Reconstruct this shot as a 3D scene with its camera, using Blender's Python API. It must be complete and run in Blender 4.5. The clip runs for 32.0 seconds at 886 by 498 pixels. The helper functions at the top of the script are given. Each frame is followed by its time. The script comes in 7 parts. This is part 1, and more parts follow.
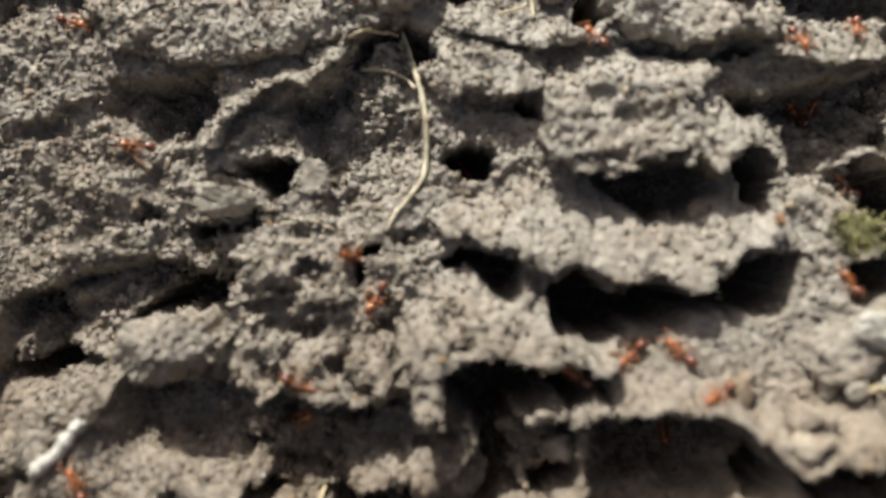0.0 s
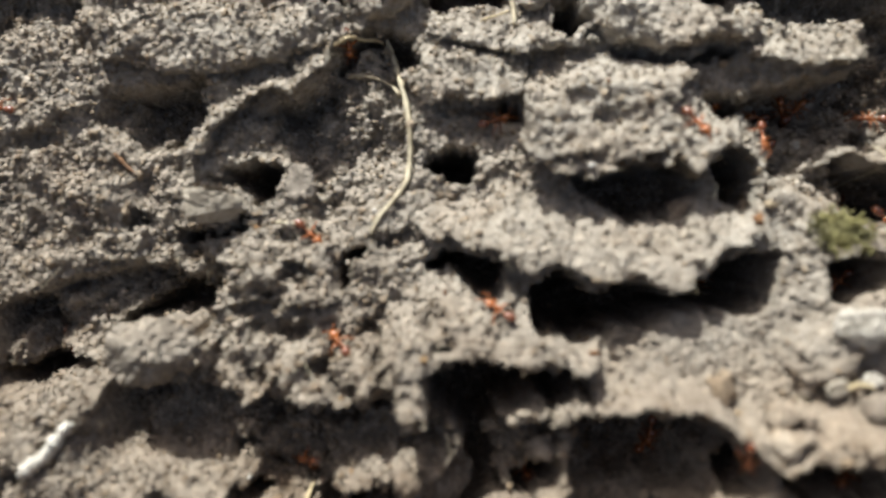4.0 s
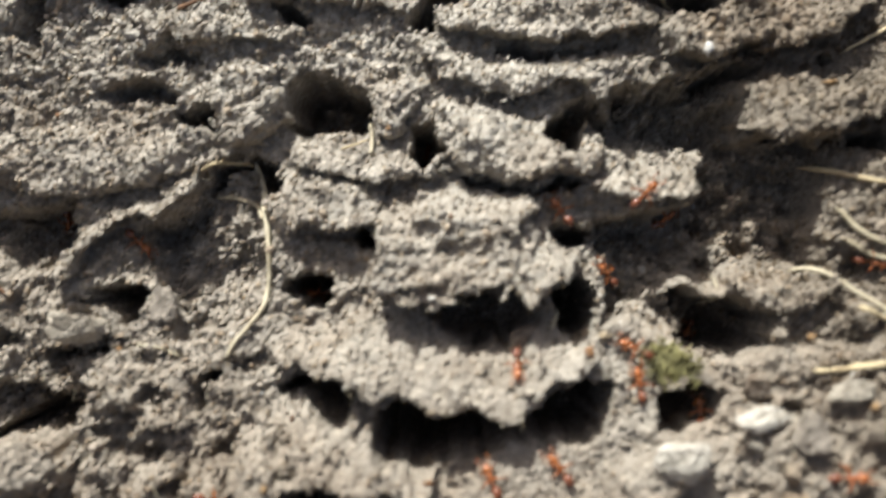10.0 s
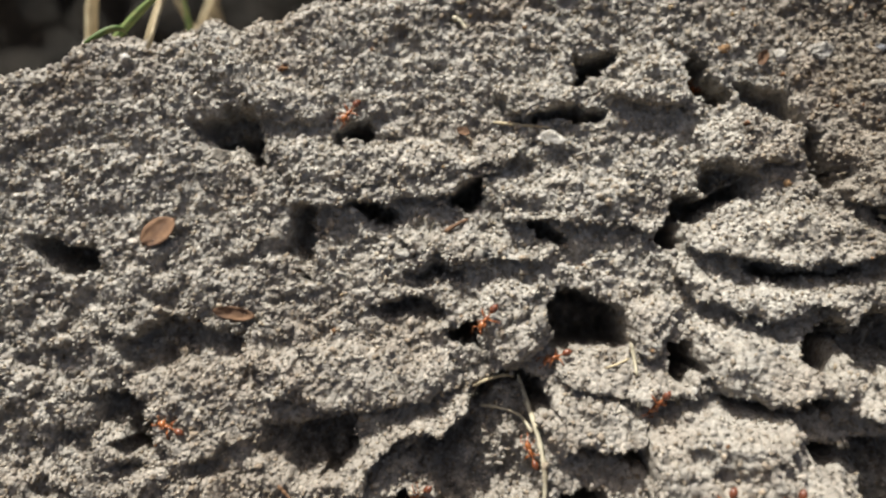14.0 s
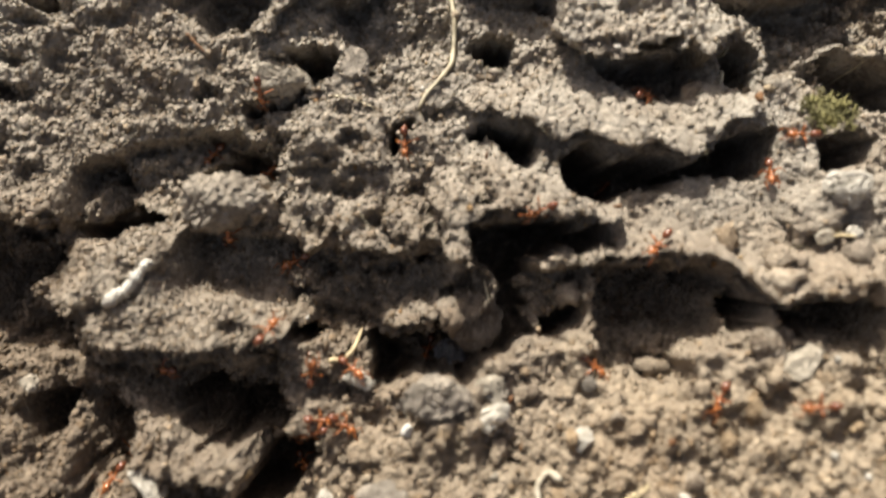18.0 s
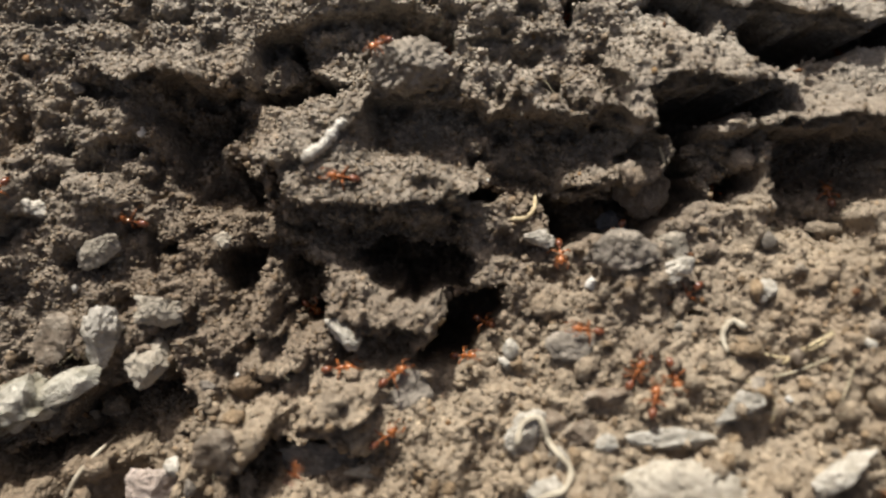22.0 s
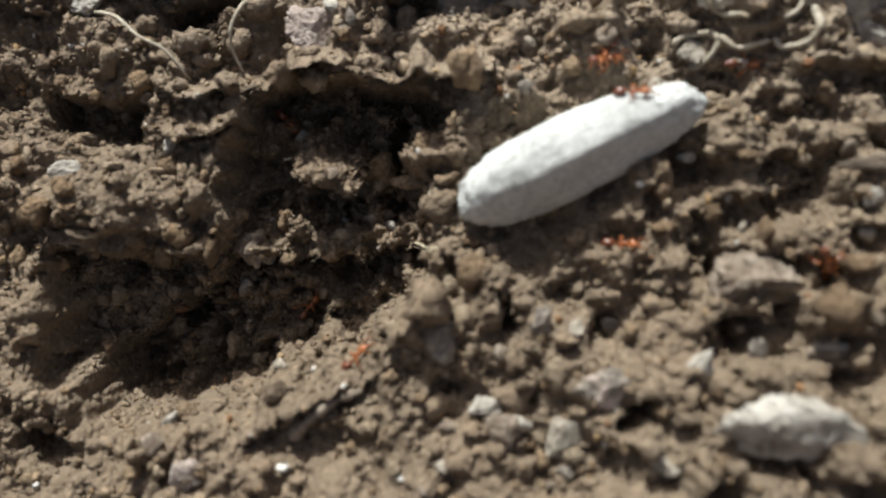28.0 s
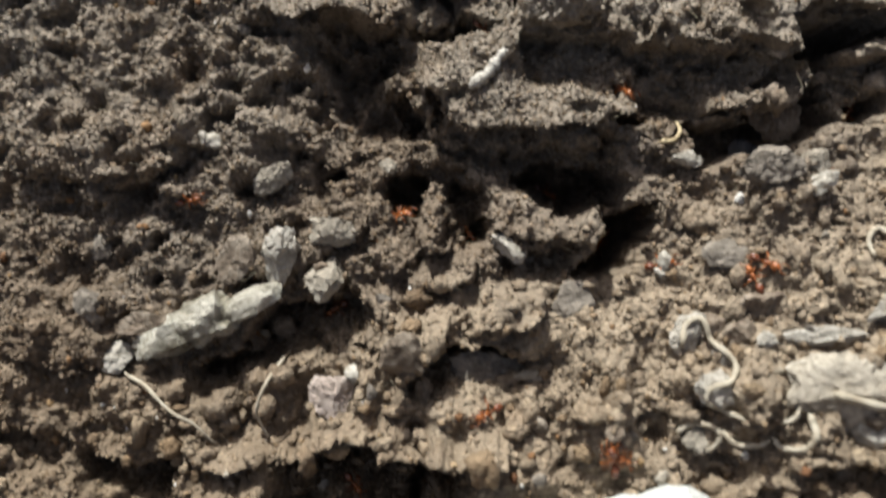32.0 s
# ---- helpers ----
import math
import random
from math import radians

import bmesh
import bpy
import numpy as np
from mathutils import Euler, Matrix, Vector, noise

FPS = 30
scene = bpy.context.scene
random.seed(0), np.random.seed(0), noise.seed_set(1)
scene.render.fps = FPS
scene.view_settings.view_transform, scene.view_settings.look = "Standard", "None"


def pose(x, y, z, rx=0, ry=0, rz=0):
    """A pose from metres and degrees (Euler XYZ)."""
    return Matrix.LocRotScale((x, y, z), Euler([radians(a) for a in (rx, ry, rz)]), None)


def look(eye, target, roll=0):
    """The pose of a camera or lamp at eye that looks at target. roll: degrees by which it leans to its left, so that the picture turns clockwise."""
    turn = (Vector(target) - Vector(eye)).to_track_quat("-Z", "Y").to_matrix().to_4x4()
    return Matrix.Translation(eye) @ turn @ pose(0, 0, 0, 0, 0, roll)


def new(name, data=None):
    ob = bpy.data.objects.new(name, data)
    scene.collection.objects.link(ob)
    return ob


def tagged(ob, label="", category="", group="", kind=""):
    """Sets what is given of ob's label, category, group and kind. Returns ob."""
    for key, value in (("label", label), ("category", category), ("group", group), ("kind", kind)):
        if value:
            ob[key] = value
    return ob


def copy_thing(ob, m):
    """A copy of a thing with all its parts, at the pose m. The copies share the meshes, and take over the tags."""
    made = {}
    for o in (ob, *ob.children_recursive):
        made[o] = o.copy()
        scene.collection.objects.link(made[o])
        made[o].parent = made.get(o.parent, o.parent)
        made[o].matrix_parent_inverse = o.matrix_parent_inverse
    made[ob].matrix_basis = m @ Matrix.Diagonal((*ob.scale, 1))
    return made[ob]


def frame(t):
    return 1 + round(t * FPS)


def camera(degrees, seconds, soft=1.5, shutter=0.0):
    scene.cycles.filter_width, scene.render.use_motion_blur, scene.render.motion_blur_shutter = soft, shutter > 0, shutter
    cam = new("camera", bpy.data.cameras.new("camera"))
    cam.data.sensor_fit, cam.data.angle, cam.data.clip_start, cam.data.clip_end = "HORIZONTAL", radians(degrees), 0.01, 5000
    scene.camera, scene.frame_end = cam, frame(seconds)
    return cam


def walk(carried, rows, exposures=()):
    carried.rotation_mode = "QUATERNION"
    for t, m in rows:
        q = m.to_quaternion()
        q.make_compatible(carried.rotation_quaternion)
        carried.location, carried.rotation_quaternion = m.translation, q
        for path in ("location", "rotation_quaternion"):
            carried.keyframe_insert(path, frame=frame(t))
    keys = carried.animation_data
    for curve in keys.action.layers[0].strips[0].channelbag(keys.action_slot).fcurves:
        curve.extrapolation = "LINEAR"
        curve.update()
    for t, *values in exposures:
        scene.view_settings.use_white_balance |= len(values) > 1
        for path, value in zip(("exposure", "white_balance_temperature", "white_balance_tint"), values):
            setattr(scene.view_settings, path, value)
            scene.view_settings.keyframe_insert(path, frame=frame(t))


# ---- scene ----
cam = camera(60.0, 32.0, soft=2.1, shutter=0.5)
cam.data.dof.use_dof, cam.data.dof.focus_distance, cam.data.dof.aperture_fstop = True, 0.074, 15.0
PATH = [
    (0, (0.00155, -0.06771, 0.03934), (0.00137, -0.00174, -0.01425), -0.63),
    (0.5, (0.00173, -0.06819, 0.03897), (0.00169, -0.00204, -0.01441), -0.57),
    (1, (0.00245, -0.06839, 0.03848), (0.00260, -0.00234, -0.01502), -0.54),
    (1.5, (0.00495, -0.06870, 0.03796), (0.00499, -0.00215, -0.01492), -0.74),
    (2, (0.00760, -0.06848, 0.03893), (0.00797, -0.00194, -0.01395), -0.64),
    (2.5, (0.00679, -0.06850, 0.03924), (0.00748, -0.00210, -0.01383), -0.47),
    (4.5, (0.00352, -0.06933, 0.03872), (0.00171, -0.00186, -0.01295), -1.95),
    (5, (0.00614, -0.07184, 0.03440), (0.00445, -0.00390, -0.01665), -1.99),
    (5.5, (0.00746, -0.07232, 0.03506), (0.00601, -0.00459, -0.01628), -1.85),
    (6, (0.00197, -0.07255, 0.03499), (0.00055, -0.00530, -0.01698), -1.62),
    (6.5, (-0.00134, -0.07269, 0.03490), (-0.00274, -0.00567, -0.01737), -1.43),
    (7, (0.00118, -0.07288, 0.03471), (-0.00130, -0.00524, -0.01670), -2.01),
    (7.5, (0.00345, -0.07458, 0.03250), (0.00137, -0.00691, -0.01890), -2.14),
    (8, (0.00674, -0.07524, 0.03081), (0.00463, -0.00764, -0.02067), -2.09),
    (8.5, (0.01092, -0.07403, 0.03186), (0.00960, -0.00670, -0.01999), -1.66),
    (9, (0.00992, -0.07103, 0.03774), (0.00911, -0.00379, -0.01426), -1.04),
    (9.5, (0.01070, -0.06877, 0.04177), (0.00999, -0.00084, -0.00931), -0.92),
    (10, (0.01581, -0.06566, 0.04707), (0.01496, 0.00280, -0.00330), -1.12),
    (10.5, (0.01824, -0.06256, 0.05288), (0.01773, 0.00581, 0.00238), -1.07),
    (11, (0.01713, -0.06084, 0.05642), (0.01699, 0.00777, 0.00624), -1.08),
    (11.5, (0.01516, -0.05854, 0.06055), (0.01488, 0.00984, 0.01007), -1.36),
    (12, (0.01039, -0.05726, 0.06368), (0.00962, 0.01107, 0.01312), -1.57),
    (12.5, (0.00776, -0.05643, 0.06557), (0.00671, 0.01220, 0.01543), -1.56),
    (13, (0.00323, -0.05647, 0.06677), (0.00210, 0.01259, 0.01722), -1.79),
    (13.5, (-0.00447, -0.05671, 0.06753), (-0.00599, 0.01201, 0.01752), -2.02),
    (15.5, (-0.00998, -0.06826, 0.05460), (-0.00973, 0.00113, 0.00551), 0.98),
    (16, (-0.00723, -0.07077, 0.04987), (-0.00572, -0.00205, -0.00012), 1.46),
    (16.5, (-0.00364, -0.07329, 0.04612), (-0.00179, -0.00506, -0.00455), 1.42),
    (17, (-0.00307, -0.07617, 0.04333), (-0.00089, -0.00813, -0.00758), 1.58),
    (17.5, (-0.00185, -0.07913, 0.03873), (0.00009, -0.01130, -0.01245), 1.33),
    (18, (-0.00258, -0.08273, 0.03403), (-0.00040, -0.01509, -0.01740), 1.52),
    (18.5, (-0.00494, -0.08629, 0.02908), (-0.00280, -0.01876, -0.02249), 1.76),
    (19, (-0.00750, -0.08749, 0.02762), (-0.00582, -0.02060, -0.02480), 1.74),
    (19.5, (-0.00720, -0.08650, 0.02964), (-0.00557, -0.02012, -0.02342), 1.81),
    (20, (-0.01143, -0.08774, 0.02883), (-0.00939, -0.02184, -0.02482), 1.98),
    (20.5, (-0.01632, -0.09077, 0.02596), (-0.01534, -0.02367, -0.02621), 1.36),
    (21, (-0.01789, -0.09193, 0.02543), (-0.01727, -0.02514, -0.02714), 1.33),
    (21.5, (-0.01822, -0.09193, 0.02597), (-0.01766, -0.02535, -0.02686), 1.51),
    (22, (-0.01728, -0.09105, 0.02725), (-0.01663, -0.02492, -0.02615), 1.41),
    (22.5, (-0.01390, -0.09141, 0.02697), (-0.01303, -0.02472, -0.02572), 1.34),
    (23, (-0.01418, -0.09350, 0.02493), (-0.01327, -0.02635, -0.02717), 1.18),
    (23.5, (-0.01423, -0.09586, 0.02217), (-0.01354, -0.02874, -0.02998), 1.04),
    (24, (-0.01506, -0.09845, 0.01920), (-0.01431, -0.03158, -0.03326), 1.05),
    (24.5, (-0.01727, -0.10121, 0.01482), (-0.01669, -0.03500, -0.03848), 1.06),
    (26.5, (-0.02616, -0.10964, 0.00686), (-0.02611, -0.04405, -0.04720), 0.78),
    (27, (-0.02653, -0.11273, 0.00313), (-0.02693, -0.04743, -0.05129), 0.53),
    (27.5, (-0.02878, -0.11604, -0.00074), (-0.02886, -0.05072, -0.05514), 0.75),
    (28, (-0.02948, -0.11748, -0.00249), (-0.02978, -0.05253, -0.05732), 0.76),
    (28.5, (-0.02828, -0.11733, -0.00203), (-0.02887, -0.05275, -0.05730), 0.67),
    (29, (-0.02561, -0.11683, -0.00151), (-0.02633, -0.05227, -0.05680), 0.31),
    (29.5, (-0.02504, -0.11480, 0.00151), (-0.02551, -0.04971, -0.05315), 0.45),
    (30, (-0.02423, -0.11363, 0.00281), (-0.02409, -0.04792, -0.05112), 0.66),
    (30.5, (-0.02412, -0.11312, 0.00306), (-0.02398, -0.04755, -0.05103), 0.65),
    (31, (-0.02706, -0.10850, 0.00923), (-0.02674, -0.04356, -0.04561), 0.72),
    (31.5, (-0.03008, -0.10415, 0.01717), (-0.03005, -0.03857, -0.03690), 0.31),
    (32, (-0.03181, -0.09960, 0.02464), (-0.03154, -0.03367, -0.02900), 0.43),
]
walk(cam, [(t, look(eye, target, roll)) for t, eye, target, roll in PATH], exposures=[(0, 0.78, 6450, 7), (4.5, 0.96, 6400, 7), (8, 1.1, 6450, 7), (13, 0.80, 6350, 7), (16, 0.84, 6900, 9), (18.5, 1.0, 7050, 9), (20, 0.66, 6980, 9), (22, 0.60, 6780, 9), (24, 0.54, 6600, 9), (26.5, 0.34, 6350, 7), (28, 0.58, 6300, 7), (30, 0.62, 6350, 7), (32, 0.60, 6400, 7)])

# ---- daylight: a high sun behind the crest of the mound ----
SUN = Vector((-0.24, 0.27, 0.93)).normalized()
world = bpy.data.worlds.new("sky")
scene.world = world
world.use_nodes = True
wn = world.node_tree
sky = wn.nodes.new("ShaderNodeTexSky")
sky.sky_type, sky.sun_disc = "NISHITA", False
sky.sun_elevation = math.asin(SUN.z)
sky.sun_rotation = math.atan2(SUN.x, SUN.y)
sky.dust_density, sky.air_density, sky.ozone_density = 6.0, 0.55, 0.2
wn.links.new(sky.outputs[0], wn.nodes["Background"].inputs[0])
wn.nodes["Background"].inputs[1].default_value = 0.076
lamp = bpy.data.lights.new("sun", "SUN")
lamp.energy, lamp.angle, lamp.color = 4.65, radians(1.5), (0.94, 0.95, 0.935)
sun = new("sun", lamp)
sun.matrix_world = look(SUN, (0, 0, 0))


# ---- materials ----
def material(name, rough=0.9):
    m = bpy.data.materials.new(name)
    m.use_nodes = True
    t = m.node_tree
    b = t.nodes["Principled BSDF"]
    b.inputs["Roughness"].default_value = rough
    b.inputs["Specular IOR Level"].default_value = 0.25
    return m, t, b


def coords(t, kind="Object"):
    return t.nodes.new("ShaderNodeTexCoord").outputs[kind]


def tex_noise(t, vec, scale, detail=4, rough=0.6):
    n = t.nodes.new("ShaderNodeTexNoise")
    n.inputs["Scale"].default_value, n.inputs["Detail"].default_value, n.inputs["Roughness"].default_value = scale, detail, rough
    t.links.new(vec, n.inputs["Vector"])
    return n.outputs["Fac"]


def tex_cells(t, vec, scale, out="Distance"):
    n = t.nodes.new("ShaderNodeTexVoronoi")
    n.inputs["Scale"].default_value = scale
    t.links.new(vec, n.inputs["Vector"])
    return n.outputs[out]


def ramp(t, fac, stops):
    n = t.nodes.new("ShaderNodeValToRGB")
    e = n.color_ramp.elements
    while len(e) < len(stops):
        e.new(0.5)
    for i, (p, c) in enumerate(stops):
        e[i].position, e[i].color = p, (*c, 1)
    t.links.new(fac, n.inputs[0])
    return n.outputs[0]


def mix(t, fac, a, b, how="MIX"):
    n = t.nodes.new("ShaderNodeMix")
    n.data_type, n.blend_type = "RGBA", how
    for sock, v in ((n.inputs[0], fac), (n.inputs[6], a), (n.inputs[7], b)):
        if hasattr(v, "is_output"):
            t.links.new(v, sock)
        elif isinstance(v, tuple):
            sock.default_value = (*v, 1)
        else:
            sock.default_value = v
    return n.outputs[2]


def maths(t, how, a, b):
    n = t.nodes.new("ShaderNodeMath")
    n.operation = how
    for sock, v in zip(n.inputs, (a, b)):
        if hasattr(v, "is_output"):
            t.links.new(v, sock)
        else:
            sock.default_value = v
    return n.outputs[0]


def relief(t, b, height, distance, strength=1.0):
    n = t.nodes.new("ShaderNodeBump")
    n.inputs["Distance"].default_value, n.inputs["Strength"].default_value = distance, strength
    t.links.new(height, n.inputs["Height"])
    t.links.new(n.outputs[0], b.inputs["Normal"])


def soil_material(name, grey, brown, low, high, islands=False, tan=(0.225, 0.180, 0.130)):
    """Crumbly soil: paler and greyer high up, browner low down and to the upper right; grains of 0.3 to 0.8 mm."""
    m, t, b = material(name, 0.95)
    v = coords(t)
    big = tex_noise(t, v, 45, 3)
    mid = tex_noise(t, v, 330, 5, 0.65)
    grain = tex_cells(t, v, 2100, "Color")
    sep = t.nodes.new("ShaderNodeSeparateXYZ")
    t.links.new(v, sep.inputs[0])
    rise = t.nodes.new("ShaderNodeMapRange")
    rise.inputs[1].default_value, rise.inputs[2].default_value = low, high
    t.links.new(maths(t, "ADD", sep.outputs[2], maths(t, "MULTIPLY", maths(t, "SUBTRACT", big, 0.5), 0.05)), rise.inputs[0])
    hue = mix(t, rise.outputs[0], brown, grey)
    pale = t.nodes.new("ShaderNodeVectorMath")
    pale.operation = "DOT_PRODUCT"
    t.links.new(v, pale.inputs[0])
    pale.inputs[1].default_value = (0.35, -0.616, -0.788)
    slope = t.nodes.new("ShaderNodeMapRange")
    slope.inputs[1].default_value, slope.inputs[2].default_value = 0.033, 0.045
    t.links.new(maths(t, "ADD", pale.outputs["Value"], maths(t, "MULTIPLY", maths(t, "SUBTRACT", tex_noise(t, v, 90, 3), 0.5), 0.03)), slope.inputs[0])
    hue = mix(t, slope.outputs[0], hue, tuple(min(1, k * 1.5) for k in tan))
    # browner and darker towards the upper right
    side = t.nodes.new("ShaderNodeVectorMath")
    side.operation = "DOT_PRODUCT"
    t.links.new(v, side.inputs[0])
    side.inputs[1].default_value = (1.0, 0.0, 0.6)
    right_brown = t.nodes.new("ShaderNodeMapRange")
    right_brown.inputs[1].default_value, right_brown.inputs[2].default_value = 0.036, 0.058
    t.links.new(maths(t, "ADD", side.outputs["Value"], maths(t, "MULTIPLY", maths(t, "SUBTRACT", tex_noise(t, v, 110, 3), 0.5), 0.03)), right_brown.inputs[0])
    hue = mix(t, maths(t, "MULTIPLY", right_brown.outputs[0], 0.8), hue, tuple(k * 0.76 for k in tan))
    # darker brown towards the foot of the mound
    low_brown = t.nodes.new("ShaderNodeMapRange")
    low_brown.inputs[1].default_value, low_brown.inputs[2].default_value = -0.027, -0.037
    t.links.new(maths(t, "ADD", sep.outputs[2], maths(t, "MULTIPLY", maths(t, "SUBTRACT", tex_noise(t, v, 70, 4), 0.5), 0.03)), low_brown.inputs[0])
    hue = mix(t, maths(t, "MULTIPLY", low_brown.outputs[0], 0.85), hue, (brown[0] * 0.97, brown[1] * 0.94, brown[2] * 0.87))
    patch = ramp(t, tex_noise(t, v, 75, 4, 0.65), [(0.5, (0, 0, 0)), (0.68, (1, 1, 1))])
    hue = mix(t, maths(t, "MULTIPLY", patch, 0.4), hue, (brown[0] * 1.25, brown[1] * 1.17, brown[2] * 1.08))
    mottle = ramp(t, mid, [(0.25, (0.78, 0.76, 0.73)), (0.5, (0.97, 0.96, 0.95)), (0.75, (1.12, 1.12, 1.11))])
    c = mix(t, 1.0, hue, mottle, "MULTIPLY")
    gs = t.nodes.new("ShaderNodeSeparateColor")
    t.links.new(grain, gs.inputs[0])
    spots = ramp(t, gs.outputs[0], [(0.0, (0.76, 0.73, 0.70)), (0.45, (0.95, 0.95, 0.95)), (0.9, (1.06, 1.06, 1.06)), (1.0, (1.3, 1.29, 1.26))])
    c = mix(t, 1.0, c, spots, "MULTIPLY")
    if islands:
        isle = t.nodes.new("ShaderNodeNewGeometry").outputs["Random Per Island"]
        c = mix(t, 1.0, c, ramp(t, isle, [(0.0, (0.74, 0.68, 0.60)), (0.2, (1.0, 0.90, 0.77)), (0.3, (0.88, 0.88, 0.88)), (0.62, (1.02, 1.01, 1.0)), (0.93, (1.12, 1.11, 1.08)), (1.0, (1.4, 1.39, 1.36))]), "MULTIPLY")
    t.links.new(c, b.inputs["Base Color"])
    cells = tex_cells(t, v, 2100)
    fine = tex_noise(t, v, 1400, 6, 0.7)
    h = maths(t, "ADD", maths(t, "MULTIPLY", cells, -0.9), maths(t, "MULTIPLY", fine, 1.4))
    relief(t, b, h, 0.00045, 0.85)
    return m


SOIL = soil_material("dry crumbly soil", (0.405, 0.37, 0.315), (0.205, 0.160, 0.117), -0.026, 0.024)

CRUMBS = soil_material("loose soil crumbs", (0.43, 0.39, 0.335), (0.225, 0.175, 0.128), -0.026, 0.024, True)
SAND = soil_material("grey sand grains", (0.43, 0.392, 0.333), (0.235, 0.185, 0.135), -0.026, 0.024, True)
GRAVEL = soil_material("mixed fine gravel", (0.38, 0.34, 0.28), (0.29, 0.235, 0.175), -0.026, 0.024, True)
# dark humus, its colour lowered further to stand for the shade behind the crest
SHADED_HUMUS, _t, _b = material("humus darkened for shade", 0.95)
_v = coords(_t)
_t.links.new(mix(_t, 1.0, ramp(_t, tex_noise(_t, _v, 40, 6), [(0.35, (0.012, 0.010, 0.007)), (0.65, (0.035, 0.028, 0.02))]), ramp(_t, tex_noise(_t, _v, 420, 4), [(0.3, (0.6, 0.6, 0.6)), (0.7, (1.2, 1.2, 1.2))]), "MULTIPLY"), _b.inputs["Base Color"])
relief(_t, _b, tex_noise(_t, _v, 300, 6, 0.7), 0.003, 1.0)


def stone_material(name, colour, dark, rough=0.8, dusty=0.5, pits=0.0006):
    m, t, b = material(name, rough)
    v = coords(t)
    a = tex_noise(t, v, 260, 5, 0.65)
    f = tex_noise(t, v, 1800, 4, 0.7)
    info = t.nodes.new("ShaderNodeObjectInfo")
    tone = ramp(t, info.outputs["Random"], [(0.0, (0.8, 0.79, 0.78)), (1.0, (1.12, 1.1, 1.08))])
    c = mix(t, ramp(t, a, [(0.38, (0, 0, 0)), (0.58, (1, 1, 1))]), dark, colour)
    c = mix(t, 1.0, c, tone, "MULTIPLY")
    dust = ramp(t, tex_noise(t, v, 520, 5, 0.7), [(0.46, (0, 0, 0)), (0.60, (1, 1, 1))])
    c = mix(t, maths(t, "MULTIPLY", dust, dusty), c, (0.32, 0.275, 0.22))
    c = mix(t, 1.0, c, ramp(t, f, [(0.3, (0.7, 0.69, 0.67)), (0.7, (1.15, 1.15, 1.15))]), "MULTIPLY")
    t.links.new(c, b.inputs["Base Color"])
    relief(t, b, maths(t, "ADD", a, maths(t, "MULTIPLY", f, 0.6)), pits, 0.9)
    return m


CHALK = stone_material("white chalky stone", (0.52, 0.535, 0.515), (0.40, 0.41, 0.39), 0.85, 0.05, 0.0003)
WHITISH = stone_material("whitish stone", (0.64, 0.61, 0.545), (0.33, 0.30, 0.25), 0.8, 0.5)
FLINT = stone_material("olive-grey flint", (0.56, 0.535, 0.46), (0.20, 0.18, 0.13), 0.8, 0.35, 0.0012)
PALE = stone_material("pale limestone", (0.44, 0.40, 0.33), (0.27, 0.235, 0.185))
GREY = stone_material("grey stone", (0.31, 0.27, 0.225), (0.17, 0.148, 0.122))
BROWN = stone_material("brown earthy stone", (0.25, 0.20, 0.15), (0.15, 0.115, 0.085))
PINKISH = stone_material("pinkish flint chip", (0.54, 0.455, 0.40), (0.38, 0.31, 0.265), 0.7, 0.25)
BLUISH = stone_material("blue-grey pebble", (0.33, 0.33, 0.335), (0.22, 0.22, 0.225), 0.6, 0.35)


def fibre_material(name, colour, dark, rough=0.55):
    m, t, b = material(name, rough)
    v = coords(t)
    a = tex_noise(t, v, 600, 4)
    t.links.new(mix(t, ramp(t, a, [(0.35, (0, 0, 0)), (0.65, (1, 1, 1))]), dark, colour), b.inputs["Base Color"])
    relief(t, b, a, 0.0002, 0.5)
    return m


STRAW = fibre_material("dry straw", (0.56, 0.46, 0.28), (0.34, 0.26, 0.15))
ROOT = fibre_material("pale dry root", (0.50, 0.44, 0.31), (0.34, 0.285, 0.19))
PALEROOT = fibre_material("whitish root", (0.46, 0.41, 0.32), (0.30, 0.25, 0.18), 0.8)
LEAF = fibre_material("brown dead leaf", (0.21, 0.115, 0.06), (0.11, 0.06, 0.035), 0.8)
GREEN = fibre_material("green grass", (0.10, 0.16, 0.04), (0.16, 0.17, 0.06))
MOSS = fibre_material("yellowish moss", (0.25, 0.225, 0.095), (0.12, 0.11, 0.05), 0.95)


# ---- the mound: a face seen square on, x to the side and u up along it, both in millimetres, h outwards from it ----
LEAN = radians(38)
OUT = Vector((0, -math.cos(LEAN), math.sin(LEAN)))
ALONG = Vector((0, math.sin(LEAN), math.cos(LEAN)))
X0, X1, U0, U1, STEP = -82.0, 66.0, -106.0, 58.0, 0.178
GROUND_Z = -0.064


def spread(a, b, near, far):
    """Fine steps from a to b, with coarser ones on either side as far as near and far."""
    lead = a - np.cumsum(np.geomspace(0.4, 6, int(near)))[::-1]
    tail = b + np.cumsum(np.geomspace(0.4, 6, int(far)))
    return np.concatenate([lead, np.arange(a, b + 1e-6, STEP), tail])


XS, US = spread(X0, X1, 34, 34), spread(U0, U1, 34, 34)
GX, GU = np.meshgrid(XS, US)
TABLE = np.random.RandomState(7).rand(512, 512)


def lattice(i, j, seed):
    return TABLE[(i + 37 * seed) % 512, (j + 91 * seed) % 512]


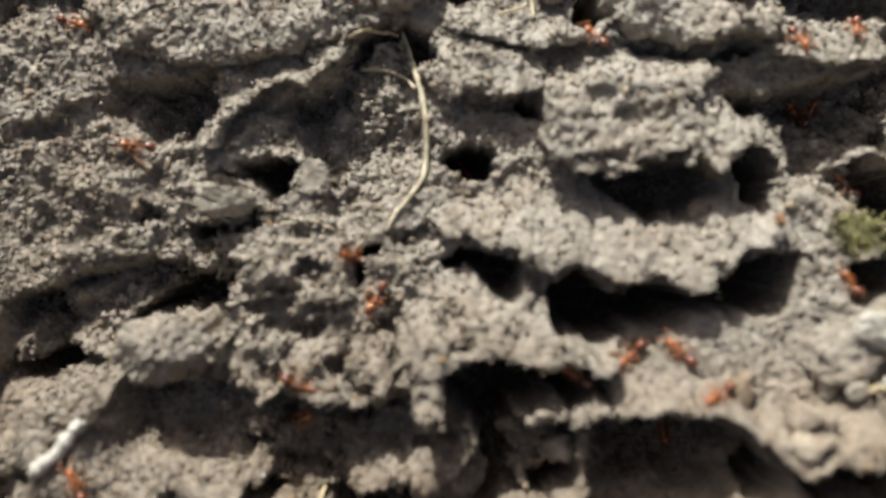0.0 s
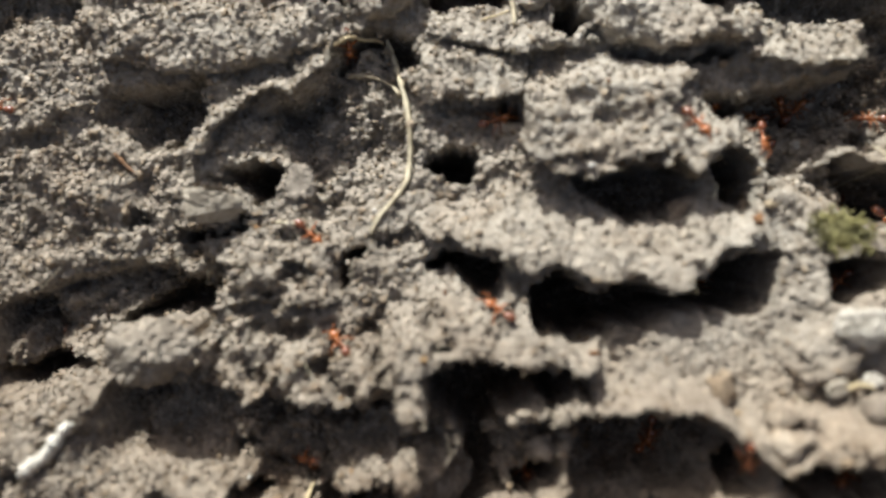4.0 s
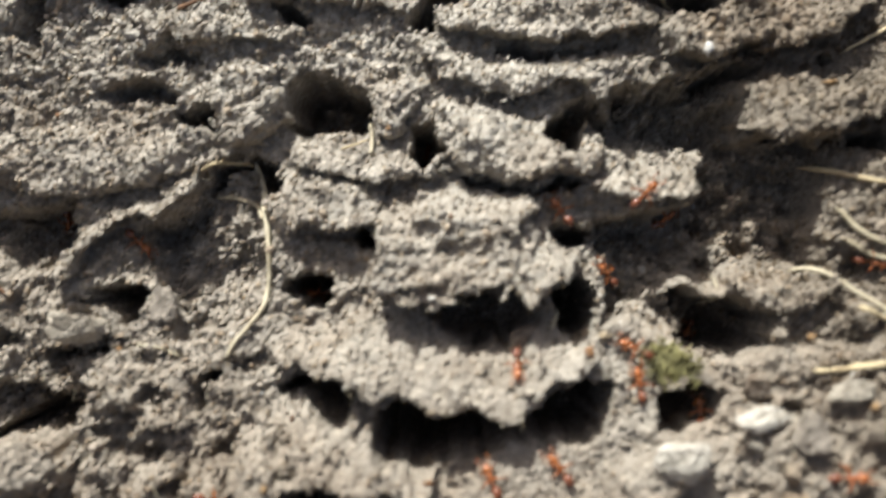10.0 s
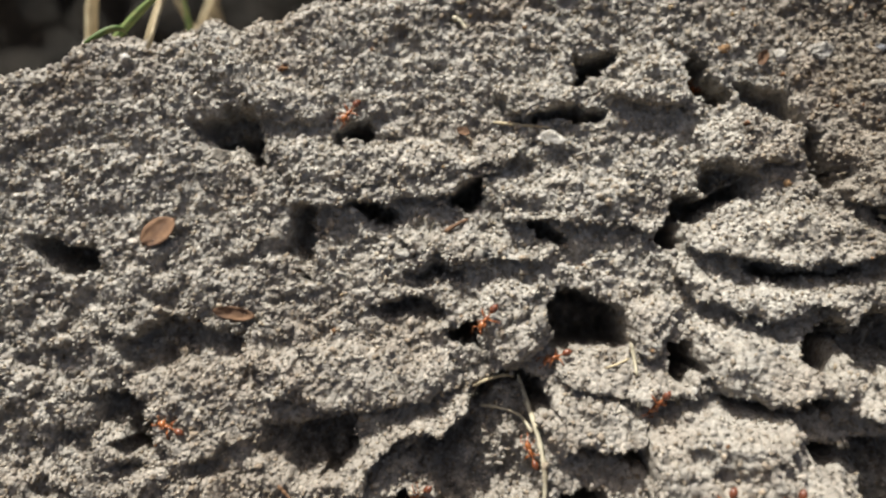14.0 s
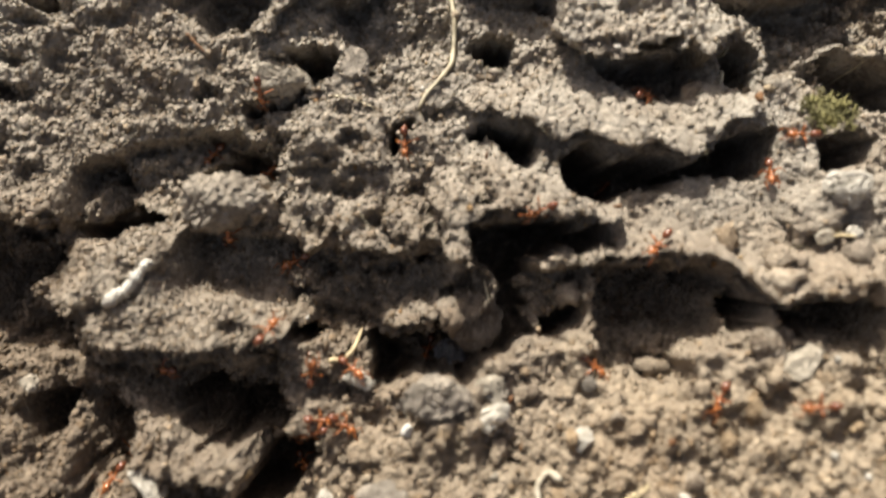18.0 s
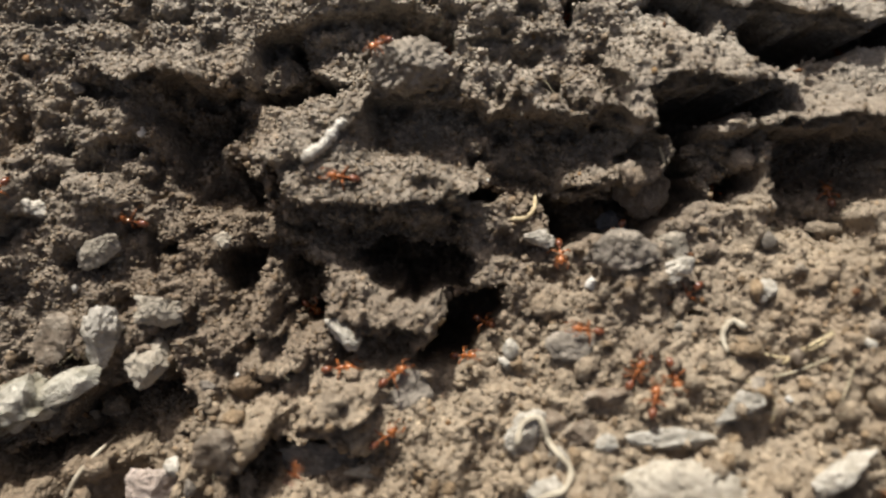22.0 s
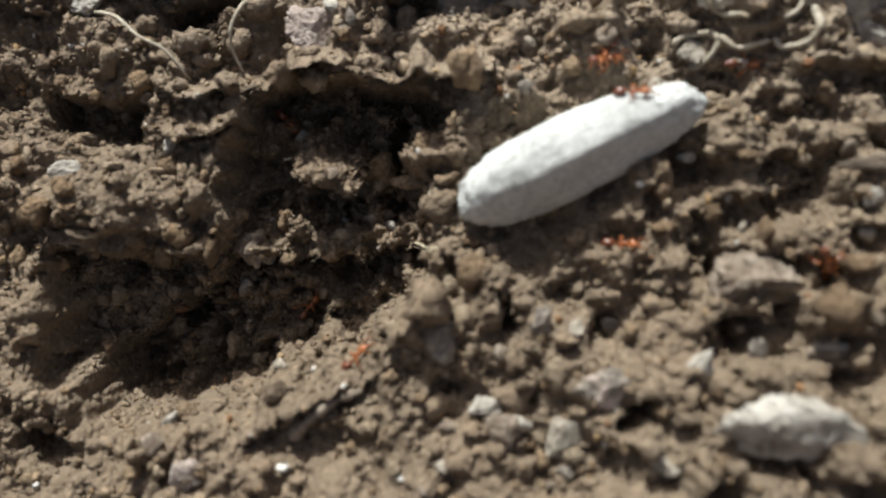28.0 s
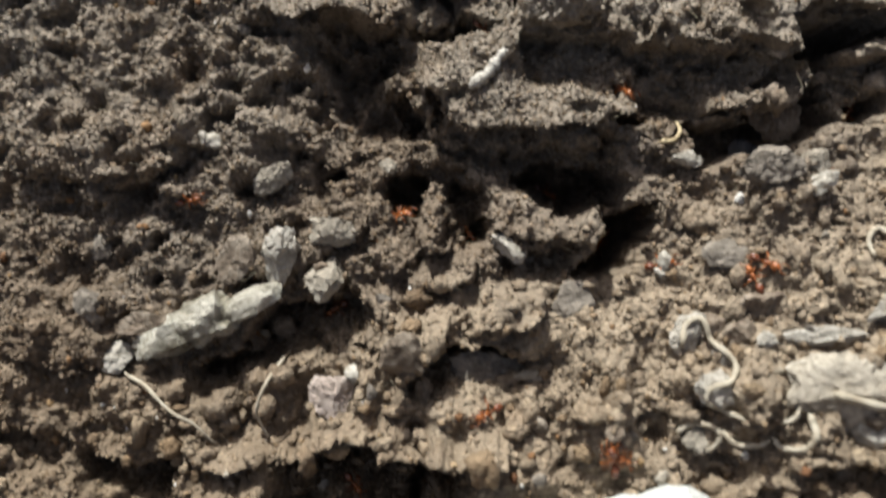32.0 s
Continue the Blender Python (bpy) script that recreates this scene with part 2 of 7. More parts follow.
def grit(x, y, seed=0):
    """Smooth noise from 0 to 1."""
    i, j = np.floor(x).astype(int), np.floor(y).astype(int)
    a, b = x - i, y - j
    a, b = a * a * (3 - 2 * a), b * b * (3 - 2 * b)
    low = lattice(i, j, seed) * (1 - a) + lattice(i + 1, j, seed) * a
    top = lattice(i, j + 1, seed) * (1 - a) + lattice(i + 1, j + 1, seed) * a
    return low * (1 - b) + top * b


def rough(x, y, octaves=4, seed=0):
    total, gain = 0, 1.0
    for k in range(octaves):
        total = total + gain * (grit(x * 2**k, y * 2**k, seed + k) - 0.5)
        gain *= 0.55
    return total


def cells(x, y, seed=0):
    """Distance to the nearest of points strewn one to a square."""
    i, j = np.floor(x).astype(int), np.floor(y).astype(int)
    best = np.full(x.shape, 9.0)
    for di in (-1, 0, 1):
        for dj in (-1, 0, 1):
            px = i + di + lattice(i + di, j + dj, seed)
            py = j + dj + lattice(i + di, j + dj, seed + 5)
            best = np.minimum(best, (x - px) ** 2 + (y - py) ** 2)
    return np.sqrt(best)


def smooth(a, b, v):
    v = np.clip((v - a) / (b - a), 0, 1)
    return v * v * (3 - 2 * v)


# ragged outlines: every ridge and hole is drawn on a wavering sheet
WX = GX + 1.2 * rough(GX / 4.5, GU / 4.5, 2, 11) + 1.5 * rough(GX / 1.7, GU / 1.7, 3, 13)
WU = GU + 1.0 * rough(GX / 4.5, GU / 4.5, 2, 17) + 1.3 * rough(GX / 1.7, GU / 1.7, 3, 19)
H = 13.917 + 0.05418 * GX - 0.19027 * GU + 0.000478 * GX**2 - 0.002034 * GX * GU + 0.000977 * GU**2
RISE = np.zeros_like(H)
FALL = np.zeros_like(H)
DENS = np.zeros_like(H)


def near(spine, reach):
    """The part of the sheet round a line, and how far each of its points lies from the line."""
    xs, us = [p[0] for p in spine], [p[1] for p in spine]
    c0, c1 = np.searchsorted(XS, (min(xs) - reach - 2.5, max(xs) + reach + 2.5))
    r0, r1 = np.searchsorted(US, (min(us) - reach - 2.5, max(us) + reach + 2.5))
    box = (slice(r0, r1), slice(c0, c1))
    x, u = WX[box], WU[box]
    d, rise = np.full(x.shape, 1e9), np.zeros(x.shape)
    for (ax, au), (bx, bu) in zip(spine, spine[1:]):
        k = np.clip(((x - ax) * (bx - ax) + (u - au) * (bu - au)) / ((bx - ax) ** 2 + (bu - au) ** 2 + 1e-9), 0, 1)
        dx, du = x - ax - k * (bx - ax), u - au - k * (bu - au)
        e = np.hypot(dx, du)
        rise = np.where(e < d, du / (e + 1e-6), rise)
        d = np.minimum(d, e)
    return box, d, 0.5 + 0.5 * rise


def ridge(spine, radius, height):
    """A crust that stands proud of the face along a line: a sharp lip below, a gentle shoulder above."""
    box, d, up = near(spine, 2.2 * radius)
    inner, outer = radius * (0.75 - 0.5 * up), radius * (1.12 + 0.95 * up)
    RISE[box] = np.maximum(RISE[box], height * 2.1 * (1 - smooth(inner, outer, d)))


def hole(spine, radius, depth):
    """A gallery that opens into the face along a line: an overhanging roof, a floor that slopes out."""
    box, d, up = near(spine, 1.8 * radius)
    inner, outer = radius * (0.25 + 0.45 * up), radius * (1.45 - 0.4 * up)
    FALL[box] = np.maximum(FALL[box], depth * 1.7 * (1 - smooth(inner, outer, d)))


RX = GX + 1.05 * rough(GX / 1.6, GU / 1.6, 3, 113) + 0.5 * rough(GX / 5, GU / 5, 2, 117)
RU = GU + 1.05 * rough(GX / 1.6, GU / 1.6, 3, 119) + 0.5 * rough(GX / 5, GU / 5, 2, 123)


def within(outline, low, side, top, reach=1.0):
    """How far into an outline each point of the sheet lies, from 0 at its rim to 1: the rim's slope is low wide
    along its lower edges, side wide along upright ones and top wide along its upper edges."""
    xs, us = [p[0] for p in outline], [p[1] for p in outline]
    c0, c1 = np.searchsorted(XS, (min(xs) - reach - 1.5, max(xs) + reach + 1.5))
    r0, r1 = np.searchsorted(US, (min(us) - reach - 1.5, max(us) + reach + 1.5))
    box = (slice(r0, r1), slice(c0, c1))
    x, u = RX[box], RU[box]
    area = sum(a[0] * b[1] - b[0] * a[1] for a, b in zip(outline, outline[1:] + outline[:1]))
    turn = 1 if area > 0 else -1
    full, odd = np.ones(x.shape), np.zeros(x.shape, bool)
    for (ax, au), (bx, bu) in zip(outline, outline[1:] + outline[:1]):
        dx, du = bx - ax, bu - au
        long = math.hypot(dx, du) + 1e-9
        up = -turn * dx / long
        wide = side + (top - side) * up if up > 0 else side + (low - side) * -up
        k = np.clip(((x - ax) * dx + (u - au) * du) / long**2, 0, 1)
        full = np.minimum(full, np.hypot(x - ax - k * dx, u - au - k * du) / wide)
        cross = (au > u) != (bu > u)
        odd ^= cross & (x < ax + (u - au) * dx / (du if abs(du) > 1e-9 else 1e-9))
    return box, np.where(odd, full, 0.0)


def rim_distance(outline, box):
    """How far each point of a part of the sheet lies from the lower edges of an outline."""
    x, u = RX[box], RU[box]
    area = sum(a[0] * b[1] - b[0] * a[1] for a, b in zip(outline, outline[1:] + outline[:1]))
    far = np.full(x.shape, 99.0)
    for (ax, au), (bx, bu) in zip(outline, outline[1:] + outline[:1]):
        dx, du = bx - ax, bu - au
        if dx * area > 0.3 * abs(area) * math.hypot(dx, du):
            k = np.clip(((x - ax) * dx + (u - au) * du) / (dx * dx + du * du), 0, 1)
            far = np.minimum(far, np.hypot(x - ax - k * dx, u - au - k * du))
    return far


def eased(v):
    return v * v * (3 - 2 * v)


def shelf(outline, height, back):
    """A crust with a sharp lower lip that merges upwards into the face."""
    box, f = within(outline, 0.5, 0.6, 1.7 * back)
    f = np.minimum(1.45 * f / max(f.max(), 0.3), 1)
    far = rim_distance(outline, box)
    brim = 0.4 * np.exp(-(((far - 0.9) / 0.75) ** 2)) * (0.5 + grit(RX[box] / 2.4, RU[box] / 2.4, 151))
    RISE[box] = np.maximum(RISE[box], SHELF * (height + brim) * eased(f))


def dome(outline, height):
    """A rounded lump."""
    wide = 0.42 * min(max(p[0] for p in outline) - min(p[0] for p in outline), max(p[1] for p in outline) - min(p[1] for p in outline))
    box, f = within(outline, 0.7 * wide, wide, wide)
    RISE[box] = np.maximum(RISE[box], SHELF * height * np.sqrt(np.clip(1 - (1 - f) ** 2, 0, 1)))


def bowl(outline, depth, low=3.0):
    """A sunken floor under a roof, running out downwards over low millimetres."""
    box, f = within(outline, low, 1.3, 0.7)
    DENS[box] = np.maximum(DENS[box], 1.4 * depth * eased(f))


def pit(outline, depth):
    """A gallery's mouth: a sharp roof, steep sides and a floor that slopes out."""
    box, f = within(outline, 0.8, 0.4, 0.3)
    FALL[box] = np.maximum(FALL[box], 1.6 * depth * eased(f))


def finger(outline, height):
    """A finger of crust left standing before a gallery's mouth."""
    box, f = within(outline, 0.35, 0.35, 0.4)
    FALL[box] *= 1 - eased(f)
    RISE[box] = np.maximum(RISE[box], SHELF * height * eased(f))


SHELF = 1.2

ridge([(-73.4, -32.6), (-68.1, -33.8), (-59.3, -32.6)], 2.9, 1.2)
ridge([(-72.3, -50.3), (-66.9, -52.4)], 3.4, 1.0)
ridge([(-67.2, -79.5), (-65.6, -83.3)], 1.5, 1.0)

hole([(-48.6, 19.5), (-44.8, 19.1)], 1.6, 5)
hole([(-45.5, -7.5), (-43.3, -8.0)], 1.3, 2)
hole([(-63.1, -39.0), (-57.8, -39.5)], 1.7, 1.3)
hole([(-69.2, -45.2), (-63.3, -44.6)], 1.8, 1.2)
hole([(-65.9, -93.7), (-62.6, -94.4)], 1.4, 3)
shelf([(2.2, 8.7), (7.6, 8.4), (13.5, 7.6), (15.0, 7.3), (16.0, 5.6), (10.2, 5.0), (4.9, 5.6), (2.2, 6.7)], 1.5, 1)
shelf([(10.3, 4.6), (15.0, 5.2), (19.0, 4.9), (23.1, 5.2), (24.5, 3.3), (23.4, 2.2), (24.2, 0.3), (27.0, -0.6), (27.5, -1.8), (25.4, -2.5), (23.9, -2.7), (23.1, -3.6), (21.4, -2.8), (20.2, -2.5), (19.0, -3.1), (14.9, -4.2), (12.0, -4.0), (10.0, -2.6), (9.7, 1.1)], 3.5, 2.5)
shelf([(28.0, 5.0), (31.2, 5.8), (35.9, 6.4), (37.0, 5.0), (36.0, 3.3), (32.8, 2.2), (30.8, 2.8), (27.3, 3.6)], 1.5, 1)
shelf([(1.6, 6.2), (7.5, 5.7), (10.1, 4.6), (9.9, 1.0), (6.8, 0.7), (4.7, 1.1), (1.6, 0.9), (0.3, 2.3)], 2, 1.5)
shelf([(-0.0, -8.5), (4.5, -7.2), (9.5, -6.4), (14.4, -7.9), (19.3, -8.4), (25.2, -6.9), (27.6, -7.9), (27.4, -9.9), (24.3, -11.0), (22.7, -12.4), (20.7, -13.9), (18.4, -13.7), (16.5, -13.0), (14.1, -13.6), (12.4, -13.0), (11.3, -12.1), (9.3, -12.6), (7.4, -11.6), (4.5, -10.6), (2.0, -10.4), (0.5, -9.5)], 2.8, 3)
shelf([(-2.0, -15.8), (0.9, -14.3), (5.3, -13.5), (8.2, -13.7), (11.9, -16.1), (14.7, -17.9), (13.6, -19.3), (11.8, -19.4), (9.0, -19.5), (7.1, -18.8), (3.3, -18.7), (1.5, -19.6), (1.5, -23.3), (0.2, -24.2), (-1.0, -22.3), (-1.5, -19.6), (-2.5, -17.2)], 3.2, 2)
shelf([(8.4, -22.4), (10.3, -21.7), (12.7, -20.9), (18.3, -20.6), (22.7, -21.6), (26.0, -23.3), (34.3, -22.6), (33.9, -24.9), (30.1, -25.4), (26.5, -26.3), (25.3, -26.0), (24.2, -24.2), (21.6, -23.1), (18.1, -22.5), (13.5, -22.6), (11.2, -23.3)], 2.8, 2.5)
shelf([(-35.7, -23.9), (-32.9, -22.4), (-29.6, -20.0), (-27.1, -19.0), (-24.6, -19.2), (-23.9, -21.8), (-23.1, -25.5), (-18.2, -25.9), (-13.9, -25.3), (-13.1, -26.7), (-14.4, -29.0), (-18.0, -30.2), (-24.2, -31.1), (-28.1, -30.7), (-31.7, -29.0), (-33.4, -27.1)], 3.2, 3)
shelf([(-10.6, -31.7), (-8.2, -29.4), (-5.3, -28.4), (-0.5, -27.1), (1.9, -27.3), (1.4, -28.2), (-2.4, -28.9), (-5.8, -29.9), (-8.2, -31.2), (-10.1, -32.2)], 0.9, 1)
shelf([(-19.3, -2.6), (-18.8, -1.3), (-16.3, 0.9), (-13.2, 2.8), (-10.0, 3.9), (-6.4, 6.2), (-6.3, 4.5), (-9.0, 2.9), (-13.2, 1.5), (-15.7, -0.5), (-16.2, -2.6), (-18.2, -3.2)], 2, 1)
shelf([(-41.2, -16.9), (-38.2, -15.6), (-33.5, -16.6), (-30.8, -18.3), (-30.7, -19.1), (-33.7, -20.4), (-37.7, -21.0), (-40.8, -21.0)], 1.8, 2)
shelf([(13.9, 20.1), (16.5, 22.7), (22.3, 24.2), (25.4, 25.3), (28.4, 23.5), (32.4, 21.8), (34.9, 20.6), (34.7, 18.5), (31.1, 17.7), (28.1, 17.5), (24.6, 17.6), (19.5, 18.0), (17.0, 19.0)], 2.2, 3)
shelf([(12.3, 18.4), (16.9, 17.3), (20.0, 16.4), (28.1, 15.9), (31.7, 16.9), (34.1, 15.8), (34.5, 13.7), (32.8, 11.6), (28.8, 11.2), (27.9, 13.2), (24.4, 12.8), (20.9, 11.9), (17.9, 13.5), (13.8, 15.6)], 1.8, 1.5)
shelf([(35.2, 20.3), (40.3, 21.8), (42.9, 23.3), (45.2, 21.6), (50.0, 21.2), (53.9, 21.3), (52.6, 19.3), (48.5, 17.3), (45.0, 16.4), (41.6, 16.4), (38.5, 14.4), (35.2, 15.5)], 3.0, 2)
shelf([(40.1, 12.1), (42.2, 13.5), (46.9, 13.9), (54.8, 14.2), (54.1, 10.7), (48.2, 9.9), (47.4, 8.0), (41.1, 8.6), (39.5, 10.5)], 3.2, 2)
shelf([(30.7, 25.6), (33.4, 27.2), (39.0, 25.9), (43.0, 24.7), (43.3, 22.6), (40.2, 22.2), (33.6, 22.7), (31.1, 23.3)], 1.8, 1.5)
shelf([(-24.6, 29.3), (-14.0, 30.3), (-2.2, 29.0), (-2.2, 27.4), (-8.5, 24.7), (-19.1, 23.8), (-24.4, 24.4)], 1.2, 3)
shelf([(-13.6, 21.0), (-6.8, 22.2), (1.2, 19.6), (0.7, 18.0), (-6.6, 18.1), (-11.9, 17.7)], 1.2, 2)
shelf([(-3.7, 26.3), (5.3, 27.2), (12.3, 23.2), (12.3, 21.0), (5.4, 21.7), (-3.1, 22.4)], 1.2, 3)
shelf([(-27.3, 30.6), (-19.0, 31.0), (-7.8, 30.2), (-1.1, 31.8), (1.1, 31.1), (-2.8, 27.8), (-7.8, 27.1), (-17.8, 25.8), (-25.6, 28.2)], 1.4, 3)
shelf([(8.5, 36.8), (14.3, 40.2), (16.9, 34.8), (14.6, 33.9), (10.7, 34.0), (7.9, 34.6)], 1.5, 1)
shelf([(-50.6, -17.3), (-44.5, -16.7), (-39.2, -15.6), (-33.8, -16.2), (-31.6, -17.8), (-30.5, -19.0), (-33.6, -19.8), (-36.8, -19.3), (-37.8, -20.4), (-41.6, -19.3), (-47.0, -19.3), (-50.2, -18.8)], 2.8, 2)
shelf([(-44.1, -59.0), (-39.1, -58.6), (-35.1, -59.1), (-30.3, -59.7), (-26.5, -58.8), (-26.0, -60.3), (-27.4, -61.3), (-30.7, -61.3), (-33.1, -61.0), (-37.0, -60.2), (-41.5, -59.9), (-43.5, -60.9), (-45.4, -62.3), (-47.3, -63.5), (-48.4, -62.9), (-46.0, -61.0)], 2.8, 2)
shelf([(-55.5, -62.0), (-50.3, -61.3), (-47.2, -61.1), (-45.2, -60.6), (-46.1, -62.1), (-48.6, -63.5), (-50.7, -63.2), (-54.3, -63.2)], 2.2, 1.5)
shelf([(-43.4, -68.1), (-41.1, -67.2), (-37.3, -66.9), (-36.2, -69.0), (-37.2, -70.0), (-39.5, -69.8), (-40.9, -69.6), (-42.9, -68.9)], 4.6, 1)
shelf([(-33.4, -82.7), (-30.4, -75.5), (-29.1, -75.5), (-29.8, -79.9), (-31.6, -82.6), (-34.2, -85.3), (-38.8, -86.8), (-42.5, -88.3), (-48.0, -92.1), (-46.9, -92.8), (-41.4, -89.9), (-36.0, -87.1), (-32.4, -84.3)], 1, 1)
shelf([(-55.3, -65.7), (-50.2, -64.7), (-47.1, -64.3), (-46.5, -65.8), (-50.0, -66.8), (-53.1, -67.1), (-55.3, -66.6)], 1.8, 1)
shelf([(-10.5, -18.6), (-7.5, -17.4), (-4.5, -18.1), (-2.0, -19.5), (-2.4, -21.9), (-5.4, -22.9), (-8.3, -22.5), (-10.4, -21.1)], 1.6, 1.5)
shelf([(24.0, -25.2), (29.8, -24.4), (36.0, -23.7), (35.6, -26.0), (31.2, -26.8), (27.5, -27.2), (24.9, -27.0)], 1.1, 2)
shelf([(9.8, 3.6), (14.4, 3.9), (22.1, 4.1), (22.8, 3.0), (20.6, 1.3), (21.7, -0.5), (26.0, -1.2), (26.0, -2.4), (22.7, -3.2), (21.8, -4.7), (20.9, -3.1), (19.9, -2.7), (15.2, -4.4), (11.8, -4.5), (9.5, -3.6)], 4.0, 0.8)
dome([(15.6, 11.8), (18.3, 12.1), (20.8, 10.7), (26.0, 9.2), (29.0, 8.1), (29.3, 6.4), (27.7, 5.0), (24.5, 4.7), (19.4, 5.0), (15.8, 6.1), (14.6, 7.5), (15.0, 10.1)], 3)
dome([(6.3, -24.4), (9.2, -23.0), (11.3, -23.4), (10.9, -27.4), (9.0, -27.9), (7.2, -26.6)], 1.5)
dome([(-23.9, -18.6), (-22.1, -16.4), (-19.1, -15.1), (-16.5, -16.6), (-14.9, -17.5), (-15.3, -20.0), (-18.3, -20.5), (-21.3, -20.5), (-23.3, -20.1)], 3)
dome([(-16.0, -11.0), (-12.9, -9.9), (-6.6, -10.4), (-6.1, -14.0), (-5.5, -15.5), (-8.1, -16.0), (-12.7, -15.1), (-15.9, -13.6)], 1.3)
dome([(-14.0, -21.1), (-10.5, -21.0), (-10.9, -22.5), (-13.4, -23.6), (-13.9, -22.1)], 1.2)
dome([(-5.7, 12.3), (-3.7, 13.9), (-0.1, 14.3), (1.3, 12.7), (1.1, 10.7), (-0.4, 8.6), (-2.4, 8.2), (-4.6, 10.2)], 2.2)
dome([(8.9, 14.0), (11.8, 15.0), (13.8, 12.9), (12.3, 9.8), (9.7, 8.9), (8.9, 10.4)], 1.8)
dome([(30.2, 29.2), (37.6, 31.8), (44.3, 26.5), (40.5, 22.7), (31.8, 23.7)], 2)
dome([(-27.7, -39.3), (-25.7, -37.8), (-22.6, -38.0), (-20.6, -38.7), (-17.1, -38.7), (-16.7, -40.6), (-18.0, -42.6), (-21.5, -42.2), (-24.5, -41.8), (-27.6, -40.8)], 1.7)
dome([(-34.3, -39.6), (-32.7, -38.0), (-31.1, -38.5), (-30.4, -41.0), (-30.8, -43.0), (-32.8, -43.5), (-33.9, -42.1)], 2.8)
dome([(-38.7, -43.5), (-35.2, -41.4), (-34.0, -43.4), (-34.4, -45.3), (-37.5, -45.4)], 1.8)
dome([(-33.4, -44.2), (-28.8, -43.6), (-28.2, -45.0), (-30.1, -47.0), (-33.1, -47.5), (-35.1, -47.6), (-34.3, -45.7)], 2.2)
dome([(-28.1, -46.9), (-24.2, -45.8), (-22.2, -46.7), (-22.6, -49.0), (-25.9, -50.5), (-28.4, -49.7)], 2.4)
dome([(-36.1, -53.1), (-35.3, -50.8), (-33.4, -49.8), (-30.8, -50.7), (-31.6, -53.0), (-33.5, -54.4), (-35.5, -54.0)], 2.4)
dome([(-65.9, -70.6), (-60.6, -69.5), (-53.6, -70.0), (-50.7, -72.9), (-51.9, -76.3), (-57.3, -75.4), (-65.4, -75.1)], 1.8)
dome([(26.9, -20.2), (27.9, -17.9), (30.4, -16.9), (33.0, -17.8), (33.5, -20.1), (31.9, -22.0), (28.7, -22.5)], 1.6)
dome([(-26.3, 30.5), (-19.3, 31.2), (-8.9, 30.1), (-4.5, 28.1), (-8.8, 25.4), (-16.4, 26.1), (-24.5, 26.3)], 1.8)
dome([(-33.1, 41.5), (-24.9, 37.4), (-20.0, 35.1), (-20.4, 32.3), (-25.9, 31.8), (-29.7, 34.1)], 1.6)
dome([(-5.9, 15.6), (-2.2, 16.6), (0.5, 15.0), (0.0, 11.3), (-2.1, 9.3), (-5.3, 11.4)], 2)
dome([(-3.5, 36.0), (2.1, 36.2), (5.4, 34.7), (4.3, 33.5), (-2.3, 33.1)], 1.6)
dome([(-4.5, 25.3), (5.3, 26.7), (10.2, 24.9), (9.6, 21.6), (1.0, 22.4)], 1.6)
dome([(-28.7, 9.6), (-18.6, 10.0), (-9.5, 9.3), (-6.8, 6.7), (-10.4, 4.2), (-18.3, 3.8), (-26.3, 5.0)], 1.6)
dome([(30.3, 25.2), (32.1, 27.9), (36.6, 30.6), (40.7, 29.3), (42.3, 26.0), (40.8, 22.2), (35.7, 22.1), (31.7, 23.5)], 3)
dome([(16.3, 30.4), (21.9, 33.1), (26.8, 31.3), (26.5, 27.3), (21.6, 26.9), (17.3, 27.5)], 1.6)
dome([(-6.8, -55.1), (-5.5, -53.0), (-3.8, -53.2), (-3.0, -54.7), (-3.6, -56.6), (-5.8, -57.3)], 2.2)
bowl([(-27.6, 2.2), (-22.2, 2.8), (-17.9, 3.4), (-17.7, -0.5), (-19.7, -3.3), (-22.9, -3.8), (-26.8, -2.2)], 1.5)
bowl([(28.9, -2.0), (31.4, 1.5), (35.1, 2.1), (37.3, 0.1), (35.7, -4.2), (34.0, -5.8), (30.5, -5.8), (28.2, -3.7)], 4.5)
bowl([(12.2, -24.6), (16.5, -24.1), (20.3, -24.2), (23.0, -25.1), (25.5, -26.8), (23.1, -27.7), (22.2, -31.7), (11.8, -32.1), (11.3, -28.5)], 5)
bowl([(-32.3, -14.6), (-26.6, -13.2), (-20.3, -12.1), (-15.8, -13.7), (-15.9, -17.5), (-20.1, -16.6), (-23.6, -18.1), (-25.0, -20.6), (-30.8, -20.9)], 2.5)
bowl([(-5.8, -31.1), (-1.4, -29.4), (4.4, -28.7), (4.6, -31.9), (-2.9, -32.6), (-5.8, -32.7)], 4.5)
bowl([(-6.5, 5.8), (-2.6, 7.2), (0.7, 3.0), (0.2, -0.4), (1.3, -3.2), (0.6, -6.2), (-2.5, -8.1), (-8.3, -8.1), (-10.5, -4.9), (-11.7, -1.6), (-13.4, -0.5), (-11.3, 1.2), (-8.0, 2.9)], 2.2)
bowl([(20.7, 36.8), (26.3, 35.4), (28.8, 31.2), (25.9, 30.7), (21.1, 33.5)], 3)
bowl([(-44.3, -19.8), (-38.2, -19.7), (-35.4, -21.7), (-35.2, -23.9), (-37.2, -27.2), (-38.1, -30.5), (-39.5, -33.2), (-43.0, -30.5), (-43.3, -26.2), (-44.7, -22.8)], 3.5)
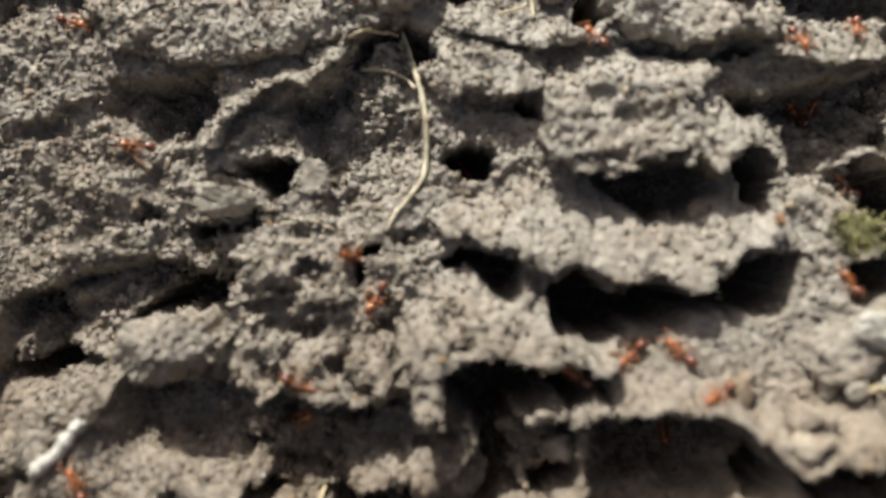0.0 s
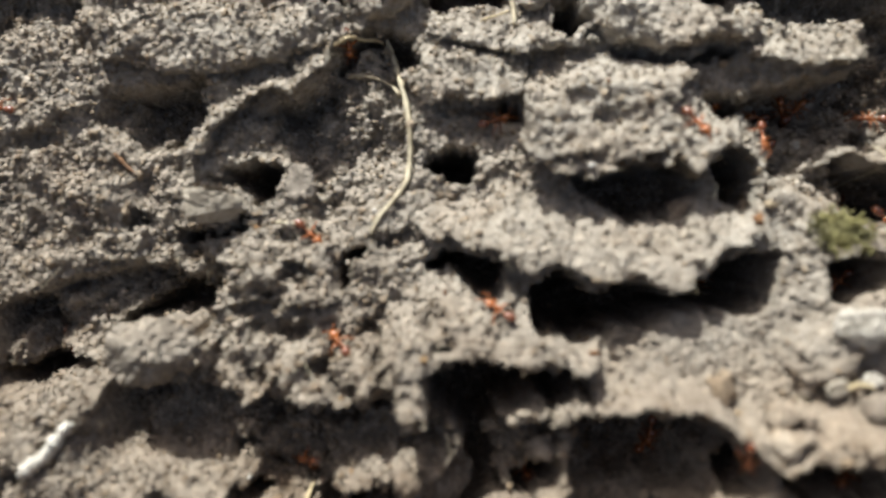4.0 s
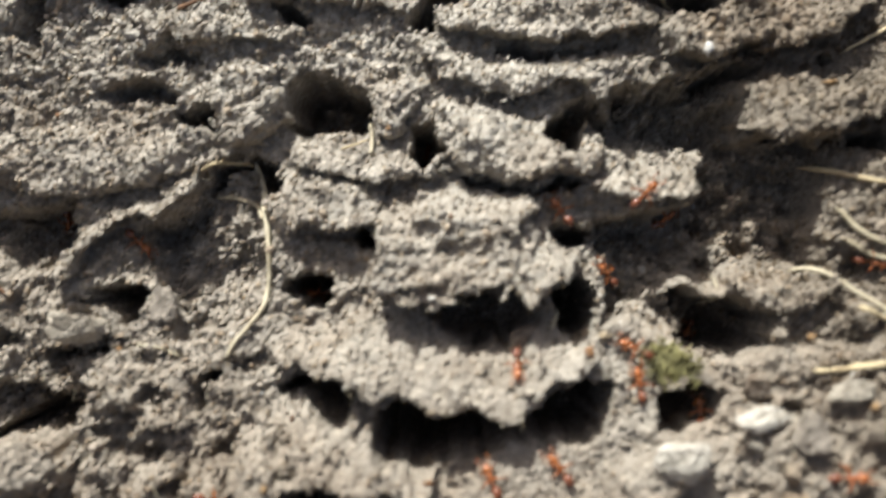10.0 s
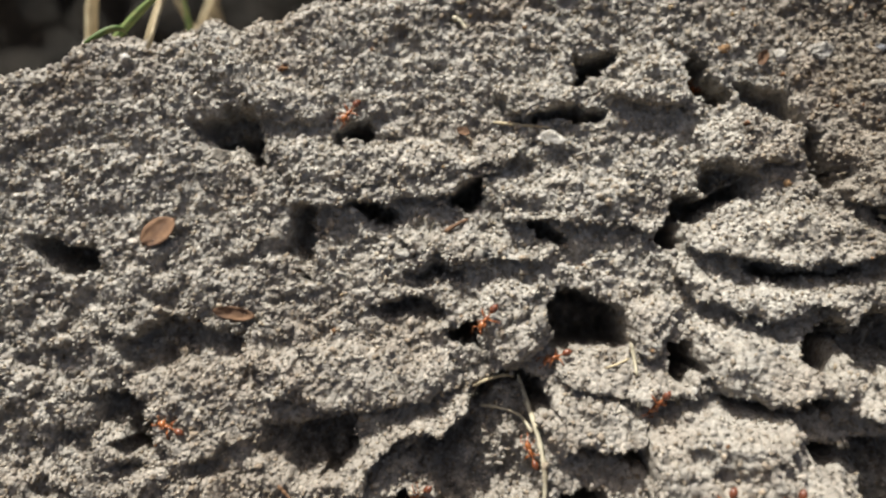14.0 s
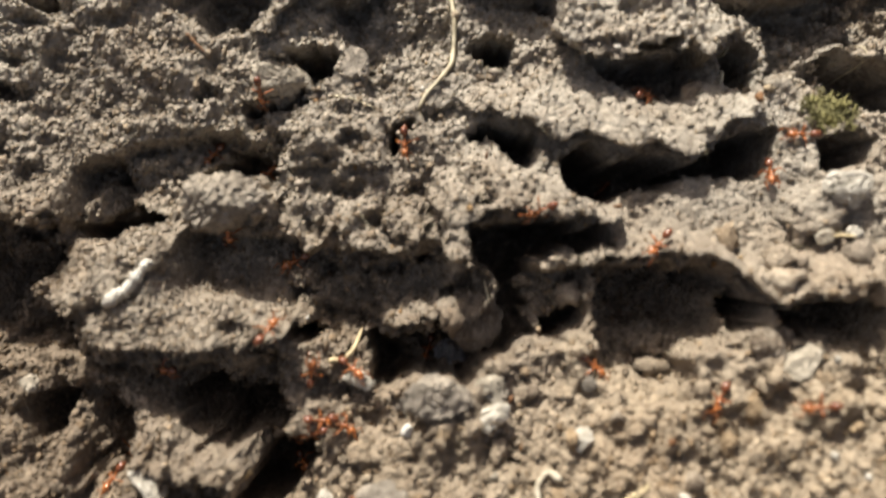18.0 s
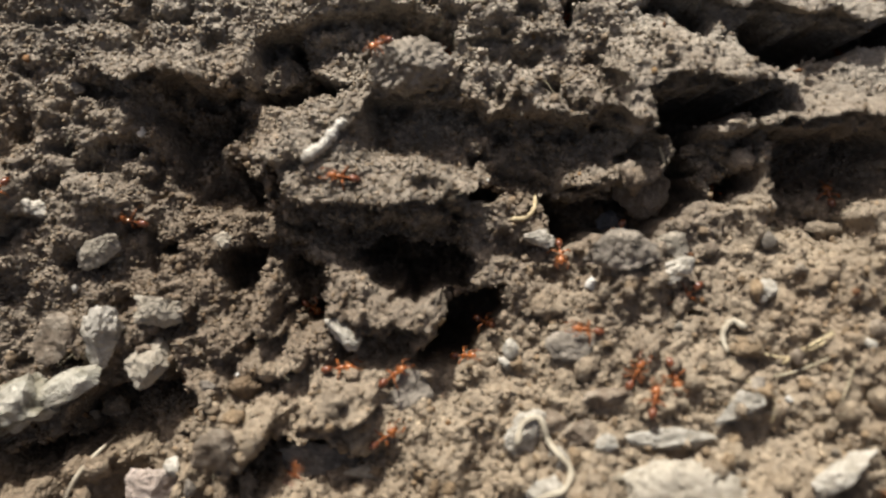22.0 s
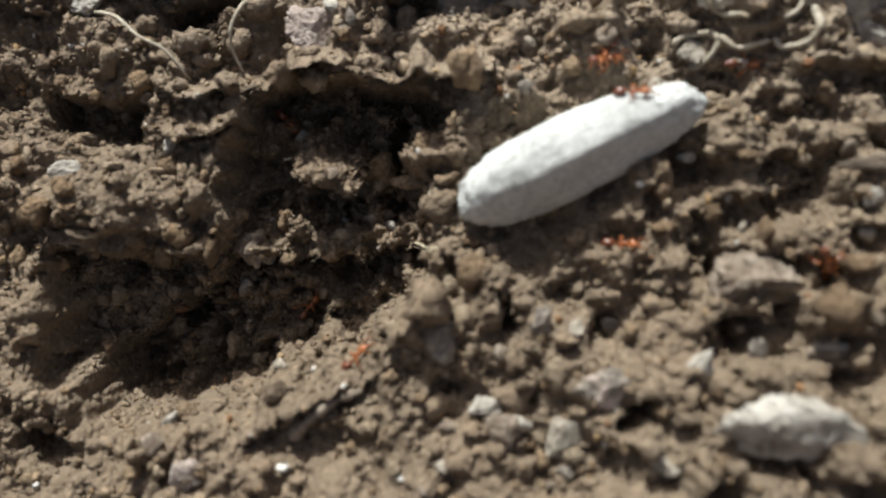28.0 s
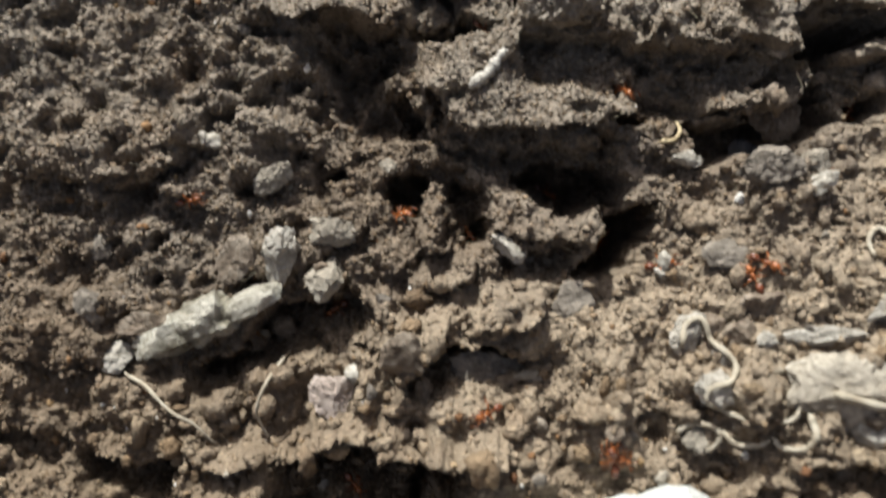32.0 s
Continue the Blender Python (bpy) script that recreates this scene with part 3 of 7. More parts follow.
bowl([(-33.6, -32.4), (-29.3, -33.1), (-26.1, -33.9), (-20.9, -33.1), (-14.7, -32.3), (-13.9, -34.6), (-14.7, -37.1), (-17.6, -39.7), (-22.8, -38.8), (-29.1, -36.8), (-32.4, -34.7)], 2.4)
bowl([(-17.6, -39.7), (-14.6, -38.2), (-13.1, -39.6), (-13.1, -43.5), (-14.5, -45.5), (-16.6, -42.6)], 3)
bowl([(-43.0, -48.2), (-39.4, -47.1), (-38.1, -50.0), (-38.4, -51.9), (-42.7, -51.1)], 4)
bowl([(-47.9, -52.2), (-42.6, -51.6), (-37.3, -52.8), (-37.7, -54.3), (-43.4, -54.5), (-47.6, -54.1)], 3)
bowl([(-32.5, -55.4), (-28.5, -54.4), (-26.0, -55.2), (-26.8, -57.9), (-31.7, -58.1)], 1.5)
bowl([(-47.2, -63.8), (-43.7, -61.8), (-37.5, -61.4), (-33.4, -62.2), (-30.4, -63.5), (-28.4, -65.5), (-30.3, -67.9), (-32.2, -69.4), (-30.7, -71.3), (-30.0, -76.0), (-30.9, -79.6), (-33.5, -83.3), (-35.3, -85.5), (-40.0, -87.1), (-43.8, -88.2), (-46.5, -90.9), (-50.9, -92.5), (-57.5, -93.4), (-61.9, -91.9), (-61.5, -87.3), (-52.7, -80.3), (-49.5, -75.4), (-50.3, -71.9), (-49.5, -67.9)], 4.4)
bowl([(-49.7, -71.9), (-44.1, -71.4), (-37.9, -72.3), (-35.0, -71.8), (-31.1, -73.2), (-30.5, -75.5), (-34.7, -77.4), (-43.6, -77.2), (-48.4, -75.4)], 6.5)
bowl([(-67.6, -62.6), (-60.8, -63.7), (-56.3, -64.3), (-56.4, -68.9), (-63.5, -69.5), (-67.1, -67.9)], 4.5)
bowl([(-66.0, -77.2), (-55.1, -77.2), (-49.7, -78.3), (-48.9, -82.0), (-55.2, -86.0), (-59.0, -89.9), (-64.4, -90.2)], 4.5)
bowl([(-25.0, -21.7), (-20.8, -21.4), (-10.5, -22.7), (2.5, -24.1), (3.9, -28.1), (-5.3, -29.0), (-8.3, -30.2), (-10.7, -31.4), (-13.3, -29.2), (-18.9, -27.7), (-24.0, -27.3)], 2.4, 1.6)
bowl([(-41.7, -22.4), (-36.9, -22.8), (-34.1, -24.3), (-37.1, -25.8), (-35.2, -29.2), (-32.9, -31.6), (-30.1, -33.5), (-40.4, -33.7)], 4)
bowl([(29.5, 13.5), (41.9, 13.5), (40.8, 6.3), (37.2, 6.4), (30.8, 5.8), (30.6, 8.1)], 4.2)
bowl([(-41.7, 11.1), (-36.4, 12.9), (-28.1, 11.9), (-28.5, 7.9), (-33.4, 7.5), (-40.9, 6.0)], 2)
bowl([(-44.1, 6.0), (-39.7, 5.5), (-38.0, 3.2), (-40.0, 1.0), (-43.8, 1.5)], 3)
bowl([(30.1, -5.3), (34.1, -4.8), (37.9, -11.0), (37.7, -12.5), (33.3, -10.5), (30.1, -9.0)], 2.5)
bowl([(26.0, -27.7), (29.8, -27.5), (36.0, -26.8), (35.1, -31.8), (31.9, -32.5), (28.9, -31.1), (26.8, -30.0)], 4)
bowl([(28.0, 1.1), (32.4, 1.1), (37.0, 0.1), (43.0, -0.9), (43.2, -5.4), (34.1, -5.4), (28.1, -4.5), (27.4, -1.3)], 3.6)
bowl([(27.6, 10.2), (33.8, 11.1), (40.8, 11.0), (40.9, 8.0), (37.6, 5.6), (33.2, 5.6), (29.8, 6.2), (27.5, 8.2)], 3.6)
bowl([(36.7, 5.6), (48.7, 6.0), (46.6, -5.1), (34.8, -5.2), (31.1, -5.3), (31.8, 1.3), (35.8, 2.2)], 3.8)
bowl([(28.3, -3.1), (31.2, 0.2), (39.8, 0.1), (38.9, -5.3), (34.6, -4.8), (30.2, -8.4), (27.7, -8.5)], 4, 1.5)
bowl([(4.5, -24.1), (9.4, -23.8), (12.2, -24.2), (11.8, -32.1), (4.3, -32.4), (3.4, -27.8)], 2.6, 1.5)
bowl([(-35.7, 32.6), (-30.7, 34.5), (-27.3, 33.0), (-26.5, 27.7), (-29.4, 28.2), (-34.5, 30.2)], 3)
bowl([(11.7, -29.4), (20.3, -29.3), (19.3, -36.6), (15.5, -36.2), (12.0, -35.0), (10.7, -34.3)], 3.2)
bowl([(-50.7, -50.7), (-48.6, -48.0), (-44.5, -49.8), (-41.6, -47.2), (-40.7, -45.2), (-39.0, -49.6), (-39.3, -52.0), (-41.9, -54.2), (-46.0, -55.1), (-49.5, -56.4), (-56.0, -59.1), (-56.6, -55.1), (-51.2, -53.2)], 4.8)
bowl([(-53.6, -43.3), (-51.8, -45.6), (-49.0, -46.5), (-49.4, -48.0), (-52.6, -47.6), (-54.5, -45.6)], 3.0)
bowl([(-31.9, -36.5), (-27.7, -36.9), (-27.1, -39.9), (-27.7, -42.9), (-29.4, -44.9), (-31.1, -42.0)], 4.0)
bowl([(-35.8, -54.6), (-32.0, -51.9), (-28.0, -52.6), (-21.6, -53.7), (-23.4, -56.2), (-27.7, -57.9), (-34.5, -58.2)], 3.4)
bowl([(-27.0, -42.9), (-21.4, -43.2), (-18.5, -41.7), (-18.9, -46.5), (-21.8, -47.5), (-26.3, -46.7)], 2.6)
bowl([(23.8, 0.4), (26.3, 1.3), (28.2, 0.1), (27.3, -1.9), (25.3, -2.0), (23.8, -1.2)], 4)
bowl([(-18.5, 24.7), (-15.1, 23.5), (-12.4, 22.6), (-12.9, 21.1), (-16.7, 21.8), (-18.4, 23.0)], 2.5)
bowl([(-24.5, 24.3), (-21.8, 24.8), (-20.6, 20.8), (-21.5, 17.0), (-23.6, 16.0), (-25.4, 18.7)], 2.6)
bowl([(-13.3, 17.4), (-6.8, 17.8), (-5.7, 16.1), (-8.9, 14.6), (-12.7, 14.7)], 2.6)
bowl([(-17.0, 14.2), (-11.1, 14.6), (-7.2, 12.9), (-8.8, 10.8), (-14.7, 11.0), (-17.0, 12.6)], 2.6)
bowl([(-24.6, 1.7), (-22.5, 2.7), (-17.1, 2.9), (-17.5, -0.4), (-19.4, -3.3), (-23.7, -3.8), (-26.0, -0.8)], 4)
bowl([(-11.7, 0.6), (-7.5, 2.5), (-5.4, 3.5), (-5.8, -1.5), (-8.9, -3.9), (-11.6, -2.4)], 3.5)
bowl([(27.6, 31.6), (29.8, 31.0), (29.5, 27.5), (31.4, 24.6), (28.7, 23.6), (26.7, 26.5)], 3.2)
bowl([(21.1, 35.9), (26.7, 35.2), (27.1, 32.8), (22.1, 33.2)], 2.2)
bowl([(17.5, 28.4), (21.9, 27.7), (23.9, 24.8), (18.3, 22.7), (16.2, 23.9)], 3)
bowl([(38.9, 34.3), (43.8, 33.5), (44.6, 27.7), (43.4, 26.0), (40.1, 30.1)], 2.5)
bowl([(39.4, 1.0), (43.5, 3.2), (48.2, 3.6), (46.6, -5.1), (39.0, -5.2)], 3)
bowl([(-36.0, -15.7), (-30.3, -14.1), (-29.3, -19.7), (-24.6, -19.7), (-24.5, -20.7), (-30.0, -23.2), (-35.3, -23.3)], 3.4)
bowl([(-12.3, -27.8), (-5.8, -29.0), (-2.4, -29.5), (-3.3, -31.7), (-10.2, -32.3), (-13.0, -30.6)], 3.0)
bowl([(-52.6, -81.2), (-49.3, -76.8), (-39.6, -77.6), (-30.5, -76.0), (-30.4, -79.6), (-32.6, -82.8), (-35.3, -85.5), (-40.0, -87.1), (-43.8, -88.2), (-46.5, -90.9), (-50.9, -92.5), (-57.5, -93.4), (-61.4, -91.9), (-61.5, -87.3)], 8.4)
bowl([(37.9, 7.6), (49.4, 9.9), (47.6, 0.4), (39.5, -1.5), (35.2, 1.3)], 3.6)
bowl([(29.3, 1.1), (35.3, 2.2), (41.8, 4.1), (41.5, -0.6), (34.5, -3.8), (29.4, -3.4)], 5)
bowl([(-48.3, -49.0), (-42.2, -47.8), (-37.9, -50.0), (-38.6, -53.2), (-43.1, -54.4), (-47.6, -54.6)], 4)
bowl([(-32.3, -38.9), (-28.8, -38.3), (-28.0, -41.7), (-30.0, -43.2), (-32.1, -41.8)], 3)
pit([(-41.3, 0.6), (-40.1, -0.9), (-38.2, -0.9), (-37.7, 1.2), (-37.4, 2.7), (-38.8, 3.0), (-39.2, 1.5)], 5)
pit([(-25.0, 1.9), (-21.0, 3.0), (-17.8, 3.6), (-17.2, 1.9), (-17.6, -0.6), (-19.2, -1.7), (-19.6, -3.4), (-21.0, -3.2), (-21.9, -0.3), (-24.1, -0.1)], 3.5)
pit([(-11.2, -0.4), (-9.0, 0.1), (-9.0, -1.4), (-10.6, -1.6)], 3)
pit([(-15.7, -4.5), (-13.2, -3.7), (-10.9, -4.7), (-11.1, -6.5), (-12.0, -7.7), (-13.3, -7.5), (-14.7, -6.3), (-15.9, -5.8)], 6)
pit([(-20.1, -9.4), (-16.7, -9.5), (-14.0, -9.4), (-15.0, -10.4), (-17.7, -10.7), (-19.2, -10.9)], 2.5)
pit([(-5.6, -11.3), (-3.8, -11.1), (-2.9, -12.0), (-4.5, -12.8), (-4.7, -14.4), (-5.5, -15.5), (-6.0, -13.9)], 5)
pit([(-8.7, 11.7), (-6.0, 12.1), (-5.6, 9.6), (-7.0, 9.7)], 4)
pit([(1.6, -4.3), (3.2, -3.3), (5.3, -3.4), (6.5, -4.3), (6.2, -5.9), (4.8, -6.6), (2.7, -6.3), (1.5, -5.7)], 8)
pit([(6.9, -0.5), (8.6, -0.1), (10.3, -0.1), (10.3, -1.6), (8.0, -1.6)], 5)
pit([(12.3, -5.5), (16.2, -5.6), (20.1, -4.6), (22.9, -4.7), (23.0, -7.5), (21.5, -8.8), (18.9, -9.5), (16.0, -8.5), (13.2, -7.4)], 5)
pit([(24.1, -5.4), (27.0, -3.7), (27.6, -5.9), (27.3, -8.6), (25.7, -8.9), (24.6, -8.0)], 8)
pit([(24.9, -0.5), (26.4, 0.3), (28.0, -0.2), (28.1, -1.4), (25.7, -1.6)], 5)
pit([(16.3, 5.3), (19.4, 4.7), (23.1, 4.2), (26.3, 4.4), (27.8, 3.7), (26.7, 3.1), (24.1, 3.6), (20.9, 3.6), (17.3, 4.2)], 2.5)
pit([(12.8, 9.8), (15.2, 10.4), (15.1, 7.6), (13.7, 7.0), (12.5, 7.6)], 6)
pit([(26.3, 10.9), (29.2, 12.7), (29.5, 9.8), (27.2, 8.5), (25.5, 9.1)], 4)
pit([(32.5, 0.9), (34.7, 1.4), (34.6, 0.0), (33.0, -0.3)], 3)
pit([(1.2, -12.8), (3.1, -11.9), (5.7, -12.1), (7.8, -13.0), (7.7, -14.6), (6.1, -15.1), (4.6, -14.4), (2.6, -13.6)], 6)
pit([(9.7, -14.3), (11.7, -13.5), (13.0, -14.4), (14.6, -14.9), (17.1, -14.4), (19.5, -15.1), (21.6, -15.4), (23.5, -13.9), (25.1, -12.6), (27.1, -11.8), (28.8, -12.5), (28.5, -15.0), (27.6, -16.8), (25.5, -17.3), (24.1, -16.8), (20.8, -17.2), (16.8, -17.9), (14.4, -18.6), (12.5, -17.9), (10.0, -17.2), (9.2, -16.0)], 9)
pit([(1.0, -21.2), (3.5, -20.6), (7.4, -20.6), (11.3, -21.1), (13.9, -20.5), (13.5, -22.0), (11.2, -22.9), (9.3, -23.4), (6.9, -24.0), (5.6, -25.9), (6.0, -28.6), (6.7, -30.3), (4.3, -31.8), (3.3, -30.9), (4.3, -28.2), (3.0, -25.0), (1.6, -24.3), (1.0, -22.2)], 7)
pit([(9.1, -28.5), (10.8, -28.0), (11.0, -29.8), (10.1, -31.6), (8.9, -32.0), (8.3, -30.7)], 7)
pit([(22.7, -27.2), (24.5, -26.3), (26.0, -26.9), (26.8, -27.9), (25.0, -29.4), (23.1, -29.9), (22.3, -29.0)], 8)
pit([(27.4, -27.9), (30.5, -27.4), (34.9, -26.8), (34.2, -30.6), (30.5, -30.4), (27.9, -30.1)], 5)
pit([(-33.1, -17.1), (-32.1, -15.3), (-30.5, -14.6), (-30.1, -16.6), (-30.7, -19.3), (-31.9, -17.8)], 6)
pit([(-35.1, -21.6), (-33.7, -20.5), (-30.6, -20.4), (-30.1, -19.2), (-26.0, -19.6), (-24.7, -20.1), (-25.9, -20.5), (-29.5, -21.3), (-30.9, -22.8), (-33.0, -23.2), (-34.2, -22.5)], 7)
pit([(-24.6, -17.6), (-22.1, -15.5), (-21.2, -13.5), (-18.0, -13.8), (-16.4, -14.9), (-15.8, -17.0), (-16.8, -17.5), (-17.9, -16.5), (-19.5, -15.9), (-22.0, -17.0), (-23.8, -18.2), (-24.5, -19.6)], 6)
pit([(-3.0, -23.2), (-1.4, -23.7), (-1.9, -24.7), (-3.3, -24.3)], 4)
pit([(-14.8, -29.6), (-12.2, -29.0), (-11.1, -30.4), (-12.6, -31.9), (-14.6, -31.5)], 4)
pit([(1.9, -17.0), (3.7, -16.7), (3.2, -17.5), (2.0, -17.5)], 3)
pit([(-4.5, -17.4), (-2.0, -17.2), (-2.5, -17.7), (-4.2, -17.7)], 2)
pit([(-5.9, 6.3), (-2.6, 7.4), (0.4, 6.8), (1.6, 3.7), (-0.4, 3.1), (-2.1, 5.7), (-4.2, 5.1), (-6.4, 3.1)], 4)
pit([(-19.8, 32.0), (-18.2, 33.0), (-16.6, 32.7), (-15.6, 31.1), (-16.5, 30.5), (-19.3, 30.6)], 6)
pit([(-8.6, 24.9), (-6.6, 26.3), (-4.4, 26.6), (-4.5, 23.7), (-6.5, 22.5), (-8.5, 22.8)], 6)
pit([(-16.4, 23.1), (-14.0, 22.7), (-12.9, 22.4), (-13.9, 21.2), (-15.8, 21.6)], 3)
pit([(1.1, 13.1), (2.8, 14.9), (4.9, 14.1), (7.5, 13.2), (9.0, 12.0), (8.7, 9.3), (5.5, 8.9), (2.9, 8.6), (1.1, 9.5), (0.7, 11.5)], 8)
pit([(-7.7, 11.6), (-5.8, 11.9), (-4.8, 9.6), (-6.0, 9.6), (-7.3, 10.4)], 4)
pit([(12.1, 20.0), (13.6, 22.2), (14.4, 24.7), (17.1, 24.3), (19.8, 25.4), (22.5, 26.0), (22.5, 24.2), (19.2, 23.0), (17.6, 22.0), (14.9, 21.2), (14.7, 18.7), (12.6, 18.7)], 5)
pit([(1.5, 21.6), (2.9, 21.0), (3.3, 19.3), (2.1, 19.8)], 3)
pit([(28.5, 30.9), (29.2, 29.7), (29.3, 26.8), (31.1, 26.2), (30.4, 23.6), (28.8, 24.5), (28.3, 27.4)], 5)
pit([(32.3, 22.6), (34.9, 21.9), (39.1, 22.2), (40.9, 21.2), (39.4, 20.2), (36.9, 20.5), (33.8, 21.3)], 5)
pit([(44.8, 23.3), (46.6, 24.7), (49.3, 25.5), (52.0, 25.7), (51.1, 22.8), (50.0, 20.8), (47.7, 20.8), (45.6, 21.7)], 7)
pit([(19.5, 17.1), (21.7, 17.7), (24.7, 16.7), (28.3, 16.3), (31.6, 17.2), (31.5, 15.9), (28.3, 15.6), (23.1, 15.7), (19.7, 16.3)], 2.5)
pit([(35.2, 12.5), (38.2, 13.2), (40.8, 14.4), (43.5, 14.7), (43.3, 13.2), (40.1, 12.3), (39.5, 10.8), (40.2, 8.7), (39.5, 6.7), (36.1, 6.8), (33.2, 8.3), (33.6, 9.9), (35.5, 10.9)], 4.5)
pit([(23.8, 9.0), (25.5, 10.7), (28.6, 11.2), (28.8, 9.5), (27.3, 7.4), (25.4, 7.7)], 6)
pit([(12.6, 8.7), (14.9, 9.1), (14.8, 6.7), (13.2, 6.2), (12.1, 7.2)], 6)
pit([(47.5, 15.3), (49.3, 15.1), (48.8, 14.1), (47.8, 14.4)], 3)
pit([(49.0, 7.5), (51.6, 8.4), (53.2, 7.5), (52.7, 6.1), (49.7, 5.6), (48.7, 6.6)], 5)
pit([(-23.8, 16.6), (-22.2, 17.0), (-21.5, 15.8), (-23.1, 15.5)], 3)
pit([(33.8, -4.9), (36.3, -5.3), (40.3, -6.2), (42.8, -7.5), (41.9, -10.0), (37.1, -10.2), (34.7, -8.0)], 6)
pit([(-33.2, 31.2), (-30.4, 32.2), (-28.2, 31.9), (-27.2, 29.8), (-26.3, 27.7), (-28.1, 27.4), (-29.5, 29.5), (-32.1, 30.3)], 5)
pit([(-18.4, 24.5), (-16.9, 25.1), (-14.6, 23.6), (-12.8, 23.2), (-14.0, 21.8), (-16.8, 22.1), (-18.1, 23.3)], 4)
pit([(-1.3, 32.3), (2.3, 33.7), (8.0, 33.2), (7.7, 32.1), (3.3, 31.8), (-1.0, 31.7)], 5)
pit([(4.5, 35.7), (5.2, 39.2), (7.5, 39.6), (10.5, 39.4), (8.1, 37.7), (6.3, 36.6), (5.1, 35.1)], 6)
pit([(16.0, 38.0), (17.6, 38.8), (18.4, 36.7), (20.6, 35.2), (20.8, 33.9), (18.1, 32.9), (17.6, 34.2), (15.8, 35.5)], 6)
pit([(14.6, 33.8), (15.9, 34.8), (16.2, 33.1)], 3)
pit([(-24.5, 16.9), (-22.7, 17.2), (-22.6, 16.2)], 3)
pit([(-40.2, 3.5), (-38.5, 4.4), (-38.3, 1.3), (-40.0, 0.8)], 4)
pit([(-37.3, -29.1), (-36.2, -27.5), (-34.8, -27.2), (-34.6, -29.5), (-33.6, -30.5), (-32.9, -32.2), (-35.1, -32.3), (-36.5, -30.7)], 5)
pit([(-21.8, -37.7), (-20.2, -36.4), (-17.7, -36.1), (-16.6, -37.7), (-17.6, -39.3), (-19.6, -39.6), (-21.3, -38.8)], 8)
pit([(-19.3, -45.6), (-18.0, -43.6), (-16.6, -42.8), (-14.6, -43.4), (-13.5, -44.9), (-14.1, -45.7), (-16.5, -46.3), (-18.4, -46.3)], 9)
pit([(-30.3, -42.4), (-28.8, -40.8), (-27.1, -40.7), (-27.5, -42.9), (-29.1, -43.2)], 5)
pit([(-36.0, -40.0), (-34.6, -39.3), (-33.4, -39.9), (-35.0, -41.1)], 3)
pit([(-43.8, -35.9), (-41.8, -35.5), (-40.0, -36.4), (-40.6, -37.5), (-42.7, -37.6)], 3)
pit([(2.1, -40.3), (5.5, -40.0), (5.9, -41.0), (2.6, -41.4)], 2)
pit([(-35.3, -70.9), (-35.2, -66.5), (-34.4, -64.4), (-32.2, -64.4), (-32.6, -67.0), (-33.2, -69.4), (-33.4, -70.9), (-34.9, -71.4)], 7)
pit([(-39.9, -80.2), (-38.3, -80.8), (-36.4, -81.9), (-35.5, -82.9), (-37.3, -82.4), (-39.0, -81.6)], 5)
pit([(-25.5, -79.4), (-23.9, -80.2), (-23.9, -82.8), (-25.3, -83.7)], 2)
pit([(-16.2, -88.0), (-13.7, -87.0), (-13.3, -88.6), (-15.0, -90.3), (-16.6, -90.0)], 3)
pit([(-9.9, -82.1), (-7.9, -81.6), (-4.7, -81.4), (-5.3, -82.8), (-9.5, -83.0)], 2)
pit([(33.2, -13.0), (35.2, -12.2), (37.4, -12.5), (36.9, -15.7), (34.1, -16.0), (33.1, -15.0)], 5)
pit([(-7.5, -30.7), (-3.8, -31.0), (-0.9, -30.4), (2.1, -29.2), (3.9, -26.9), (5.2, -25.6), (7.1, -28.2), (7.2, -31.2), (4.7, -32.6), (2.5, -34.1), (1.3, -35.1), (-1.1, -34.4), (-4.4, -34.7), (-6.4, -35.8), (-7.3, -33.6)], 7)
pit([(7.8, -29.0), (10.1, -28.7), (10.2, -31.4), (8.5, -31.7), (7.6, -31.0)], 6)
pit([(-38.3, -37.1), (-36.5, -35.8), (-33.4, -35.5), (-33.0, -37.5), (-34.7, -40.1), (-36.2, -40.9), (-36.8, -39.1)], 5)
pit([(-24.7, -36.1), (-21.7, -34.4), (-17.1, -34.7), (-13.8, -36.2), (-14.1, -39.4), (-17.1, -39.7), (-20.5, -39.2), (-23.3, -38.6)], 6)
pit([(-0.7, 22.0), (0.9, 22.3), (3.1, 20.3), (2.5, 19.2), (0.4, 20.1)], 3)
pit([(-9.2, 11.1), (-5.5, 12.4), (-4.9, 10.0), (-6.5, 9.3), (-8.7, 10.3)], 5)
pit([(15.5, 37.7), (17.0, 39.2), (18.9, 37.6), (19.4, 35.5), (21.0, 35.1), (20.7, 33.7), (18.7, 32.9), (16.6, 35.3)], 6)
pit([(32.1, 21.9), (36.2, 21.0), (40.5, 21.5), (40.3, 19.9), (36.1, 19.9)], 3)
pit([(32.2, -13.7), (33.2, -12.9), (35.6, -13.1), (36.0, -15.0), (34.0, -16.3), (32.4, -16.1)], 6)
pit([(34.0, -9.4), (35.1, -7.6), (38.6, -6.7), (41.4, -7.7), (41.5, -9.9), (38.9, -10.8), (36.9, -10.3), (35.1, -10.7)], 7)
pit([(-19.0, -45.6), (-17.6, -42.4), (-14.8, -39.4), (-11.5, -38.4), (-10.8, -40.6), (-12.8, -43.4), (-13.6, -45.4), (-16.4, -46.0)], 8)
pit([(-22.7, -38.2), (-20.8, -36.2), (-16.9, -35.4), (-15.4, -37.1), (-16.3, -38.9), (-20.6, -39.1)], 7)
finger([(20.1, -1.3), (21.1, -1.5), (20.6, -3.1), (19.3, -4.7), (19.0, -4.2), (19.6, -2.5)], 4.3)
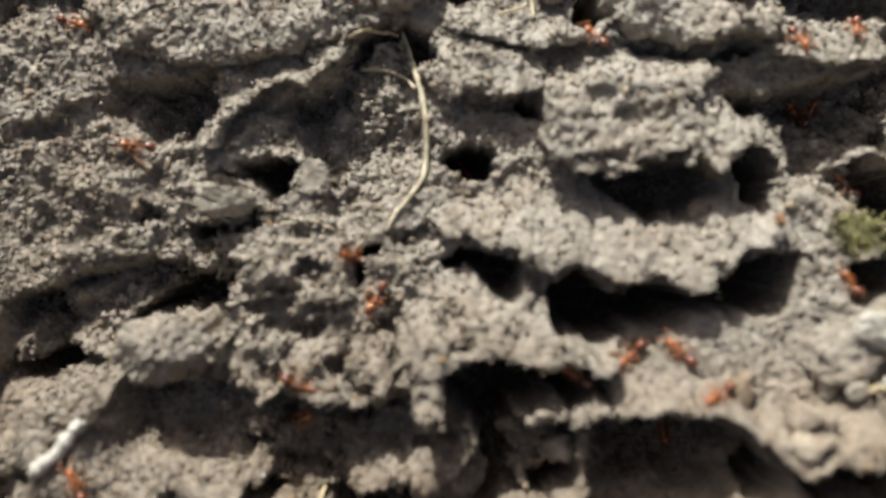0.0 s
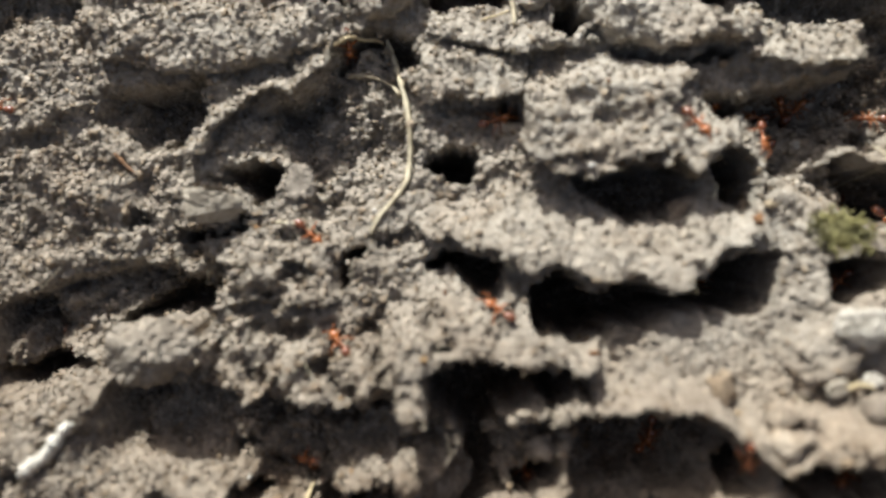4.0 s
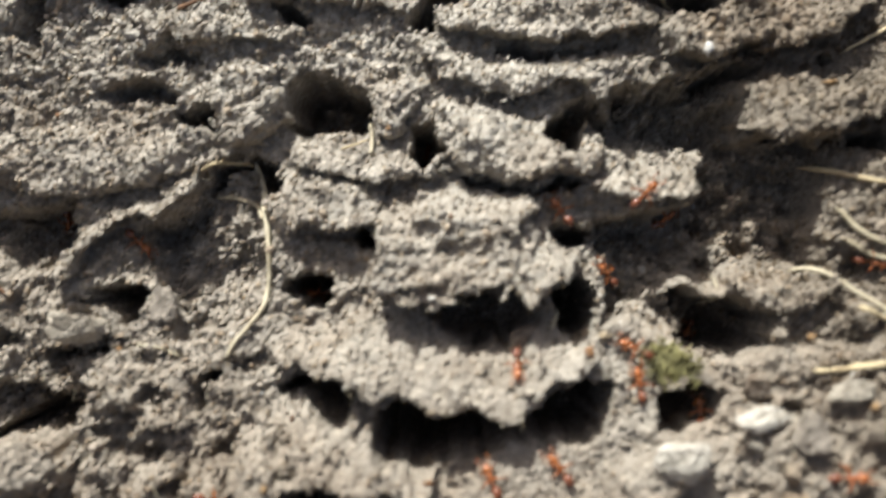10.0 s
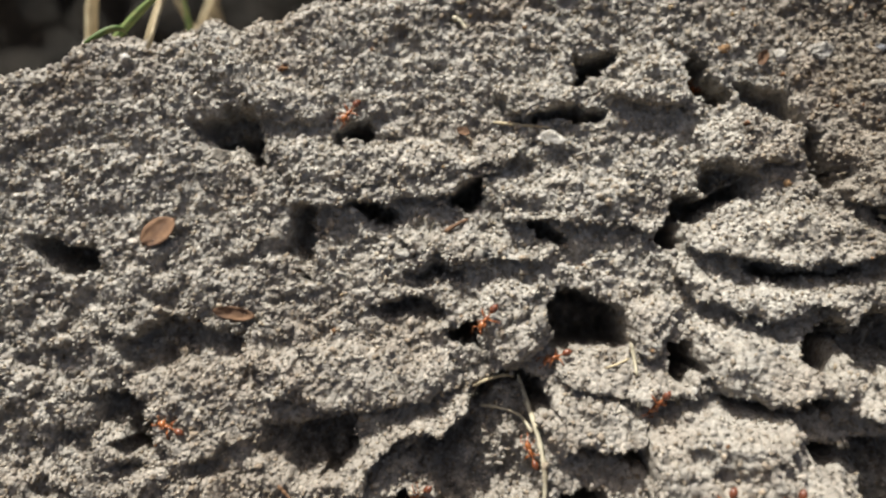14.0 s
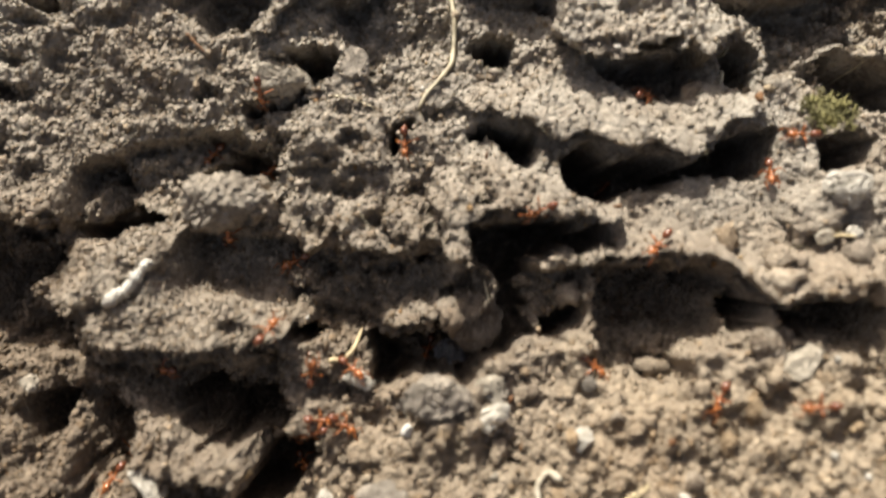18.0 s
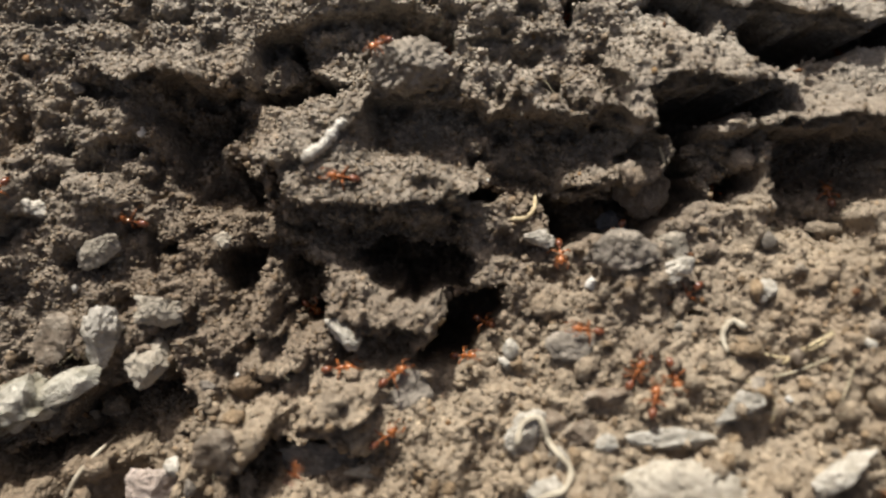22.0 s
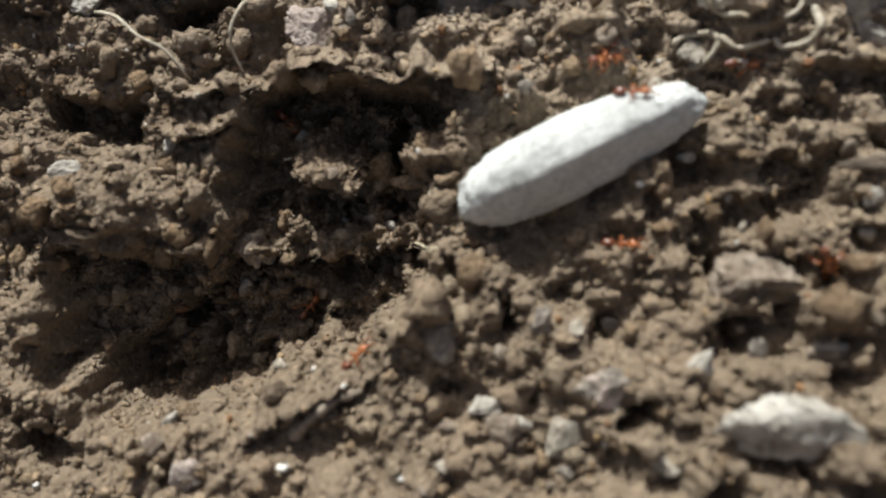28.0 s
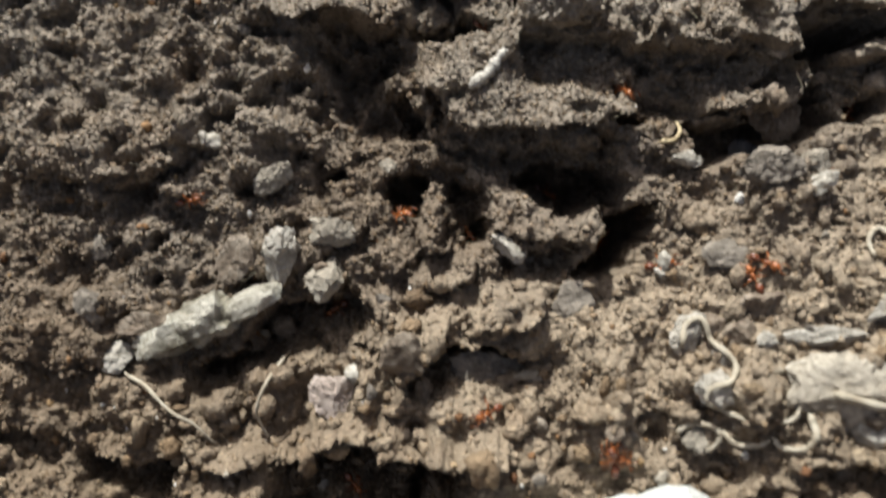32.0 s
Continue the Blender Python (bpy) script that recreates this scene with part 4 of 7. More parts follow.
finger([(21.6, -2.0), (24.7, -2.0), (23.5, -3.6), (22.4, -5.7), (22.0, -4.3)], 4.3)

# lumps, crumbs and grains; the terraces at the middle are smoother, of fine silt
CALM = 1.15 * np.exp(-((GX - 17) / 20) ** 2 - ((GU + 14) / 16) ** 2) + 0.8 * np.exp(-((GX + 24) / 9) ** 2 - ((GU + 26) / 6) ** 2)
CALM = np.clip(CALM + 0.8 * np.exp(-((GX - 27) / 9) ** 2 - ((GU + 20) / 4) ** 2) + 0.6 * np.exp(-((GX - 20) / 22) ** 2 - ((GU - 10) / 10) ** 2) + 0.95 * np.exp(-((GX + 25) / 17) ** 2 - ((GU - 4) / 9) ** 2) + 0.7 * np.exp(-((GX + 27) / 13) ** 2 - ((GU - 35) / 9) ** 2), 0, 1)
UPPER = smooth(-42, -22, GU - 0.35 * GX + 9 * rough(GX / 12, GU / 12, 2, 57))
SILT = np.clip(1.3 * np.exp(-((GX - 12) / 25) ** 2 - ((GU + 44 + 0.2 * (12 - GX)) / 8) ** 2), 0, 1)
LUMP = 1.6 * rough(GX / 9, GU / 9, 3, 23) + 1.7 * rough(GX / 3.2, GU / 3.2, 3, 29) * (0.45 + 1.1 * grit(GX / 14, GU / 14, 53))
LUMP *= 1 + 0.25 * (1 - UPPER) + 0.8 * np.exp(-((GX - 42) / 14) ** 2 - ((GU - 33) / 10) ** 2) + 0.75 * np.exp(-((GX + 48) / 13) ** 2 - ((GU + 24) / 13) ** 2)
LUMP *= (1 - 0.5 * SILT) * (1 - 0.12 * UPPER)
COARSE = np.clip(1.25 * np.exp(-((GX - 6) / 24) ** 2 - ((GU + 75) / 15) ** 2), 0, 1)
LUMP += COARSE * (1.9 * (0.5 - cells(GX / 3.3 + 0.6 * rough(GX / 1.6, GU / 1.6, 2, 81), GU / 2.7 + 0.6 * rough(GX / 1.6, GU / 1.6, 2, 83), 85)) - 2.2 * smooth(0.56, 0.78, grit(GX / 3.4, GU / 2.6, 87)) - 0.5)
LUMP += (1 - UPPER) * (1 - 0.75 * SILT) * (0.95 * (0.55 - cells(GX / 2.7 + 0.7 * rough(GX / 1.5, GU / 1.5, 2, 63), GU / 2.7 + 0.7 * rough(GX / 1.5, GU / 1.5, 2, 65), 69)) - 1.5 * smooth(0.58, 0.82, grit(GX / 4.2, GU / 4.2, 77)))
PORES = smooth(0.60, 0.80, grit(GX / 2.3 + 0.5 * rough(GX, GU, 2, 131), GU / 1.8 + 0.5 * rough(GX, GU, 2, 133), 137))
LUMP *= 1 - 0.3 * smooth(-2, 12, GU) - 0.4 * smooth(8, 26, GU)
LUMP -= UPPER * (1.5 - 0.7 * smooth(-2, 12, GU) - 0.4 * smooth(8, 26, GU)) * PORES * (0.35 + 1.1 * smooth(0.35, 0.7, grit(GX / 11, GU / 11, 139)))
LUMP += UPPER * (0.9 - 0.45 * smooth(8, 26, GU)) * (0.5 - cells(GX / 2.6 + 0.5 * rough(GX, GU, 2, 141), GU / 2.1 + 0.5 * rough(GX, GU, 2, 143), 149))
LUMP -= smooth(-20, -8, GX) * smooth(-56, -63, GU) * 2.4 * smooth(0.52, 0.74, grit(GX / 3.1, GU / 2.6, 211))
CRUMB = 0.34 * (0.6 - cells(GX / 1.9 + 0.8 * rough(GX, GU, 2, 31), GU / 1.9 + 0.8 * rough(GX, GU, 2, 33), 37)) + 0.24 * (0.6 - cells(GX / 0.9 + 0.6 * rough(GX * 2, GU * 2, 2, 35), GU / 0.9, 41)) + (0.75 - 0.25 * UPPER) * rough(GX / 1.3, GU / 1.3, 3, 39)
H += RISE * (1 - 0.12 * UPPER) + LUMP * (1 - 0.7 * CALM) + CRUMB * (0.8 + 0.24 * UPPER - 0.7 * CALM)
DEEP = np.maximum(FALL, DENS)
H -= DEEP * (1 + 0.45 * rough(GX / 3, GU / 3, 3, 71)) + 0.6 * np.sqrt(DEEP) * rough(GX / 1.1, GU / 1.1, 3, 73)
H += (0.2 + 0.12 * UPPER) * (0.6 - cells(GX / 0.6, GU / 0.6, 43)) + (0.42 - 0.2 * UPPER) * rough(GX / 0.55, GU / 0.55, 2, 43)
# the crest, behind which the mound falls away; the sides and the foot
CREST = 44.9 + 0.22 * (GX + 14) + 3.0 * rough(GX / 5.5, GX * 0 + 3.3, 4, 47)
over = np.maximum(GU - CREST, 0)
BASE = 13.9 + 0.054 * GX - 0.19 * GU + 0.00048 * GX**2 - 0.002 * GX * GU + 0.00098 * GU**2
H += (BASE - H) * 0.9 * smooth(2, 5, over)
H -= 0.8 * over + 6 * np.maximum(over - 1.5, 0)
side = np.maximum(np.maximum(X0 + 2 - GX, GX - X1 + 2), 0)
H -= 0.03 * side**2
foot = np.maximum(U0 + 2 - GU, 0)
H += foot * 1.28


def at(x, u, h):
    return (Vector((x, 0, 0)) + ALONG * u + OUT * h) * 0.001


def height(x, u):
    i = min(max(int(np.searchsorted(XS, x)), 1), len(XS) - 1)
    j = min(max(int(np.searchsorted(US, u)), 1), len(US) - 1)
    return float(H[j, i])


def mean_height(x, u, r):
    """The level on which a thing of radius r rests."""
    c0, c1 = np.searchsorted(XS, (x - r, x + r))
    r0, r1 = np.searchsorted(US, (u - r, u + r))
    return float(np.percentile(H[r0:r1 + 1, c0:c1 + 1], 65))


def grid_mesh(name, xs, us, hs, mat, sag=0.0):
    n, m = len(us), len(xs)
    gx, gu = np.meshgrid(xs, us)
    gu = gu - sag
    co = np.empty((n * m, 3), np.float32)
    co[:, 0] = gx.ravel()
    co[:, 1] = (gu * ALONG.y + hs * OUT.y).ravel()
    co[:, 2] = np.maximum((gu * ALONG.z + hs * OUT.z).ravel(), GROUND_Z * 1000 - 30)
    co *= 0.001
    idx = np.arange(n * m, dtype=np.int32).reshape(n, m)
    quads = np.stack([idx[:-1, :-1], idx[:-1, 1:], idx[1:, 1:], idx[1:, :-1]], -1).reshape(-1, 4)
    me = bpy.data.meshes.new(name)
    me.vertices.add(n * m)
    me.vertices.foreach_set("co", co.ravel())
    me.loops.add(quads.size)
    me.loops.foreach_set("vertex_index", quads.ravel())
    me.polygons.add(len(quads))
    me.polygons.foreach_set("loop_start", np.arange(0, quads.size, 4, dtype=np.int32))
    me.polygons.foreach_set("loop_total", np.full(len(quads), 4, np.int32))
    me.update()
    me.polygons.foreach_set("use_smooth", np.ones(len(quads), bool))
    me.materials.append(mat)
    return me


# what stands out leans over, so that the lips of the shelves overhang
SAG = 0.4 * RISE * smooth(4, 0, over) * (1 - 0.4 * smooth(6, 16, GU))
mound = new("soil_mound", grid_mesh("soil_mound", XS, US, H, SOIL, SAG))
# from here on H is the open top of the leaning relief, on which things rest
TOP = np.full_like(H, -1000.0)
COLUMN = np.broadcast_to(np.arange(len(XS)), GX[1:].shape).ravel()
for f in (0.0, 0.2, 0.4, 0.6, 0.8):
    row = np.searchsorted(US, ((GU - SAG)[:-1] * (1 - f) + (GU - SAG)[1:] * f).ravel()).clip(0, len(US) - 1)
    np.maximum.at(TOP, (row, COLUMN), (H[:-1] * (1 - f) + H[1:] * f).ravel())
H = np.where(TOP < -900, H, TOP)
GRX, GRY = np.meshgrid(np.r_[-200, -40, -8, -2, np.linspace(-0.8, 0.8, 60), 2, 8, 40, 200], np.r_[-200, -40, -8, -2, np.linspace(-0.8, 0.8, 60), 2, 8, 40, 200])
verts = [(x, y, GROUND_Z + 0.012 * float(noise.noise(Vector((x * 18, y * 18, 0)))) - 0.006) for x, y in zip(GRX.ravel(), GRY.ravel())]
n = GRX.shape[1]
quads = [(j * n + i, j * n + i + 1, j * n + n + i + 1, j * n + n + i) for j in range(n - 1) for i in range(n - 1)]
me = bpy.data.meshes.new("ground")
me.from_pydata(verts, [], quads)
me.materials.append(SHADED_HUMUS)
me.polygons.foreach_set("use_smooth", np.ones(len(quads), bool))
ground = tagged(new("ground", me), "bare humus soil round the mound, darkened for shade", "ground", kind="structure")
# humus bank behind the crest; much of its shade is in the colour
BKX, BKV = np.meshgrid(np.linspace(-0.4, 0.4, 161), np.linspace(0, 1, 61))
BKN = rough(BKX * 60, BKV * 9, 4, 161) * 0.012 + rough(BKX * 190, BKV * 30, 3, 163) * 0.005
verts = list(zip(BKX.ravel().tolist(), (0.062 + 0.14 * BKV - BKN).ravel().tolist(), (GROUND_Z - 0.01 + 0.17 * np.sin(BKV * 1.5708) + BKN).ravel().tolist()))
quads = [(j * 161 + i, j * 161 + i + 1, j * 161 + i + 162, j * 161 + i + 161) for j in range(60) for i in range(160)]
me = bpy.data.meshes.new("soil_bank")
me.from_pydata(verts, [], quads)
me.materials.append(SHADED_HUMUS)
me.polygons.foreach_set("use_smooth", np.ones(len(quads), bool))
tagged(new("soil_bank", me), "humus bank behind the mound, coloured dark for shade", "soil bank", kind="structure")
tagged(mound, "crusty grey-brown soil mound riddled with ant galleries", "soil mound", kind="structure")


# ---- helpers for things on the face ----
def mesh_of(bm, name, mat, shade=True, crisp=0):
    me = bpy.data.meshes.new(name)
    bm.to_mesh(me)
    bm.free()
    me.materials.append(mat)
    if shade:
        me.polygons.foreach_set("use_smooth", np.ones(len(me.polygons), bool))
    if crisp:
        me.set_sharp_from_angle(angle=radians(crisp))
    return me


def part(name, bm, mat, parent, label=""):
    ob = new(name, mesh_of(bm, name, mat))
    ob.parent = parent
    if label:
        ob["label"] = label
    return ob


FACE = Matrix(((1, 0, 0), tuple((0, ALONG.y, OUT.y)), tuple((0, ALONG.z, OUT.z))))
ROCK = random.Random(5)


def boulder(rx, ry, rz, seed, facets=7, level=3, shaggy=0.0):
    """A stone of half-lengths in metres: a ball cut by flat facets, then worn."""
    rng = random.Random(seed)
    bm = bmesh.new()
    bmesh.ops.create_icosphere(bm, subdivisions=level, radius=1.0)
    cuts = []
    for _ in range(facets):
        n = Vector((rng.gauss(0, 1), rng.gauss(0, 1), rng.gauss(0, 1))).normalized()
        cuts.append((n, rng.uniform(0.48, 0.82)))
    shift = Vector((rng.uniform(0, 50), rng.uniform(0, 50), rng.uniform(0, 50)))
    for v in bm.verts:
        p = v.co.copy()
        for n, far in cuts:
            if (k := p.dot(n)) > far:
                p -= n * (k - far) * 0.98
        q = Vector((p.x * rx, p.y * ry, p.z * rz)) * (2.2 / (rx + ry))
        crack = 1 - abs(noise.noise(q * 2.4 + shift * 0.7))
        p *= 1 + 0.16 * noise.noise(p * 1.6 + shift) + 0.11 * noise.noise(q * 4.0 + shift) + (0.06 + shaggy) * noise.noise(q * 9.0 + shift) + 0.03 * noise.noise(q * 19.0 + shift) - 0.11 * max(0, crack - 0.86) / 0.14
        v.co = Vector((p.x * rx, p.y * ry, p.z * rz))
    return bm


def tuft(rx, ry, seed):
    """A cushion of moss: many short curved shoots on a low mat."""
    rng = random.Random(seed)
    bm = boulder(rx * 0.0008, ry * 0.0008, 0.0003, seed, 2, 3, 0.5)
    for _ in range(260):
        turn, far = rng.uniform(0, math.tau), math.sqrt(rng.random())
        foot = Vector((math.cos(turn) * rx * far * 0.001, math.sin(turn) * ry * far * 0.001, 0.0001))
        lean = Vector((rng.gauss(0, 0.5) + 0.5 * math.cos(turn) * far, rng.gauss(0, 0.5) + 0.5 * math.sin(turn) * far, 1)).normalized()
        long = 0.001 * rng.uniform(0.35, 0.95)
        a = lean.orthogonal().normalized() * 0.00007
        b = lean.cross(a)
        low = [bm.verts.new(foot + v) for v in (a, b - a * 0.5, -b - a * 0.5)]
        mid = [bm.verts.new(foot + lean * long * 0.6 + v * 0.9) for v in (a, b - a * 0.5, -b - a * 0.5)]
        tip = bm.verts.new(foot + lean * long + Vector((rng.gauss(0, 1), rng.gauss(0, 1), 0)) * 0.00015)
        for k in range(3):
            m = (k + 1) % 3
            bm.faces.new((low[k], low[m], mid[m], mid[k]))
            bm.faces.new((mid[k], mid[m], tip))
    return bm


def withered(rx, ry, seed):
    """A curled dead leaf: a pointed blade with a raised midrib and rolled edges."""
    rng = random.Random(seed)
    bm = bmesh.new()
    curl, twist = rng.uniform(0.25, 0.5), rng.uniform(-0.5, 0.5)
    layers = []
    for side in (0.03, -0.03):
        grid = []
        for i in range(15):
            f = i / 7 - 1
            wide = ry * max(0.0, 1 - abs(f) ** 2.2) ** 0.8 + 0.04
            row = []
            for k in range(7):
                g = k / 3 - 1
                z = curl * wide * g * g + 0.10 * ry * math.exp(-20 * g * g) + 0.12 * rx * f * f + 0.05 * math.sin(7 * f + 5 * abs(g)) + twist * f * g * ry * 0.5
                row.append(bm.verts.new(Vector((rx * f, wide * g, z + side)) * 0.001))
            grid.append(row)
        layers.append(grid)
    top, low = layers
    for i in range(14):
        for k in range(6):
            bm.faces.new((top[i][k], top[i + 1][k], top[i + 1][k + 1], top[i][k + 1]))
            bm.faces.new((low[i][k], low[i][k + 1], low[i + 1][k + 1], low[i + 1][k]))
    rim = [(i, 0) for i in range(14)] + [(14, k) for k in range(6)] + [(i, 6) for i in range(14, 0, -1)] + [(0, k) for k in range(6, 0, -1)]
    for (i, k), (m, n) in zip(rim, rim[1:] + rim[:1]):
        bm.faces.new((top[i][k], low[i][k], low[m][n], top[m][n]))
    bmesh.ops.recalc_face_normals(bm, faces=bm.faces[:])
    return bm


BUMPS = []


def stone(x, u, rx, ry, rz, turn, mat, label, sink=0.0):
    moss, leaf = mat is MOSS, mat is LEAF
    name = "moss_tuft" if moss else "dead_leaf" if leaf else "stone"
    rz = 0.25 if leaf else max(rz, 0.5 * min(rx, ry))
    seed = ROCK.randrange(10000)
    if moss:
        bm = tuft(rx, ry, seed)
    elif leaf:
        bm = withered(rx, ry, seed)
    else:
        bm = boulder(rx * 0.00118, ry * 0.00118, rz * 0.001, seed, 8, 5 if max(rx, ry) > 2.2 or mat is SOIL else 4 if max(rx, ry) > 0.7 else 3, 0.12 if mat is SOIL else 0.0)
    ob = new(name, mesh_of(bm, name, mat, True, 0 if moss or leaf or mat is SOIL else 24))
    h = mean_height(x, u, 0.6 * min(rx, ry)) + (0.12 if not leaf else 0.5) * rz - sink
    tip = Euler((radians(ROCK.uniform(-12, 12)), radians(ROCK.uniform(-12, 12)), radians(turn))).to_matrix()
    ob.matrix_world = Matrix.Translation(at(x, u, h)) @ (FACE @ tip).to_4x4()
    if not moss and not leaf:
        BUMPS.append((x, u, rx, ry, turn, h, 0.8 * rz))
    tagged(ob, label, "moss" if moss else "leaf" if leaf else "stone", group="" if moss or leaf else "stones on the mound")
    return ob


def white_stone():
    """The long chalky stone: blunt at its lower end, narrower and pitted at the other."""
    bm = bmesh.new()
    bmesh.ops.create_icosphere(bm, subdivisions=5, radius=1.0)
    for v in bm.verts:
        p = v.co.copy()
        for k in range(3):
            p[k] = math.copysign(abs(p[k]) ** (0.70, 0.9, 0.92)[k], p[k])
        p.y *= 1.0 - 0.12 * p.x + 0.10 * (p.y > 0) * (p.x > -0.6)
        p.z *= (1.0 - 0.10 * p.x) * (1 - 0.62 * max(0, -p.y - 0.05) * (p.z > 0))
        p.x -= 0.06 * p.y
        q = Vector((p.x * 3.2, p.y, p.z))
        wear = 0.05 * noise.noise(q * 1.3) + 0.035 * noise.noise(q * 3.5 + Vector((7, 0, 0))) + 0.02 * noise.noise(q * 9)
        wear -= 0.16 * math.exp(-((p.x - 0.62) ** 2 / 0.012 + (p.y - 0.85) ** 2 / 0.05))
        p *= 1 + wear
        v.co = Vector((p.x * 0.0107, p.y * 0.0031, p.z * 0.0036))
    ob = new("white_stone", mesh_of(bm, "white_stone", CHALK))
    ob.matrix_world = Matrix.Translation(at(-18.9, -68.8, mean_height(-18.9, -68.8, 2.5) + 1.0)) @ (FACE @ Euler((0, radians(-4), radians(27.5))).to_matrix()).to_4x4()
    BUMPS.append((-18.9, -68.8, 10.2, 3.0, 27.5, mean_height(-18.9, -68.8, 2.5) + 1.0, 3.75))
    tagged(ob, "long white chalky stone lying on brown crumbly soil", "stone", group="stones on the mound")


def flint():
    """A long jagged flint: a bright broken ridge above a hollow grey face, lofted from ragged sections."""
    rng = random.Random(44)
    bm = bmesh.new()
    rings = []
    for i in range(25):
        f = i / 12 - 1
        swell = (max(0.0, 1 - abs(f) ** 2.6)) ** 0.6 + 0.04
        jag = 1 + 0.28 * noise.noise(Vector((f * 3.1, 4, 0))) + rng.uniform(-0.05, 0.05)
        ring = []
        for k in range(14):
            a = k * math.tau / 14
            y, z = math.cos(a), math.sin(a)
            reach = (2.5 if y > 0 else 2.0 - 0.9 * max(0, z)) * jag
            reach *= 1 + 0.22 * noise.noise(Vector((f * 4, y * 1.7, z * 1.7 + 9))) + rng.uniform(-0.05, 0.05)
            ring.append(bm.verts.new(Vector((7.4 * f + 0.5 * y, swell * reach * y, swell * reach * 0.85 * z + 0.3 * math.sin(3 * f))) * 0.001))
        rings.append(ring)
    for a, b in zip(rings, rings[1:]):
        for k in range(14):
            bm.faces.new((a[k], b[k], b[(k + 1) % 14], a[(k + 1) % 14]))
    bm.faces.new(rings[0])
    bm.faces.new(rings[-1][::-1])
    bmesh.ops.subdivide_edges(bm, edges=bm.edges[:], cuts=1, use_grid_fill=True)
    for v in bm.verts:
        v.co *= 1 + 0.42 * noise.noise(v.co * 330) + 0.16 * noise.noise(v.co * 800) + 0.06 * noise.noise(v.co * 2100)
    bmesh.ops.recalc_face_normals(bm, faces=bm.faces[:])
    ob = new("stone", mesh_of(bm, "stone", FLINT, True, 32))
    h = mean_height(-54.6, -51.0, 2.0) + 0.6
    ob.matrix_world = Matrix.Translation(at(-54.6, -51.0, h)) @ (FACE @ Matrix.Rotation(radians(25), 3, 'Z') @ Matrix.Rotation(radians(35), 3, 'X')).to_4x4()
    BUMPS.append((-54.6, -51.0, 6.8, 2.2, 25, h, 1.8))
    tagged(ob, "large olive-grey flint with pale edges sticking out of the soil", "stone", group="stones on the mound")


def tube(points, radii, sides=7):
    bm = bmesh.new()
    rings = []
    for i, p in enumerate(points):
        way = (points[min(i + 1, len(points) - 1)] - points[max(i - 1, 0)]).normalized()
        a = way.orthogonal().normalized() if i == 0 else (a - way * a.dot(way)).normalized()
        b = way.cross(a)
        rings.append([bm.verts.new(p + (a * math.cos(k * math.tau / sides) + b * math.sin(k * math.tau / sides)) * radii[i]) for k in range(sides)])
    for r, s in zip(rings, rings[1:]):
        for k in range(sides):
            bm.faces.new((r[k], r[(k + 1) % sides], s[(k + 1) % sides], s[k]))
    bm.faces.new(rings[0][::-1])
    bm.faces.new(rings[-1])
    return bm


def curve_through(pts, n):
    """n points along a smooth line through pts (Catmull-Rom)."""
    out = []
    p = [pts[0] * 2 - pts[1], *pts, pts[-1] * 2 - pts[-2]]
    for i in range(n):
        s = i / (n - 1) * (len(pts) - 1)
        k = min(int(s), len(pts) - 2)
        f = s - k
        a, b, c, d = p[k:k + 4]
        out.append(0.5 * ((2 * b) + (c - a) * f + (2 * a - 5 * b + 4 * c - d) * f * f + (3 * b - a - 3 * c + d) * f**3))
    return out


def strand(name, line, radius, mat, label, lift=0.0):
    """A root or straw that lies over the face along a line; both its ends sink in."""
    rng = random.Random(int(line[0][0] * 100 + line[0][1] * 7))
    radius *= 0.85
    n = 6 * len(line)
    flat = curve_through([Vector((x, u, 0)) for x, u in line], n)
    hs = np.array([mean_height(p.x, p.y, 0.9) for p in flat])
    hs += lift * np.sin(np.linspace(0, math.pi, len(flat))) ** 0.5
    for bx, bu, ba, bb, bturn, bh, bz in BUMPS:
        for i, p in enumerate(flat):
            along = (p.x - bx) * math.cos(radians(bturn)) + (p.y - bu) * math.sin(radians(bturn))
            aside = (p.y - bu) * math.cos(radians(bturn)) - (p.x - bx) * math.sin(radians(bturn))
            inside = 1 - (abs(along) / (1.1 * ba)) ** 3 - (aside / (1.1 * bb)) ** 2
            if inside > 0:
                hs[i] = max(hs[i], bh + 1.05 * bz * math.sqrt(inside))
    for _ in range(4):
        hs[1:-1] = np.maximum(0.25 * hs[:-2] + 0.5 * hs[1:-1] + 0.25 * hs[2:], hs[1:-1] - 0.35)
    hs += 0.5 * radius + 0.1
    hs[0] -= 0.7 * radius + 0.2
    hs[-1] -= 0.7 * radius + 0.2
    pts = [at(p.x, p.y, h) for p, h in zip(flat, hs)]
    lumpy = 0.38 if radius > 0.4 else 0.18
    radii = [0.001 * radius * (1.0 - 0.35 * i / n) * (1 + lumpy * rng.uniform(-1, 1)) * min(1, 0.35 + 0.4 * min(i, n - 1 - i)) for i in range(n)]
    ob = new(name, mesh_of(tube(pts, radii), name, mat))
    tagged(ob, label, name, group="roots and straws on the mound")
    return ob


white_stone()

